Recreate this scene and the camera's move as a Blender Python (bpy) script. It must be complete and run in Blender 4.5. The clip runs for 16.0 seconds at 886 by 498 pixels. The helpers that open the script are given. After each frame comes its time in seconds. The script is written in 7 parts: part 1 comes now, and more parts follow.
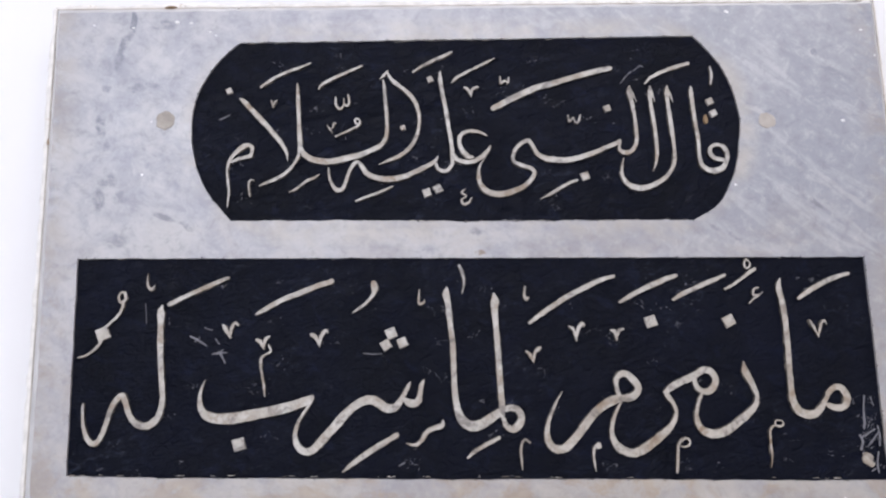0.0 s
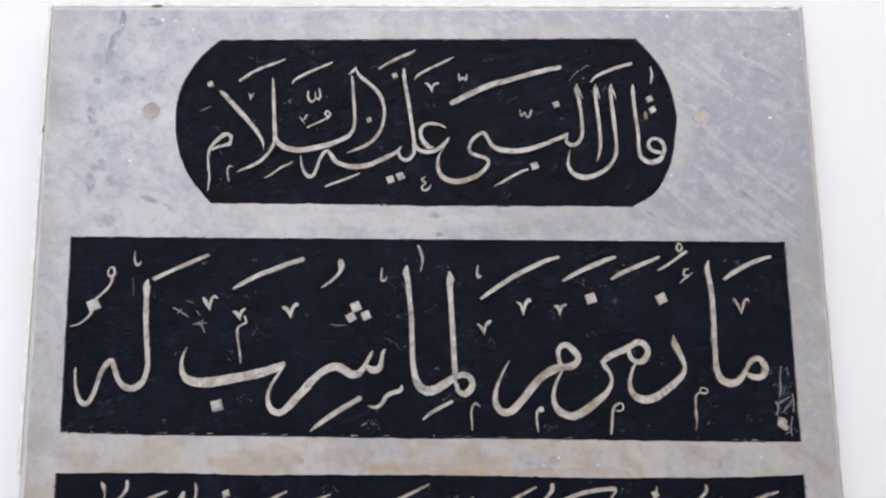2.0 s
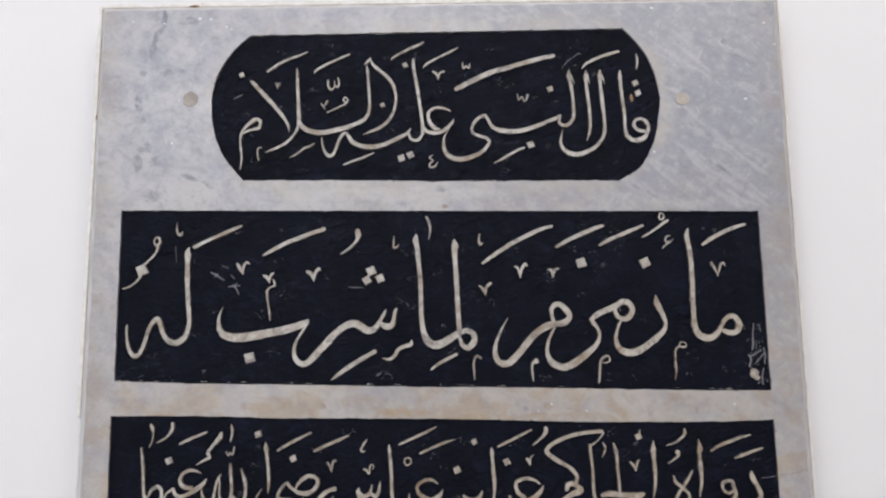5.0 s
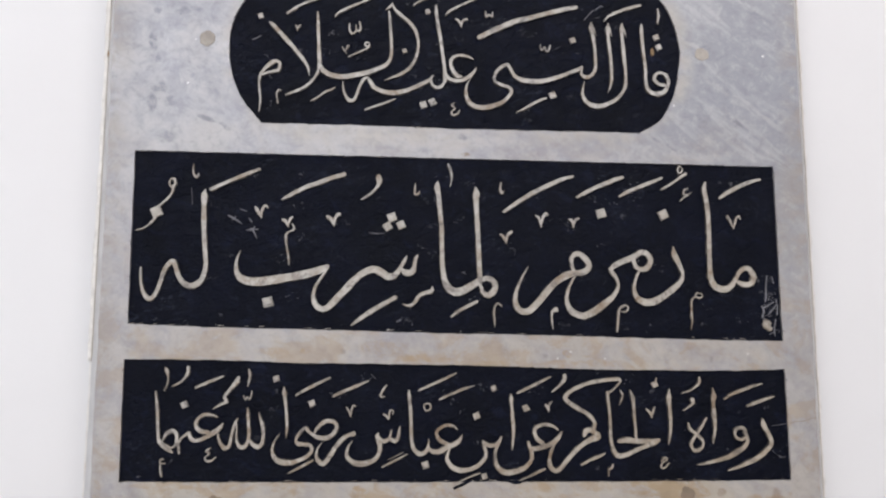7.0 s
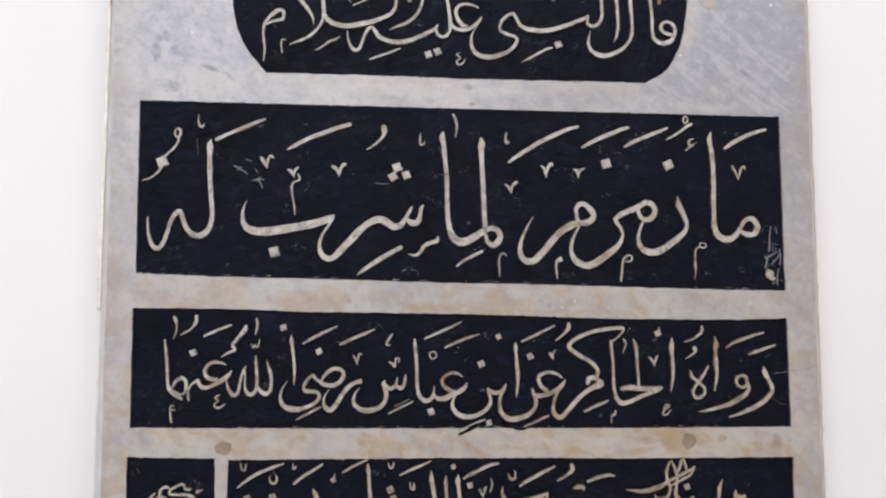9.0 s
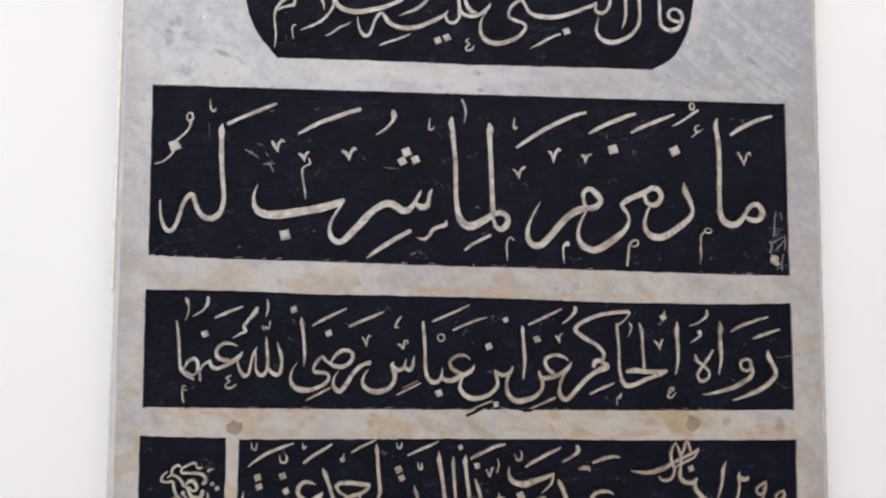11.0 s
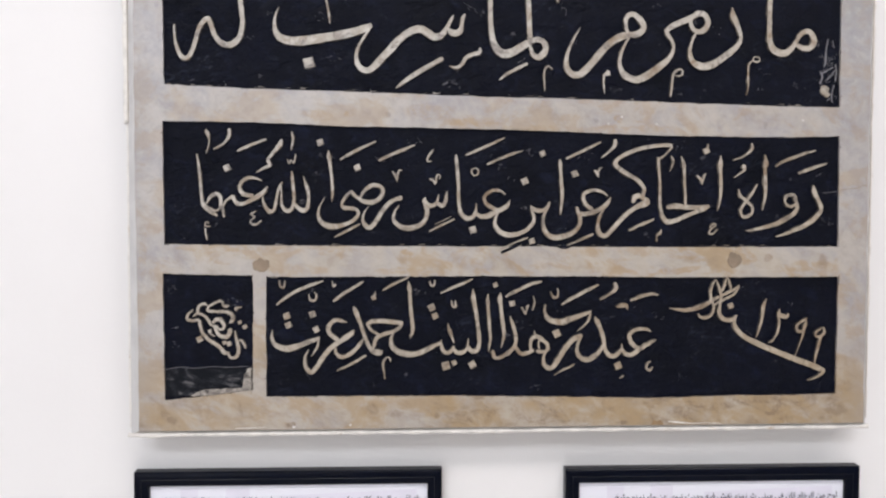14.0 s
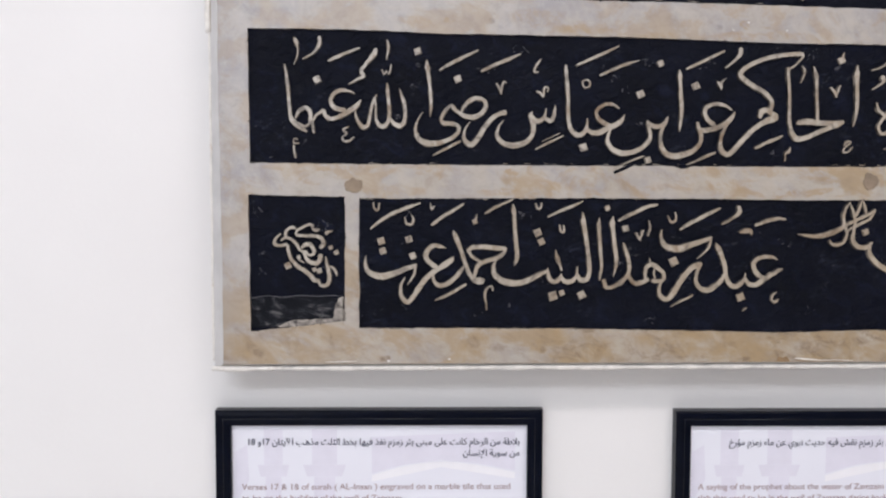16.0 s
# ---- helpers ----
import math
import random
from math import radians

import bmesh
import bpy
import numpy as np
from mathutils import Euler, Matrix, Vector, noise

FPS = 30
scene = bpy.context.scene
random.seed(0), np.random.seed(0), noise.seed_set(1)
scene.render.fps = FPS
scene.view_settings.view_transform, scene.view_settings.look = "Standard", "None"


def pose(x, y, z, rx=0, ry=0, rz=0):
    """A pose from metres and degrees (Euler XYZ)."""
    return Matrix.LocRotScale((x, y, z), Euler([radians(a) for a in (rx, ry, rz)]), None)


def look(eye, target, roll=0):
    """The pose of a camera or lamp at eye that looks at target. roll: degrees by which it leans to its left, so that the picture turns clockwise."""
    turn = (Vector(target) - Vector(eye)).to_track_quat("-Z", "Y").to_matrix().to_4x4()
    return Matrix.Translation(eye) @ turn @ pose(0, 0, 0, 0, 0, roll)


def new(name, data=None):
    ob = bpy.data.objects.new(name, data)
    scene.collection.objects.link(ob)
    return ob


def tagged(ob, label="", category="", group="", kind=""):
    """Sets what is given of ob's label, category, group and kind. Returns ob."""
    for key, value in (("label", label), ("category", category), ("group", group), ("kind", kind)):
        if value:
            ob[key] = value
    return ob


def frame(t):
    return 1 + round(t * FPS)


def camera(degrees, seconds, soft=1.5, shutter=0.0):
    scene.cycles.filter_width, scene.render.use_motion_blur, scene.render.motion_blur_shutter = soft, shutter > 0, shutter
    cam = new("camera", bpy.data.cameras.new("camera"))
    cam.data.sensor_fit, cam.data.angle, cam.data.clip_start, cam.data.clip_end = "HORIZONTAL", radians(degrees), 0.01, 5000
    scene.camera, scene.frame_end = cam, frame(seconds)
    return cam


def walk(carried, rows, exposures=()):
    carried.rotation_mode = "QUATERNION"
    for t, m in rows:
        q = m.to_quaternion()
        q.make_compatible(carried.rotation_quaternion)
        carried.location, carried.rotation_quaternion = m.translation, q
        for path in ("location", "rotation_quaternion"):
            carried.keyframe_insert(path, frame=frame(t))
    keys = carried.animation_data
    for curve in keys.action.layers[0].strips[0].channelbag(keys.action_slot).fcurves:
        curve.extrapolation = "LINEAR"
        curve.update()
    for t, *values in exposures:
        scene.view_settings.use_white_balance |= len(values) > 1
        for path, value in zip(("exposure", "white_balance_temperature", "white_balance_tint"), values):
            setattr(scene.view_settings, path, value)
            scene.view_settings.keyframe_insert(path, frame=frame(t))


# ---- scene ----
cam = camera(57.2, 16.0, soft=2.2)
PATH = [
    (0, (-0.034, -0.752, 1.535), (-0.019, 1.215, 1.891), -1.1),
    (0.5, (-0.043, -0.764, 1.526), (0.001, 1.203, 1.885), -0.8),
    (1, (-0.027, -0.777, 1.522), (0.038, 1.192, 1.862), -1.1),
    (1.5, (-0.007, -0.793, 1.521), (0.041, 1.18, 1.843), -1.0),
    (2, (-0.002, -0.828, 1.519), (0.031, 1.147, 1.836), -0.6),
    (2.5, (0.009, -0.852, 1.516), (0.027, 1.124, 1.822), -0.6),
    (3, (0.03, -0.876, 1.51), (0.018, 1.1, 1.815), -0.7),
    (3.5, (0.042, -0.901, 1.506), (-0.005, 1.075, 1.813), -1.0),
    (4, (0.056, -0.92, 1.496), (-0.016, 1.056, 1.797), -0.9),
    (4.2, (0.057, -0.927, 1.488), (-0.017, 1.05, 1.784), -0.8),
    (6.3, (-0.056, -0.913, 1.463), (-0.009, 1.061, 1.781), -0.1),
    (6.5, (-0.059, -0.912, 1.452), (-0.001, 1.063, 1.757), -0.0),
    (7, (-0.054, -0.916, 1.436), (0.021, 1.066, 1.697), 0.1),
    (7.5, (-0.054, -0.92, 1.426), (0.022, 1.065, 1.656), -0.1),
    (8, (-0.057, -0.92, 1.423), (0.021, 1.068, 1.628), -0.0),
    (8.5, (-0.06, -0.919, 1.422), (0.015, 1.071, 1.603), 0.0),
    (9, (-0.058, -0.919, 1.421), (0.013, 1.072, 1.591), 0.1),
    (11.3, (-0.065, -0.93, 1.404), (-0.001, 1.064, 1.548), 0.4),
    (11.5, (-0.063, -0.926, 1.396), (0.004, 1.069, 1.528), 0.3),
    (12, (-0.067, -0.917, 1.369), (0.014, 1.078, 1.478), 0.6),
    (12.5, (-0.073, -0.909, 1.359), (0.01, 1.089, 1.42), 0.7),
    (13, (-0.083, -0.898, 1.352), (-0.003, 1.1, 1.361), 0.6),
    (13.5, (-0.099, -0.888, 1.336), (-0.01, 1.11, 1.299), 0.5),
    (14, (-0.112, -0.883, 1.325), (-0.019, 1.114, 1.259), 0.2),
    (14.5, (-0.133, -0.893, 1.303), (-0.04, 1.103, 1.226), -0.1),
    (15, (-0.175, -0.891, 1.282), (-0.088, 1.105, 1.18), -0.2),
    (15.5, (-0.201, -0.865, 1.262), (-0.128, 1.13, 1.152), -0.1),
    (16, (-0.194, -0.812, 1.261), (-0.155, 1.184, 1.148), 0.2),
]
# the film's own exposure and white balance: seconds, stops, kelvin, tint
EXPOSURES = [
    (0.0, -0.02, 6090, 16), (2.0, -0.07, 6200, 14), (4.0, -0.27, 6400, 13), (6.5, -0.23, 6380, 13), (8.0, -0.09, 6450, 13),
    (11.5, -0.06, 6520, 13), (13.0, 0.04, 6560, 13), (14.5, -0.10, 6500, 14), (15.5, -0.27, 6450, 15), (16.0, -0.10, 6450, 14),
]
walk(cam, [(t, look(eye, target, roll)) for t, eye, target, roll in PATH], EXPOSURES)
COOL, WARM, FILL_WATTS = 40.0, 29.0, 37.5

# ---- light ----
world = bpy.data.worlds.new("room_air")
scene.world = world
world.use_nodes = True
world.node_tree.nodes["Background"].inputs[0].default_value = (0.9, 0.95, 1.0, 1)
world.node_tree.nodes["Background"].inputs[1].default_value = 0.05


def area_lamp(name, eye, target, wide, deep, watts, colour):
    data = bpy.data.lights.new(name, "AREA")
    data.shape, data.size, data.size_y = "RECTANGLE", wide, deep
    data.energy, data.color = watts, colour
    ob = new(name, data)
    ob.matrix_world = look(eye, target)
    return ob


area_lamp("lamp_cool", (-0.9, -3.3, 2.9), (-0.4, 0.06, 1.2), 1.7, 0.4, COOL, (0.91, 0.96, 1.0))
area_lamp("lamp_warm", (0.5, -1.95, 3.0), (0.25, 0.06, 0.8), 1.9, 0.35, WARM, (1.0, 0.945, 0.91))
# soft fill added behind the viewer to lift the shadows; its source is unseen
area_lamp("fill_light", (-1.3, -3.9, 1.55), (-0.4, 0.0, 1.45), 3.2, 2.2, FILL_WATTS, (0.92, 0.965, 1.0))


# ---- materials ----
def material(name):
    mat = bpy.data.materials.new(name)
    mat.use_nodes = True
    nodes, links = mat.node_tree.nodes, mat.node_tree.links
    return mat, nodes, links, nodes["Principled BSDF"]


def put(node, **values):
    for key, value in values.items():
        node.inputs[key.replace("_", " ")].default_value = value
    return node


def noise_tex(nodes, links, vector, scale, detail=5.0, rough=0.55, distortion=0.0):
    tex = nodes.new("ShaderNodeTexNoise")
    put(tex, Scale=scale, Detail=detail, Roughness=rough, Distortion=distortion)
    links.new(vector, tex.inputs["Vector"])
    return tex.outputs["Fac"]


def ramp(nodes, links, fac, *stops):
    node = nodes.new("ShaderNodeValToRGB")
    cr = node.color_ramp
    while len(cr.elements) < len(stops):
        cr.elements.new(0.5)
    for el, (at, value) in zip(cr.elements, stops):
        el.position = at
        el.color = (value, value, value, 1) if isinstance(value, (int, float)) else (*value, 1)
    links.new(fac, node.inputs[0])
    return node.outputs[0]


def blend(nodes, links, fac, a, b, mode="MIX"):
    node = nodes.new("ShaderNodeMix")
    node.data_type, node.blend_type = "RGBA", mode
    for value, socket in ((fac, 0), (a, 6), (b, 7)):
        if isinstance(value, (int, float)):
            node.inputs[socket].default_value = value
        elif isinstance(value, tuple):
            node.inputs[socket].default_value = (*value, 1)
        else:
            links.new(value, node.inputs[socket])
    return node.outputs[2]


def calc(nodes, links, op, a, b, clamp=False):
    node = nodes.new("ShaderNodeMath")
    node.operation, node.use_clamp = op, clamp
    for n, value in enumerate((a, b)):
        if isinstance(value, (int, float)):
            node.inputs[n].default_value = value
        else:
            links.new(value, node.inputs[n])
    return node.outputs[0]


def bump(nodes, links, shader, height, strength, distance):
    node = nodes.new("ShaderNodeBump")
    put(node, Strength=strength, Distance=distance)
    links.new(height, node.inputs["Height"])
    links.new(node.outputs[0], shader.inputs["Normal"])


def coords(nodes, links, turn=0.0, stretch=(1, 1, 1)):
    tex = nodes.new("ShaderNodeTexCoord")
    mapping = nodes.new("ShaderNodeMapping")
    mapping.inputs["Rotation"].default_value = (0, radians(turn), 0)
    links.new(tex.outputs["Object"], mapping.inputs["Vector"])
    if stretch == (1, 1, 1):
        return mapping.outputs[0]
    scaled = nodes.new("ShaderNodeMapping")
    scaled.inputs["Scale"].default_value = stretch
    links.new(mapping.outputs[0], scaled.inputs["Vector"])
    return scaled.outputs[0]


def plain(name, colour, rough, vary=0.06, scale=30.0, metal=0.0, relief=0.0):
    mat, nodes, links, shader = material(name)
    v = coords(nodes, links)
    dark = tuple(c * (1 - vary) for c in colour)
    light = tuple(min(1, c * (1 + vary)) for c in colour)
    n = noise_tex(nodes, links, v, scale, 6)
    links.new(ramp(nodes, links, n, (0.3, dark), (0.7, light)), shader.inputs["Base Color"])
    put(shader, Roughness=rough, Metallic=metal)
    if relief:
        bump(nodes, links, shader, noise_tex(nodes, links, v, scale * 6, 4), 0.4, relief)
    return mat


# stains and veins of the stone: x, height above the foot, half width, half height in millimetres, lean in degrees, strength
SMOKY = [
    (-330, 804, 3, 14.3, -6, 0.8), (-336, 783, 4.2, 11.9, -25, 0.7), (-342, 765, 3.5, 10.6, -10, 0.6), (-324, 735, 8.2, 4.1, 0, 0.5), (-353, 735, 4.1, 3.5, 0, 0.5), (-309, 739, 5.8, 2.9, 0, 0.35),
    (-356, 697, 4.6, 10.4, 10, 0.65), (-350, 677, 2.9, 5.7, 0, 0.4), (-347, 642, 7.9, 5.7, 20, 0.5), (-355, 624, 5.1, 11.3, 0, 0.6),
]
SMOKY_2 = [
    (-334, 626, 7.9, 6.8, 0, 0.4), (-292, 607, 12.3, 2.8, -22, 0.6), (-270, 597, 7.8, 2.2, -25, 0.45), (-337, 585, 11.1, 7.2, 0, 0.5), (-300, 801, 11.9, 4.8, 0, 0.5), (3, 587, 6.4, 3.2, 0, 0.7),
    (341, 763, 2.8, 3.9, 0, 0.6), (293, 702, 6.5, 1.6, 8, 0.5), (313, 620, 5.8, 1.6, -40, 0.5), (328, 608, 7.3, 2.1, -40, 0.55),
]
SMOKY_3 = [
    (247, 579, 8.4, 1.6, -30, 0.5), (231, 586, 6.3, 1.6, -35, 0.45), (284, 614, 6.3, 2.1, -40, 0.4), (361, 739, 16.4, 4.4, -20, 0.35), (389, 798, 16.7, 6.7, 0, 0.3), (-131, 341, 3.8, 2.5, -30, 0.7),
    (25, 343, 3.2, 3.8, 0, 0.6), (284, 332, 1.9, 3.8, -10, 0.7), (237, 343, 3.2, 1.9, 0, 0.5), (95, 336, 2.6, 2.6, 0, 0.6), (379, 382, 6.4, 2.6, 40, 0.4),
]
OCHRE_1 = [
    (-171, 342, 5.7, 3.8, 0, 0.8), (-40, 333, 26.7, 4.5, 0, 0.7), (-85, 344, 25.5, 7.6, 0, 0.5), (-205, 339, 19.1, 5.1, -10, 0.4), (121, 338, 3.8, 3.8, 0, 0.9), (120, 327, 31.9, 3.8, 0, 0.6),
    (36, 327, 19.1, 3.8, 0, 0.5), (159, 328, 25.5, 3.8, 0, 0.5), (-249, 332, 8.9, 3.2, 0, 0.5), (-312, 332, 15.9, 2.5, 0, 0.5),
]
OCHRE_2 = [
    (-301, 194, 10.8, 2.4, 0, 0.7), (-340, 196, 21, 3, 0, 0.4), (-217, 173, 24.3, 4.9, 0, 0.6), (-110, 192, 9.2, 3.1, -10, 0.8), (-122, 172, 19.6, 3.7, 0, 0.6), (-67, 175, 7.4, 7.4, 0, 0.7),
    (-23, 171, 12.4, 3.1, 0, 0.6), (85, 194, 20, 6.3, 0, 0.7), (64, 180, 8.7, 7.5, 0, 0.5), (148, 194, 25.2, 5, 0, 0.6),
]
OCHRE_3 = [
    (173, 172, 4.4, 3.2, 0, 0.9), (332, 177, 32.1, 5.8, 5, 0.7), (120, 178, 12.6, 3.8, 0, 0.4), (-384, 16, 17, 12.1, 0, 0.8), (-339, 8, 13.4, 3, 0, 0.7), (-144, 20, 16.1, 9.9, 20, 0.8),
    (-79, 17, 6.2, 6.2, 0, 0.8), (-57, 26, 9.4, 8.8, 0, 0.8), (-28, 17, 18.8, 11.3, 0, 0.7), (52, 25, 37.9, 7.6, 0, 0.6),
]
OCHRE_4 = [
    (115, 10, 38.2, 7.6, 0, 0.7), (210, 24, 28.9, 7.7, 0, 0.8), (319, 14, 58.4, 13, 0, 0.7), (390, 39, 11.7, 29.3, 0, 0.7), (-395, 123, 5.4, 9.6, 0, 0.5), (393, 122, 6.5, 19.4, 0, 0.35),
    (-393, 184, 4.8, 17.9, 0, 0.4), (191, 10, 25.7, 6.4, 0, 0.5),
]
BROWN_1 = [
    (-366, 12, 8.5, 4.3, -30, 0.7), (242, 22, 12.9, 4.5, 0, 0.8), (287, 28, 19.4, 3.9, 0, 0.7), (295, 13, 5.8, 2.6, 0, 0.7), (371, 16, 11.7, 5.9, 0, 0.6), (129, 4, 6.4, 1.9, 0, 0.9),
    (-147, 22, 6.2, 5.6, 0, 0.6), (-78, 15, 3.1, 3.7, 0, 0.6), (291, 186, 4.5, 4.5, 0, 0.5), (-122, 16, 8.7, 3.7, 0, 0.5),
]
BROWN_2 = [
    (-236, 4, 5.5, 2.5, 10, 0.9), (4, 4, 6.3, 2.5, 0, 0.7), (-290, 23, 2.4, 7.3, 10, 0.5), (352, 183, 5.1, 7.7, 0, 0.5), (-32, 34, 8.8, 3.1, 0, 0.7), (-312, 648, 2.3, 2.3, 0, 0.0),
    (6, 567, 4.3, 2.7, 0, 0.8),
]
PALE = [
    (-263, 15, 43, 12.3, 0, 0.7), (28, 19, 9.5, 11.4, 0, 0.8), (87, 19, 12.7, 7, 0, 0.8), (41, 181, 11.2, 8.7, 0, 0.7), (176, 184, 18.9, 5.1, 0, 0.5), (-159, 11, 12.4, 6.2, 0, 0.4),
    (-288, 653, 33.9, 33.9, 0, 0.5), (261, 672, 16.2, 32.3, 0, 0.5), (-73, 583, 140.5, 7.6, 0, 0.6), (274, 706, 21.8, 2.2, -30, 0.6), (318, 642, 42.4, 2.7, -38, 0.5), (359, 617, 36.6, 2.6, -38, 0.5),
    (278, 566, 31.1, 5.2, 0, 0.5), (-377, 772, 17, 34, -20, 0.5), (-384, 636, 14, 44, 0, 0.5), (-310, 770, 9, 22, -25, 0.5), (-303, 667, 16, 12, -30, 0.5),
]


def marble_material():
    """Grey-white veined marble: cool above, stained ochre by damp towards its foot."""
    mat, nodes, links, shader = material("veined_marble")
    v = coords(nodes, links)

    def mul(a, b):
        return calc(nodes, links, "MULTIPLY", a, b)

    warp = nodes.new("ShaderNodeTexNoise")
    put(warp, Scale=48.0, Detail=6.0, Roughness=0.65)
    links.new(v, warp.inputs["Vector"])
    shift = nodes.new("ShaderNodeVectorMath")
    shift.operation = "MULTIPLY_ADD"
    links.new(warp.outputs["Color"], shift.inputs[0])
    shift.inputs[1].default_value = (0.013, 0.0, 0.013)
    links.new(v, shift.inputs[2])

    chain = [shift.outputs[0]]
    ragged = ramp(nodes, links, noise_tex(nodes, links, coords(nodes, links, -40, (1.0, 1.0, 1.5)), 62.0, 8, 0.74, 0.6), (0.41, 0.08), (0.55, 1.0))

    def stains(rows):
        """How strongly a group of ragged, soft-edged stains covers the stone."""
        total = None
        for x, z, wide, tall, lean, strength in rows:
            place = nodes.new("ShaderNodeMapping")
            place.vector_type = "TEXTURE"
            place.inputs["Location"].default_value = (x / 1000 + 0.0065, 0, 1.1 + z / 1000 + 0.0065)
            place.inputs["Rotation"].default_value = (0, radians(-lean), 0)
            place.inputs["Scale"].default_value = (wide / 1000, 100.0, tall / 1000)
            links.new(chain[-1], place.inputs["Vector"])
            size = nodes.new("ShaderNodeVectorMath")
            size.operation = "LENGTH"
            links.new(place.outputs[0], size.inputs[0])
            one = calc(nodes, links, "MULTIPLY", calc(nodes, links, "SUBTRACT", 1.3, size.outputs["Value"]), 1.9 * strength, True)
            one = mul(calc(nodes, links, "MINIMUM", one, strength), ragged)
            total = one if total is None else calc(nodes, links, "MAXIMUM", total, one)
            # one stain is worked out after another, which keeps the shader small
            after = nodes.new("ShaderNodeVectorMath")
            after.operation = "MULTIPLY_ADD"
            links.new(total, after.inputs[0])
            after.inputs[1].default_value = (1e-9, 1e-9, 1e-9)
            links.new(shift.outputs[0], after.inputs[2])
            chain.append(after.outputs[0])
        return total

    sep = nodes.new("ShaderNodeSeparateXYZ")
    links.new(v, sep.inputs[0])
    cloud = noise_tex(nodes, links, v, 8.0, 9, 0.62, 0.4)
    colour = ramp(nodes, links, cloud, (0.37, (0.350, 0.355, 0.408)), (0.48, (0.425, 0.424, 0.465)), (0.60, (0.510, 0.504, 0.522)))
    # soft blue-grey streaks that run down to the right
    streaks = noise_tex(nodes, links, coords(nodes, links, -36, (1.0, 1.0, 2.6)), 10.0, 9, 0.66, 0.4)
    colour = blend(nodes, links, ramp(nodes, links, streaks, (0.52, 0.0), (0.68, 0.45)), colour, (0.345, 0.350, 0.400))
    # the upper right is a greyer bed of the stone, with pale streaks
    bed = calc(nodes, links, "ADD", mul(sep.outputs[0], 1.1), mul(sep.outputs[2], 0.9))
    bed = calc(nodes, links, "ADD", bed, mul(streaks, 0.4))
    bed = ramp(nodes, links, calc(nodes, links, "SUBTRACT", bed, 1.2), (0.56, 0.0), (0.86, 0.8))
    colour = blend(nodes, links, bed, colour, (0.340, 0.355, 0.395))
    lines = noise_tex(nodes, links, coords(nodes, links, -38, (0.8, 1.0, 4.2)), 12.0, 8, 0.66, 0.6)
    colour = blend(nodes, links, mul(ramp(nodes, links, lines, (0.52, 0.0), (0.64, 0.7)), calc(nodes, links, "ADD", bed, 0.15)), colour, (0.520, 0.524, 0.548))
    # cloudy patches and fine mottling
    patchy = noise_tex(nodes, links, coords(nodes, links, -34, (1.0, 1.0, 1.5)), 21.0, 9, 0.68, 0.6)
    calm = calc(nodes, links, "SUBTRACT", 1.0, bed, True)
    colour = blend(nodes, links, mul(ramp(nodes, links, patchy, (0.50, 0.0), (0.62, 0.6)), calm), colour, (0.555, 0.546, 0.552))
    colour = blend(nodes, links, mul(ramp(nodes, links, patchy, (0.36, 0.6), (0.46, 0.0)), calm), colour, (0.315, 0.320, 0.370))
    mottle = noise_tex(nodes, links, v, 75.0, 8, 0.75, 0.4)
    colour = blend(nodes, links, ramp(nodes, links, mottle, (0.51, 0.0), (0.64, 0.6)), colour, (0.28, 0.28, 0.315))
    colour = blend(nodes, links, ramp(nodes, links, mottle, (0.35, 0.55), (0.47, 0.0)), colour, (0.58, 0.572, 0.578))
    colour = blend(nodes, links, stains(PALE), colour, (0.560, 0.550, 0.555))
    for rows in (SMOKY, SMOKY_2, SMOKY_3):
        colour = blend(nodes, links, calc(nodes, links, "MULTIPLY", stains(rows), 1.45, True), colour, (0.225, 0.238, 0.280))
    # damp: a cream wash, golden at the foot
    rise = calc(nodes, links, "MULTIPLY", calc(nodes, links, "SUBTRACT", 1.73, sep.outputs[2]), 2.3, True)
    rise = mul(rise, ramp(nodes, links, calc(nodes, links, "ADD", sep.outputs[0], 0.5), (0.09, 0.45), (0.15, 0.85), (0.80, 1.15), (0.91, 0.55)))
    colour = blend(nodes, links, mul(rise, ramp(nodes, links, patchy, (0.36, 0.35), (0.58, 0.72))), colour, (0.468, 0.404, 0.318))
    stain = noise_tex(nodes, links, coords(nodes, links, -14, (1.0, 1.0, 1.5)), 17.0, 8, 0.66, 0.5)
    foot = calc(nodes, links, "MULTIPLY", calc(nodes, links, "SUBTRACT", 1.205, sep.outputs[2]), 14.0, True)
    foot = mul(foot, ramp(nodes, links, calc(nodes, links, "ADD", sep.outputs[0], 0.5), (0.10, 0.75), (0.25, 0.35), (0.36, 0.30), (0.46, 0.95)))
    golden = mul(foot, ramp(nodes, links, stain, (0.36, 0.25), (0.54, 0.85)))
    colour = blend(nodes, links, golden, colour, (0.395, 0.295, 0.180))
    patch = calc(nodes, links, "MULTIPLY", ramp(nodes, links, stain, (0.49, 0.0), (0.57, 0.7)), rise)
    for fac in (patch, stains(OCHRE_1), stains(OCHRE_2), stains(OCHRE_3), stains(OCHRE_4)):
        colour = blend(nodes, links, mul(fac, 0.95), colour, (0.405, 0.292, 0.165))
    bleached = noise_tex(nodes, links, coords(nodes, links, -24, (1.0, 1.0, 1.5)), 30.0, 9, 0.70, 0.6)
    colour = blend(nodes, links, mul(ramp(nodes, links, bleached, (0.50, 0.0), (0.64, 0.4)), rise), colour, (0.560, 0.525, 0.475))
    colour = blend(nodes, links, mul(ramp(nodes, links, bleached, (0.34, 0.4), (0.46, 0.0)), rise), colour, (0.275, 0.215, 0.155))
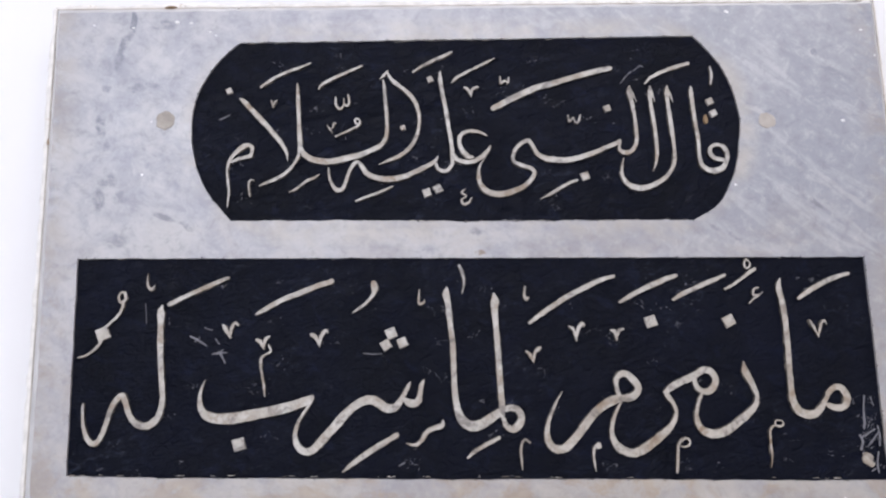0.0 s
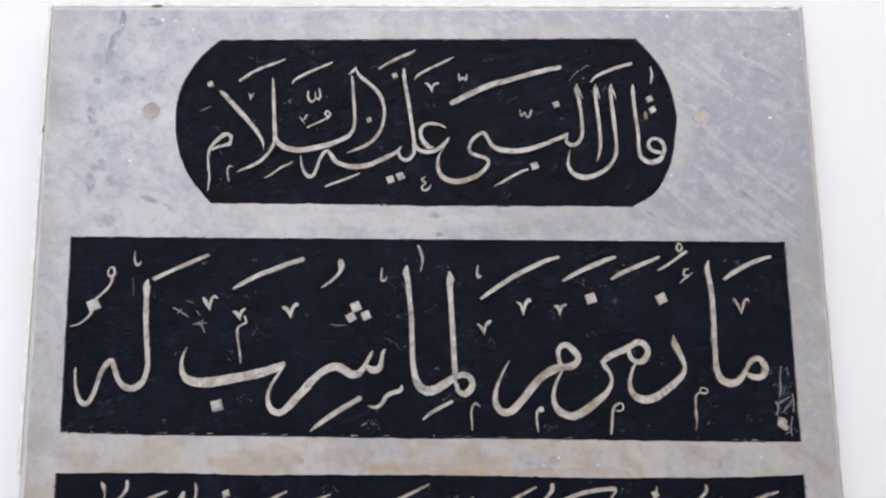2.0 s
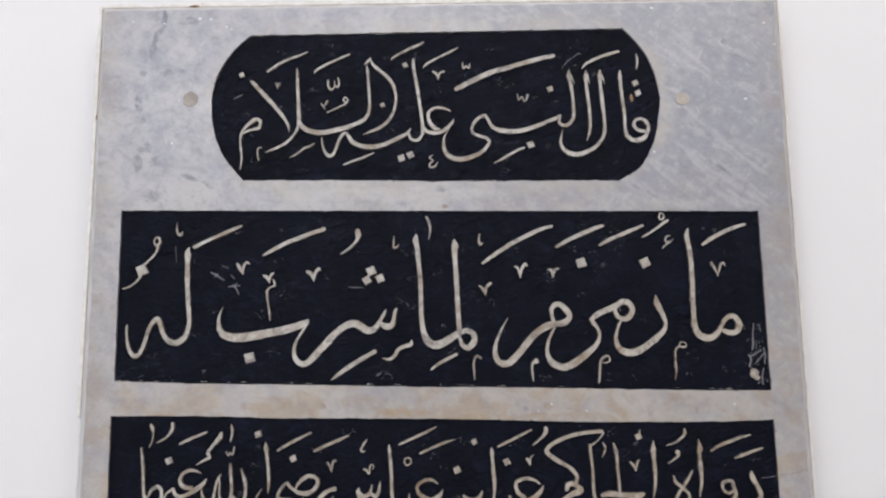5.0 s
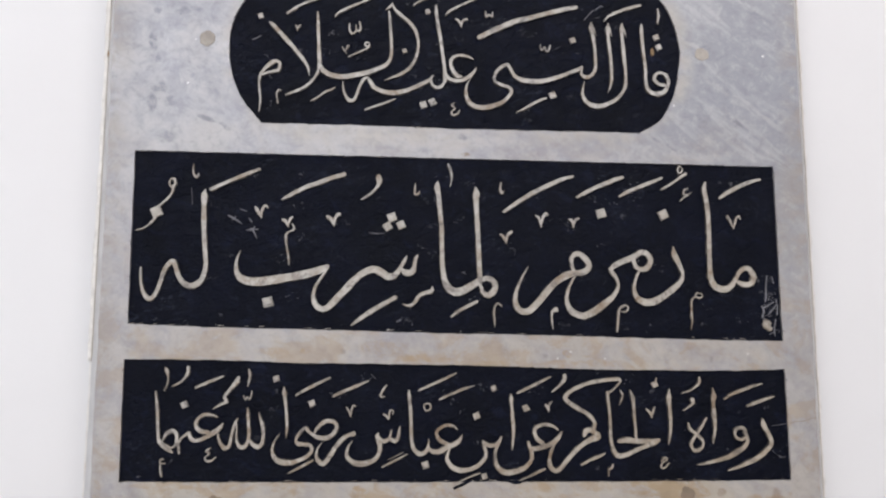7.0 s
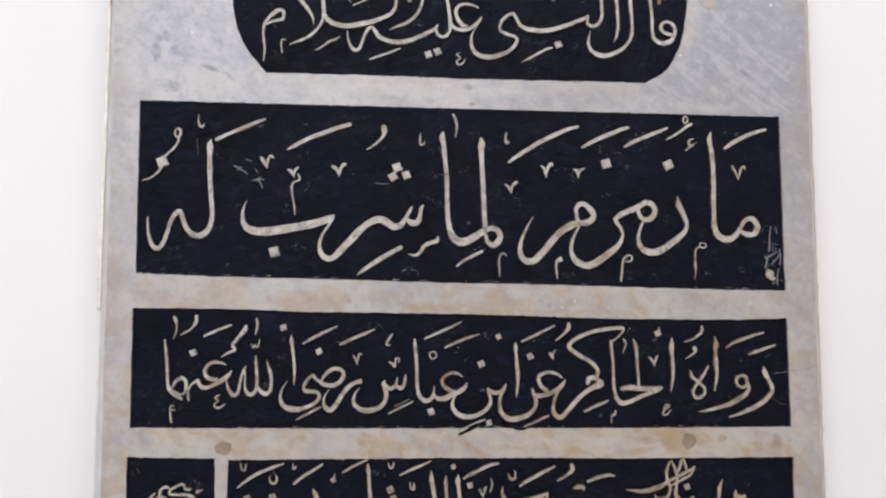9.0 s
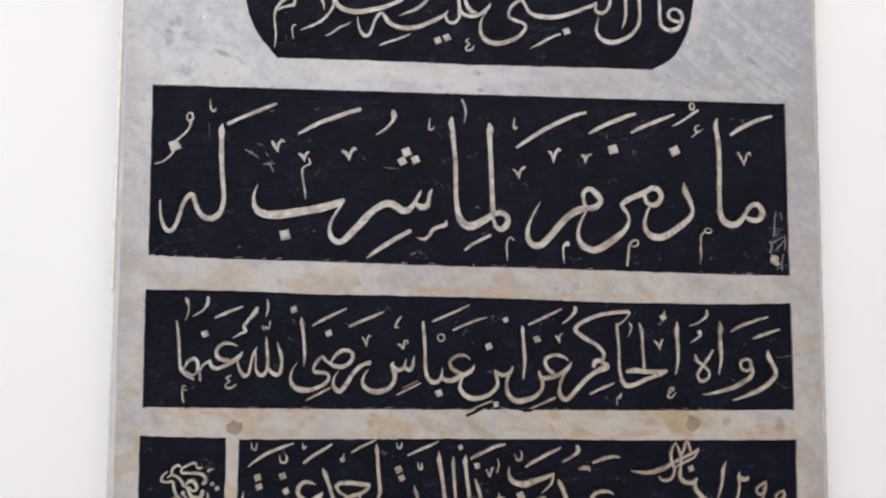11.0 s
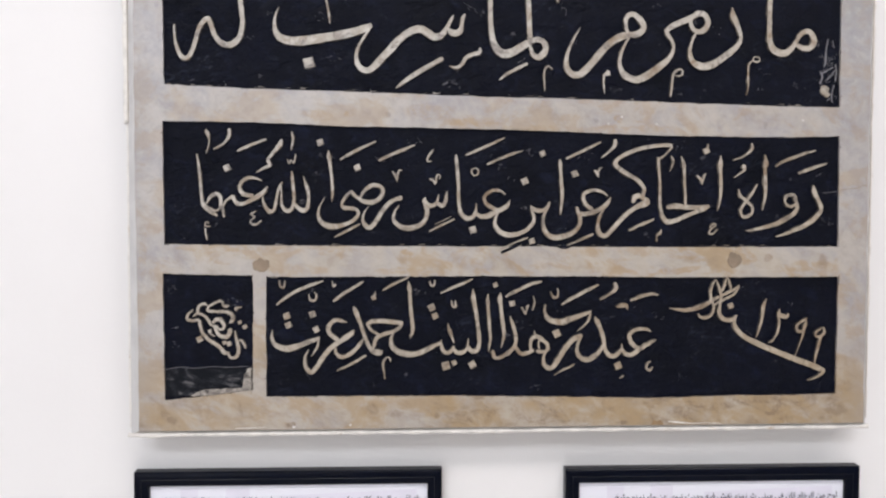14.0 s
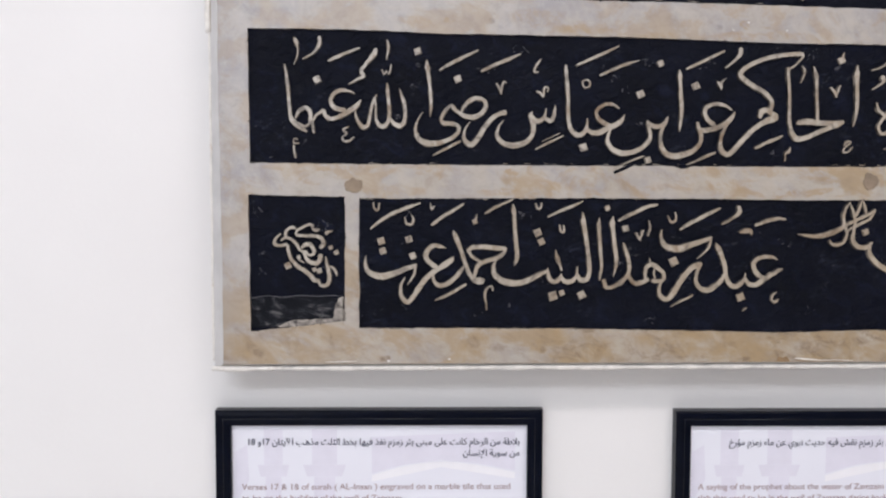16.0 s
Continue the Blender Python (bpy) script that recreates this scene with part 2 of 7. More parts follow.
    for rows in (BROWN_1, BROWN_2):
        colour = blend(nodes, links, stains(rows), colour, (0.235, 0.168, 0.108))
    grime = noise_tex(nodes, links, coords(nodes, links, -20, (1.0, 1.0, 1.7)), 34.0, 9, 0.72, 0.5)
    colour = blend(nodes, links, mul(ramp(nodes, links, grime, (0.51, 0.0), (0.63, 0.8)), foot), colour, (0.235, 0.165, 0.105))
    # ochre halo where wax and dirt gather round the cartouche, and a brown rim at the sides
    far = calc(nodes, links, "ABSOLUTE", sep.outputs[0], 0.0)
    over = calc(nodes, links, "DIVIDE", calc(nodes, links, "MAXIMUM", calc(nodes, links, "SUBTRACT", far, 0.175), 0.0), 0.092)
    rise_z = calc(nodes, links, "DIVIDE", calc(nodes, links, "SUBTRACT", sep.outputs[2], 1.79), 0.098)
    away = calc(nodes, links, "POWER", calc(nodes, links, "ADD", mul(over, over), mul(rise_z, rise_z)), 0.5)
    halo = mul(ramp(nodes, links, calc(nodes, links, "SUBTRACT", away, 0.5), (0.52, 0.55), (0.68, 0.0)), ramp(nodes, links, stain, (0.40, 0.1), (0.58, 1.0)))
    colour = blend(nodes, links, halo, colour, (0.50, 0.455, 0.390))
    rim = mul(ramp(nodes, links, far, (0.375, 0.0), (0.405, 0.7)), ramp(nodes, links, stain, (0.44, 0.0), (0.58, 1.0)))
    colour = blend(nodes, links, rim, colour, (0.38, 0.33, 0.285))
    colour = blend(nodes, links, 1.0, colour, (0.87, 0.862, 0.858), "MULTIPLY")
    links.new(colour, shader.inputs["Base Color"])
    rough = ramp(nodes, links, noise_tex(nodes, links, v, 22, 5), (0.3, 0.30), (0.7, 0.5))
    links.new(rough, shader.inputs["Roughness"])
    bump(nodes, links, shader, noise_tex(nodes, links, v, 55, 6, 0.6), 0.25, 0.0015)
    return mat


def letter_material():
    """The same stone left standing as letters, worn and yellowed."""
    mat, nodes, links, shader = material("letter_stone")
    v = coords(nodes, links)
    n = noise_tex(nodes, links, v, 24, 7, 0.65, 0.4)
    colour = ramp(nodes, links, n, (0.34, (0.235, 0.172, 0.118)), (0.45, (0.355, 0.310, 0.258)), (0.60, (0.455, 0.428, 0.390)))
    # worn tops show paler stone, other stretches keep thin black paint
    chalk = noise_tex(nodes, links, v, 60, 7, 0.7, 0.5)
    colour = blend(nodes, links, ramp(nodes, links, chalk, (0.48, 0.0), (0.60, 0.75)), colour, (0.570, 0.548, 0.512))
    rub = noise_tex(nodes, links, v, 140, 6, 0.72, 0.5)
    colour = blend(nodes, links, ramp(nodes, links, rub, (0.58, 0.0), (0.67, 0.7)), colour, (0.095, 0.085, 0.085))
    smear = noise_tex(nodes, links, v, 48, 8, 0.74, 0.9)
    colour = blend(nodes, links, ramp(nodes, links, smear, (0.52, 0.0), (0.62, 0.75)), colour, (0.130, 0.115, 0.108))
    # browner and darker towards the foot and to the right
    sep = nodes.new("ShaderNodeSeparateXYZ")
    links.new(v, sep.inputs[0])
    low = calc(nodes, links, "MULTIPLY", calc(nodes, links, "SUBTRACT", 1.60, sep.outputs[2]), 1.5)
    browning = calc(nodes, links, "ADD", low, calc(nodes, links, "MULTIPLY", sep.outputs[0], 0.6), True)
    colour = blend(nodes, links, browning, colour, (0.765, 0.645, 0.49), "MULTIPLY")
    links.new(colour, shader.inputs["Base Color"])
    put(shader, Roughness=0.6)
    bump(nodes, links, shader, noise_tex(nodes, links, v, 170, 6, 0.65), 0.8, 0.0011)
    return mat


def dark_edge_material():
    """The cut sides of the letters: brushed-up black paint with relief shade painted in."""
    mat, nodes, links, shader = material("darkened_edge")
    v = coords(nodes, links)
    n = noise_tex(nodes, links, v, 75, 7, 0.7, 0.6)
    colour = ramp(nodes, links, n, (0.42, (0.006, 0.006, 0.010)), (0.53, (0.060, 0.052, 0.048)), (0.64, (0.30, 0.26, 0.215)))
    links.new(colour, shader.inputs["Base Color"])
    put(shader, Roughness=0.65, Specular_IOR_Level=0.2)
    bump(nodes, links, shader, noise_tex(nodes, links, v, 190, 6, 0.65), 0.7, 0.001)
    return mat


def black_material():
    """Blue-black paint brushed into the sunk ground of the lettering, scuffed in places."""
    mat, nodes, links, shader = material("black_paint")
    v = coords(nodes, links)
    n = noise_tex(nodes, links, v, 16, 6, 0.6, 0.5)
    colour = ramp(nodes, links, n, (0.3, (0.0008, 0.0014, 0.0046)), (0.7, (0.0022, 0.0034, 0.0108)))
    # brush daubs, lightened in colour to carry some of the paint's bluish sheen
    sheen_daub = noise_tex(nodes, links, coords(nodes, links, -30, (1.0, 1.0, 1.8)), 44, 8, 0.74, 0.9)
    colour = blend(nodes, links, ramp(nodes, links, sheen_daub, (0.53, 0.0), (0.72, 0.55)), colour, (0.012, 0.016, 0.041))
    # thin dusty smears, and fine scuffs that show the stone
    where = noise_tex(nodes, links, v, 13, 5, 0.62)
    dust = noise_tex(nodes, links, coords(nodes, links, 12, (1.0, 1.0, 2.0)), 70, 8, 0.76, 0.8)
    colour = blend(nodes, links, calc(nodes, links, "MULTIPLY", ramp(nodes, links, dust, (0.54, 0.0), (0.68, 0.5)), ramp(nodes, links, where, (0.50, 0.0), (0.64, 1.0))), colour, (0.050, 0.058, 0.090))
    scuff = noise_tex(nodes, links, coords(nodes, links, 25, (1.0, 1.0, 2.2)), 120, 6, 0.72, 0.8)
    mask = calc(nodes, links, "MULTIPLY", ramp(nodes, links, scuff, (0.62, 0.0), (0.72, 0.8)), ramp(nodes, links, where, (0.5, 0.0), (0.64, 1.0)))
    colour = blend(nodes, links, mask, colour, (0.22, 0.22, 0.24))
    links.new(colour, shader.inputs["Base Color"])
    links.new(ramp(nodes, links, noise_tex(nodes, links, v, 60, 5), (0.3, 0.38), (0.7, 0.58)), shader.inputs["Roughness"])
    put(shader, Specular_IOR_Level=0.1)
    brush = noise_tex(nodes, links, coords(nodes, links, 20, (1.0, 1.0, 1.5)), 85, 6, 0.62, 1.2)
    bump(nodes, links, shader, brush, 1.0, 0.0028)
    return mat


def wall_material():
    mat, nodes, links, shader = material("wall_paint")
    v = coords(nodes, links)
    n = noise_tex(nodes, links, v, 2.2, 5)
    links.new(ramp(nodes, links, n, (0.3, (0.805, 0.79, 0.79)), (0.7, (0.83, 0.82, 0.82))), shader.inputs["Base Color"])
    put(shader, Roughness=0.7)
    bump(nodes, links, shader, noise_tex(nodes, links, v, 160, 5), 0.15, 0.001)
    return mat


MARBLE, LETTER, DARK_EDGE, BLACK, WALL = marble_material(), letter_material(), dark_edge_material(), black_material(), wall_material()
PLUG = plain("plug_filler", (0.235, 0.180, 0.130), 0.75, 0.22, 60, relief=0.001)
PALE_PLUG = plain("pale_plug_filler", (0.375, 0.338, 0.300), 0.75, 0.26, 60, relief=0.001)


def scuffed_material():
    """Black paint worn through to dull stone in smears."""
    mat, nodes, links, shader = material("worn_black_paint")
    v = coords(nodes, links, -10, (1.0, 1.0, 2.6))
    n = noise_tex(nodes, links, v, 38, 8, 0.72, 0.9)
    links.new(ramp(nodes, links, n, (0.47, (0.003, 0.004, 0.007)), (0.56, (0.018, 0.019, 0.025)), (0.68, (0.16, 0.155, 0.155))), shader.inputs["Base Color"])
    put(shader, Roughness=0.7, Specular_IOR_Level=0.15)
    bump(nodes, links, shader, noise_tex(nodes, links, v, 150, 6), 0.8, 0.0015)
    return mat


SCUFFED = scuffed_material()


def worn_material():
    """Bare stone with the last of the black paint rubbed thin over it."""
    mat, nodes, links, shader = material("bare_stone")
    v = coords(nodes, links, -8, (1.0, 1.0, 1.8))
    n = noise_tex(nodes, links, v, 70, 8, 0.74, 0.7)
    links.new(ramp(nodes, links, n, (0.36, (0.035, 0.032, 0.034)), (0.47, (0.20, 0.18, 0.165)), (0.60, (0.42, 0.385, 0.345))), shader.inputs["Base Color"])
    put(shader, Roughness=0.75, Specular_IOR_Level=0.2)
    bump(nodes, links, shader, noise_tex(nodes, links, v, 150, 6), 0.8, 0.0012)
    return mat


WORN = worn_material()
OCHRE = plain("ochre_fill", (0.26, 0.17, 0.09), 0.8, 0.2, 80)
SPECK = plain("rubbed_paint", (0.19, 0.185, 0.20), 0.8, 0.3, 200)
# unstained bevel, paler than the face: the light it catches is in the colour
LIT_CUT = plain("lit_sawn_marble", (0.55, 0.54, 0.54), 0.5, 0.14, 22)
DIRT = plain("pale_dirt", (0.46, 0.41, 0.36), 0.8, 0.3, 60)
PLASTER = plain("plaster_bead", (0.78, 0.75, 0.71), 0.8, 0.14, 90, relief=0.002)
nodes, links = PLASTER.node_tree.nodes, PLASTER.node_tree.links
grime = noise_tex(nodes, links, coords(nodes, links), 45, 7, 0.7, 0.6)
base_colour = nodes["Principled BSDF"].inputs["Base Color"]
links.new(blend(nodes, links, ramp(nodes, links, grime, (0.60, 0.0), (0.68, 0.8)), base_colour.links[0].from_socket, (0.36, 0.24, 0.14)), base_colour)
CHIP = plain("bruised_stone", (0.70, 0.69, 0.69), 0.8, 0.25, 300)
CRACK = plain("crack_filler", (0.30, 0.26, 0.22), 0.8, 0.2, 80)
FRAME = plain("black_lacquer", (0.0026, 0.0038, 0.0095), 0.16, 0.15, 40)
put(FRAME.node_tree.nodes["Principled BSDF"], Specular_IOR_Level=0.08)
GLOSS = plain("highlight_gloss", (0.006, 0.007, 0.011), 0.13, 0.1, 40)
put(GLOSS.node_tree.nodes["Principled BSDF"], Specular_IOR_Level=0.45)
PAPER = plain("printed_paper", (0.785, 0.79, 0.87), 0.6, 0.02, 8)
TINT = plain("pale_print", (0.735, 0.72, 0.82), 0.6, 0.03, 60)
GLOW = plain("paler_print", (0.85, 0.845, 0.89), 0.6, 0.02, 60)
ORNAMENT = plain("grey_print", (0.36, 0.33, 0.38), 0.6, 0.1, 120)
BAND = plain("band_print", (0.58, 0.55, 0.60), 0.6, 0.05, 120)
INK = plain("blue_grey_ink", (0.075, 0.08, 0.125), 0.6, 0.1, 90)
ROSE = plain("rose_grey_ink", (0.40, 0.30, 0.315), 0.6, 0.1, 90)
# the floor is out of view, paled so that it bounces light into shadows
FLOOR = plain("pale_bounce_floor", (0.70, 0.68, 0.65), 0.35, 0.06, 6)
CEILING = plain("ceiling_paint", (0.80, 0.80, 0.79), 0.8, 0.03, 3)


# ---- building helpers ----
def mesh_object(name, bm, mat, parent=None, label="", smooth=False):
    mesh = bpy.data.meshes.new(name)
    bm.normal_update()
    bm.to_mesh(mesh)
    bm.free()
    mesh.materials.append(mat)
    if smooth:
        for face in mesh.polygons:
            face.use_smooth = True
    ob = new(name, mesh)
    ob.parent = parent
    return tagged(ob, label) if label else ob


def part(name, bm, mat, parent, label="", smooth=False):
    return mesh_object(name, bm, mat, parent, label, smooth)


def block(bm, lo, hi, bevel=0.0):
    made = bmesh.ops.create_cube(bm, size=1.0)["verts"]
    size = [b - a for a, b in zip(lo, hi)]
    for vert in made:
        vert.co = Vector([a + (c + 0.5) * s for a, c, s in zip(lo, vert.co, size)])
    if bevel:
        edges = list({e for vert in made for e in vert.link_edges})
        bmesh.ops.bevel(bm, geom=edges, offset=bevel, segments=2, affect="EDGES")
    return bm


# ---- the room ----
WALL_Y = 0.0615
for name, lo, hi, mat in (
    ("wall_north", (-3.2, WALL_Y, 0.0), (3.2, WALL_Y + 0.2, 3.1), WALL),
    ("wall_south", (-3.2, -4.2, 0.0), (3.2, -4.0, 3.1), WALL),
    ("wall_west", (-3.4, -4.2, 0.0), (-3.2, WALL_Y + 0.2, 3.1), WALL),
    ("wall_east", (3.2, -4.2, 0.0), (3.4, WALL_Y + 0.2, 3.1), WALL),
    ("floor", (-3.4, -4.2, -0.1), (3.4, WALL_Y + 0.2, 0.0), FLOOR),
    ("ceiling", (-3.4, -4.2, 3.1), (3.4, WALL_Y + 0.2, 3.2), CEILING),
):
    ob = mesh_object(name, block(bmesh.new(), lo, hi), mat)
    tagged(ob, {"floor": "unseen floor, kept pale to bounce light", "ceiling": "flat white painted ceiling"}.get(name, "plain off-white painted plaster wall"), name.split("_")[0], kind="structure")

# ---- the marble plaque ----
FOOT = 1.1   # height of the zero line of the plaque's plan, which is in millimetres
SINK = 0.0026


def at(x, z, y=0.0):
    return Vector((x / 1000, y, FOOT + z / 1000))


def wobble(x, z, size, seed):
    """A small hand-cut unevenness, in millimetres."""
    return size * noise.noise(Vector((x / 17.0, z / 17.0, seed))) + 0.6 * size * noise.noise(Vector((x / 4.5, z / 4.5, seed + 9)))


def cut_line(corners, step=4.0, size=0.7, seed=0.0):
    """A closed outline through the corners, in short uneven steps as a chisel leaves it."""
    out = []
    for a, b in zip(corners, corners[1:] + corners[:1]):
        n = max(1, int(math.dist(a, b) / step))
        for i in range(n):
            x, z = a[0] + (b[0] - a[0]) * i / n, a[1] + (b[1] - a[1]) * i / n
            out.append((x + wobble(x, z, size, seed), z + wobble(x, z, size, seed + 31)))
    return out


def glide(points, steps):
    """A smooth line through points of any number of values (Catmull-Rom)."""
    pts = [np.array(p, float) for p in points]
    pts = [2 * pts[0] - pts[1], *pts, 2 * pts[-1] - pts[-2]]
    out = []
    for a, b, c, d in zip(pts, pts[1:], pts[2:], pts[3:]):
        for i in range(steps):
            t = i / steps
            out.append(0.5 * (2 * b + (c - a) * t + (2 * a - 5 * b + 4 * c - d) * t * t + (3 * b - a - 3 * c + d) * t ** 3))
    return out + [pts[-2]]


ends_left = glide([(-228, 602), (-246, 622), (-257, 639), (-265, 662), (-269, 690), (-266, 721), (-256, 745), (-240, 767), (-224, 781)], 3)
ends_right = glide([(222, 781), (238, 763), (250, 744), (259, 718), (262, 690), (257, 656), (248, 630), (234, 609), (210, 595)], 3)
CARTOUCHE = [tuple(p) for p in ends_left + ends_right] + [(94, 596.5), (-6, 597.2), (-117, 600.5)]
OUTLINES = [
    cut_line(CARTOUCHE, 4, 0.8, 1),
    cut_line([(-369, 371), (-371, 568), (368, 556.5), (368.5, 353.6), (309, 354), (243.6, 355.6), (178.5, 357.1), (113.8, 358.8), (49.3, 360.3), (-14.9, 360.9), (-142.4, 364.4), (-237.2, 366.3), (-331.4, 369.2)], 4, 0.6, 2),
    cut_line([(-370, 200.1), (-371, 331.8), (-299.1, 331.6), (-236.5, 330.2), (-173.5, 327.8), (-91.3, 327), (4.3, 325.6), (49.1, 324.6), (113.4, 322.4), (152.1, 321.2), (210.3, 320.4), (308, 320), (347.4, 320.8), (369, 322), (370, 199.4), (188.7, 198.5), (-30.2, 198.7), (-153, 198.7)], 4, 0.7, 3),
    cut_line([(-262, 35), (-262, 165.2), (1, 166.2), (189, 165.1), (371, 165.6), (370, 34.9), (351, 33.8), (287, 32.8), (254.7, 33.4), (191, 31.2), (159, 30.8), (64.4, 32.8), (-60.4, 34.8)], 4, 0.7, 4),
    cut_line([(-370.5, 31.5), (-372, 168.5), (-276, 166.5), (-276, 42)], 4, 0.9, 5),
]
EDGE = cut_line([(-409, -5.2), (-409.5, 824), (410, 819.5), (409, -3.4)], 6, 0.8, 6)
FACE = cut_line([(-398, -1.4), (-403.5, 815.5), (403, 812), (402.5, 1.6)], 6, 1.0, 7)


def ring(bm, outline, y):
    return [bm.verts.new(at(x, z, y)) for x, z in outline]


def loop_edges(bm, verts):
    return [bm.edges.new((a, b)) for a, b in zip(verts, verts[1:] + verts[:1])]


def skirt(bm, a, b):
    for i in range(len(a)):
        j = (i + 1) % len(a)
        bm.faces.new((a[i], a[j], b[j], b[i]))


def strip_between(bm, a, b):
    """Faces between two closed rings of different counts, by going round both together."""
    i = j = 0
    while i < len(a) or j < len(b):
        va, vb = a[i % len(a)], b[j % len(b)]
        if j >= len(b) or (i < len(a) and (i + 1) / len(a) <= (j + 1) / len(b)):
            bm.faces.new((va, a[(i + 1) % len(a)], vb))
            i += 1
        else:
            bm.faces.new((va, b[(j + 1) % len(b)], vb))
            j += 1


bm = bmesh.new()
face_ring = ring(bm, FACE, 0.0)
edges = loop_edges(bm, face_ring)
hole_rings = []
for outline in OUTLINES:
    verts = ring(bm, outline, 0.0)
    hole_rings.append(verts)
    edges += loop_edges(bm, verts)
bmesh.ops.triangle_fill(bm, use_beauty=True, use_dissolve=False, edges=edges)
for verts, outline in zip(hole_rings, OUTLINES):
    skirt(bm, verts, ring(bm, outline, SINK + 0.002))
edge_ring = ring(bm, EDGE, 0.009)
skirt(bm, edge_ring, ring(bm, EDGE, WALL_Y - 0.001))
bmesh.ops.recalc_face_normals(bm, faces=bm.faces)
plaque = mesh_object("marble_plaque", bm, MARBLE)
tagged(plaque, "old veined marble plaque, raised calligraphy on black panels", "plaque")

bm = bmesh.new()
strip_between(bm, ring(bm, FACE, 0.0), ring(bm, EDGE, 0.009))
bmesh.ops.recalc_face_normals(bm, faces=bm.faces)
if sum(f.normal.y * f.calc_area() for f in bm.faces) > 0:
    bmesh.ops.reverse_faces(bm, faces=bm.faces)
part("bevel", bm, LIT_CUT, plaque, "clean sawn bevelled edge, paled for the light it catches")


def sunk_panel(outline, label):
    bm = bmesh.new()
    edges = loop_edges(bm, ring(bm, outline, SINK))
    bmesh.ops.triangle_fill(bm, use_beauty=True, use_dissolve=False, edges=edges)
    bmesh.ops.recalc_face_normals(bm, faces=bm.faces)
    if bm.faces[:][0].normal.y > 0:
        bmesh.ops.reverse_faces(bm, faces=bm.faces)
    return part("panel", bm, BLACK, plaque, label)


p1 = sunk_panel(OUTLINES[0], "black painted cartouche with rounded ends")
p2 = sunk_panel(OUTLINES[1], "tall black painted oblong panel")
p3 = sunk_panel(OUTLINES[2], "black painted oblong panel")
p4 = sunk_panel(OUTLINES[3], "black painted oblong panel with a date")
p5 = sunk_panel(OUTLINES[4], "small black painted panel, worn at its foot")

strokes = 0
HEAVY = 0.95   # share of the nib's width that stands proud


def even(line, step):
    """The same line in points about a step apart."""
    out = [line[0]]
    for p in line[1:-1]:
        if math.dist(p[:2], out[-1][:2]) >= step:
            out.append(p)
    return out + [line[-1]]


def stroke(panel, kind, *points):
    """One raised stroke of the pen: points are x, z and the nib's width in millimetres."""
    global strokes
    strokes += 1
    line = [tuple(p) for p in even(glide(points, 8), 0.9)]
    heavy = HEAVY * (0.94 if kind == "vowel_mark" else 1.0)
    # the ends are rounded off
    for end, inner in ((0, 1), (-1, -2)):
        (x, z, w), (u, v, _) = line[end], line[inner]
        far = math.dist((x, z), (u, v)) or 1.0
        reach = 0.28 * w
        tip = (x + (x - u) / far * reach, z + (z - v) / far * reach, 0.5 * w)
        line = [tip] + line if end == 0 else line + [tip]
    top = -0.0001 - 0.00022 * ((strokes * 7) % 5) / 4
    if kind == "flake":
        top, heavy = SINK - 0.0007, 0.8
    bm = bmesh.new()
    rows = []
    for i, (x, z, w) in enumerate(line):
        a, b = line[max(0, i - 1)], line[min(len(line) - 1, i + 1)]
        way = Vector((b[0] - a[0], b[1] - a[1]))
        way = way.normalized() if way.length > 1e-6 else Vector((1, 0))
        side = Vector((-way.y, way.x))
        half = max(0.22, heavy * w / 2) * (1 + 0.09 * noise.noise(Vector((x / 12, z / 12, strokes + 70.0))))
        rough = min(0.42, 0.26 * half)
        left, right = (half + rough * (noise.noise(Vector((x / 3.1, z / 3.1, strokes + k))) + 0.8 * noise.noise(Vector((x / 1.2, z / 1.2, strokes + k)))) for k in (0.0, 50.0))
        lift = top + 0.00012 * noise.noise(Vector((x / 9, z / 9, strokes + 0.5))) + 0.00006 * i / len(line)
        round_off = min(0.34, 0.42 * half)
        row = []
        for off, y in ((-left - 0.34, SINK + 0.0004), (-left, lift + 0.0006), (-left + round_off, lift), (right - round_off, lift), (right, lift + 0.0006), (right + 0.34, SINK + 0.0004)):
            row.append(bm.verts.new(at(x + side.x * off, z + side.y * off, y)))
        rows.append(row)
    for a, b in zip(rows, rows[1:]):
        for k in range(5):
            bm.faces.new((a[k], a[k + 1], b[k + 1], b[k])).material_index = 0 if k == 2 else 1
    for row in (rows[0], rows[-1]):
        bm.faces.new(row).material_index = 1
    bmesh.ops.recalc_face_normals(bm, faces=bm.faces)
    if sum(f.normal.y * f.calc_area() for f in bm.faces) > 0:
        bmesh.ops.reverse_faces(bm, faces=bm.faces)
    ob = part(kind, bm, SPECK if kind == "flake" else LETTER, panel)
    ob.data.materials.append(SPECK if kind == "flake" else DARK_EDGE)
    return ob


def blob(panel, name, outline, top, mat=None):
    bm = bmesh.new()
    mid = (sum(p[0] for p in outline) / len(outline), sum(p[1] for p in outline) / len(outline))
    low = [bm.verts.new(at(x, z, SINK + 0.0004)) for x, z in outline]
    high = [bm.verts.new(at(x + (mid[0] - x) * 0.06, z + (mid[1] - z) * 0.06, top + 0.0003)) for x, z in outline]
    crown = [bm.verts.new(at(x + (mid[0] - x) * 0.16, z + (mid[1] - z) * 0.16, top)) for x, z in outline]
    skirt(bm, low, high)
    skirt(bm, high, crown)
    bm.faces.new(crown)
    bmesh.ops.recalc_face_normals(bm, faces=bm.faces)
    if sum(f.normal.y * f.calc_area() for f in bm.faces) > 0:
        bmesh.ops.reverse_faces(bm, faces=bm.faces)
    return part(name, bm, mat or LETTER, panel)


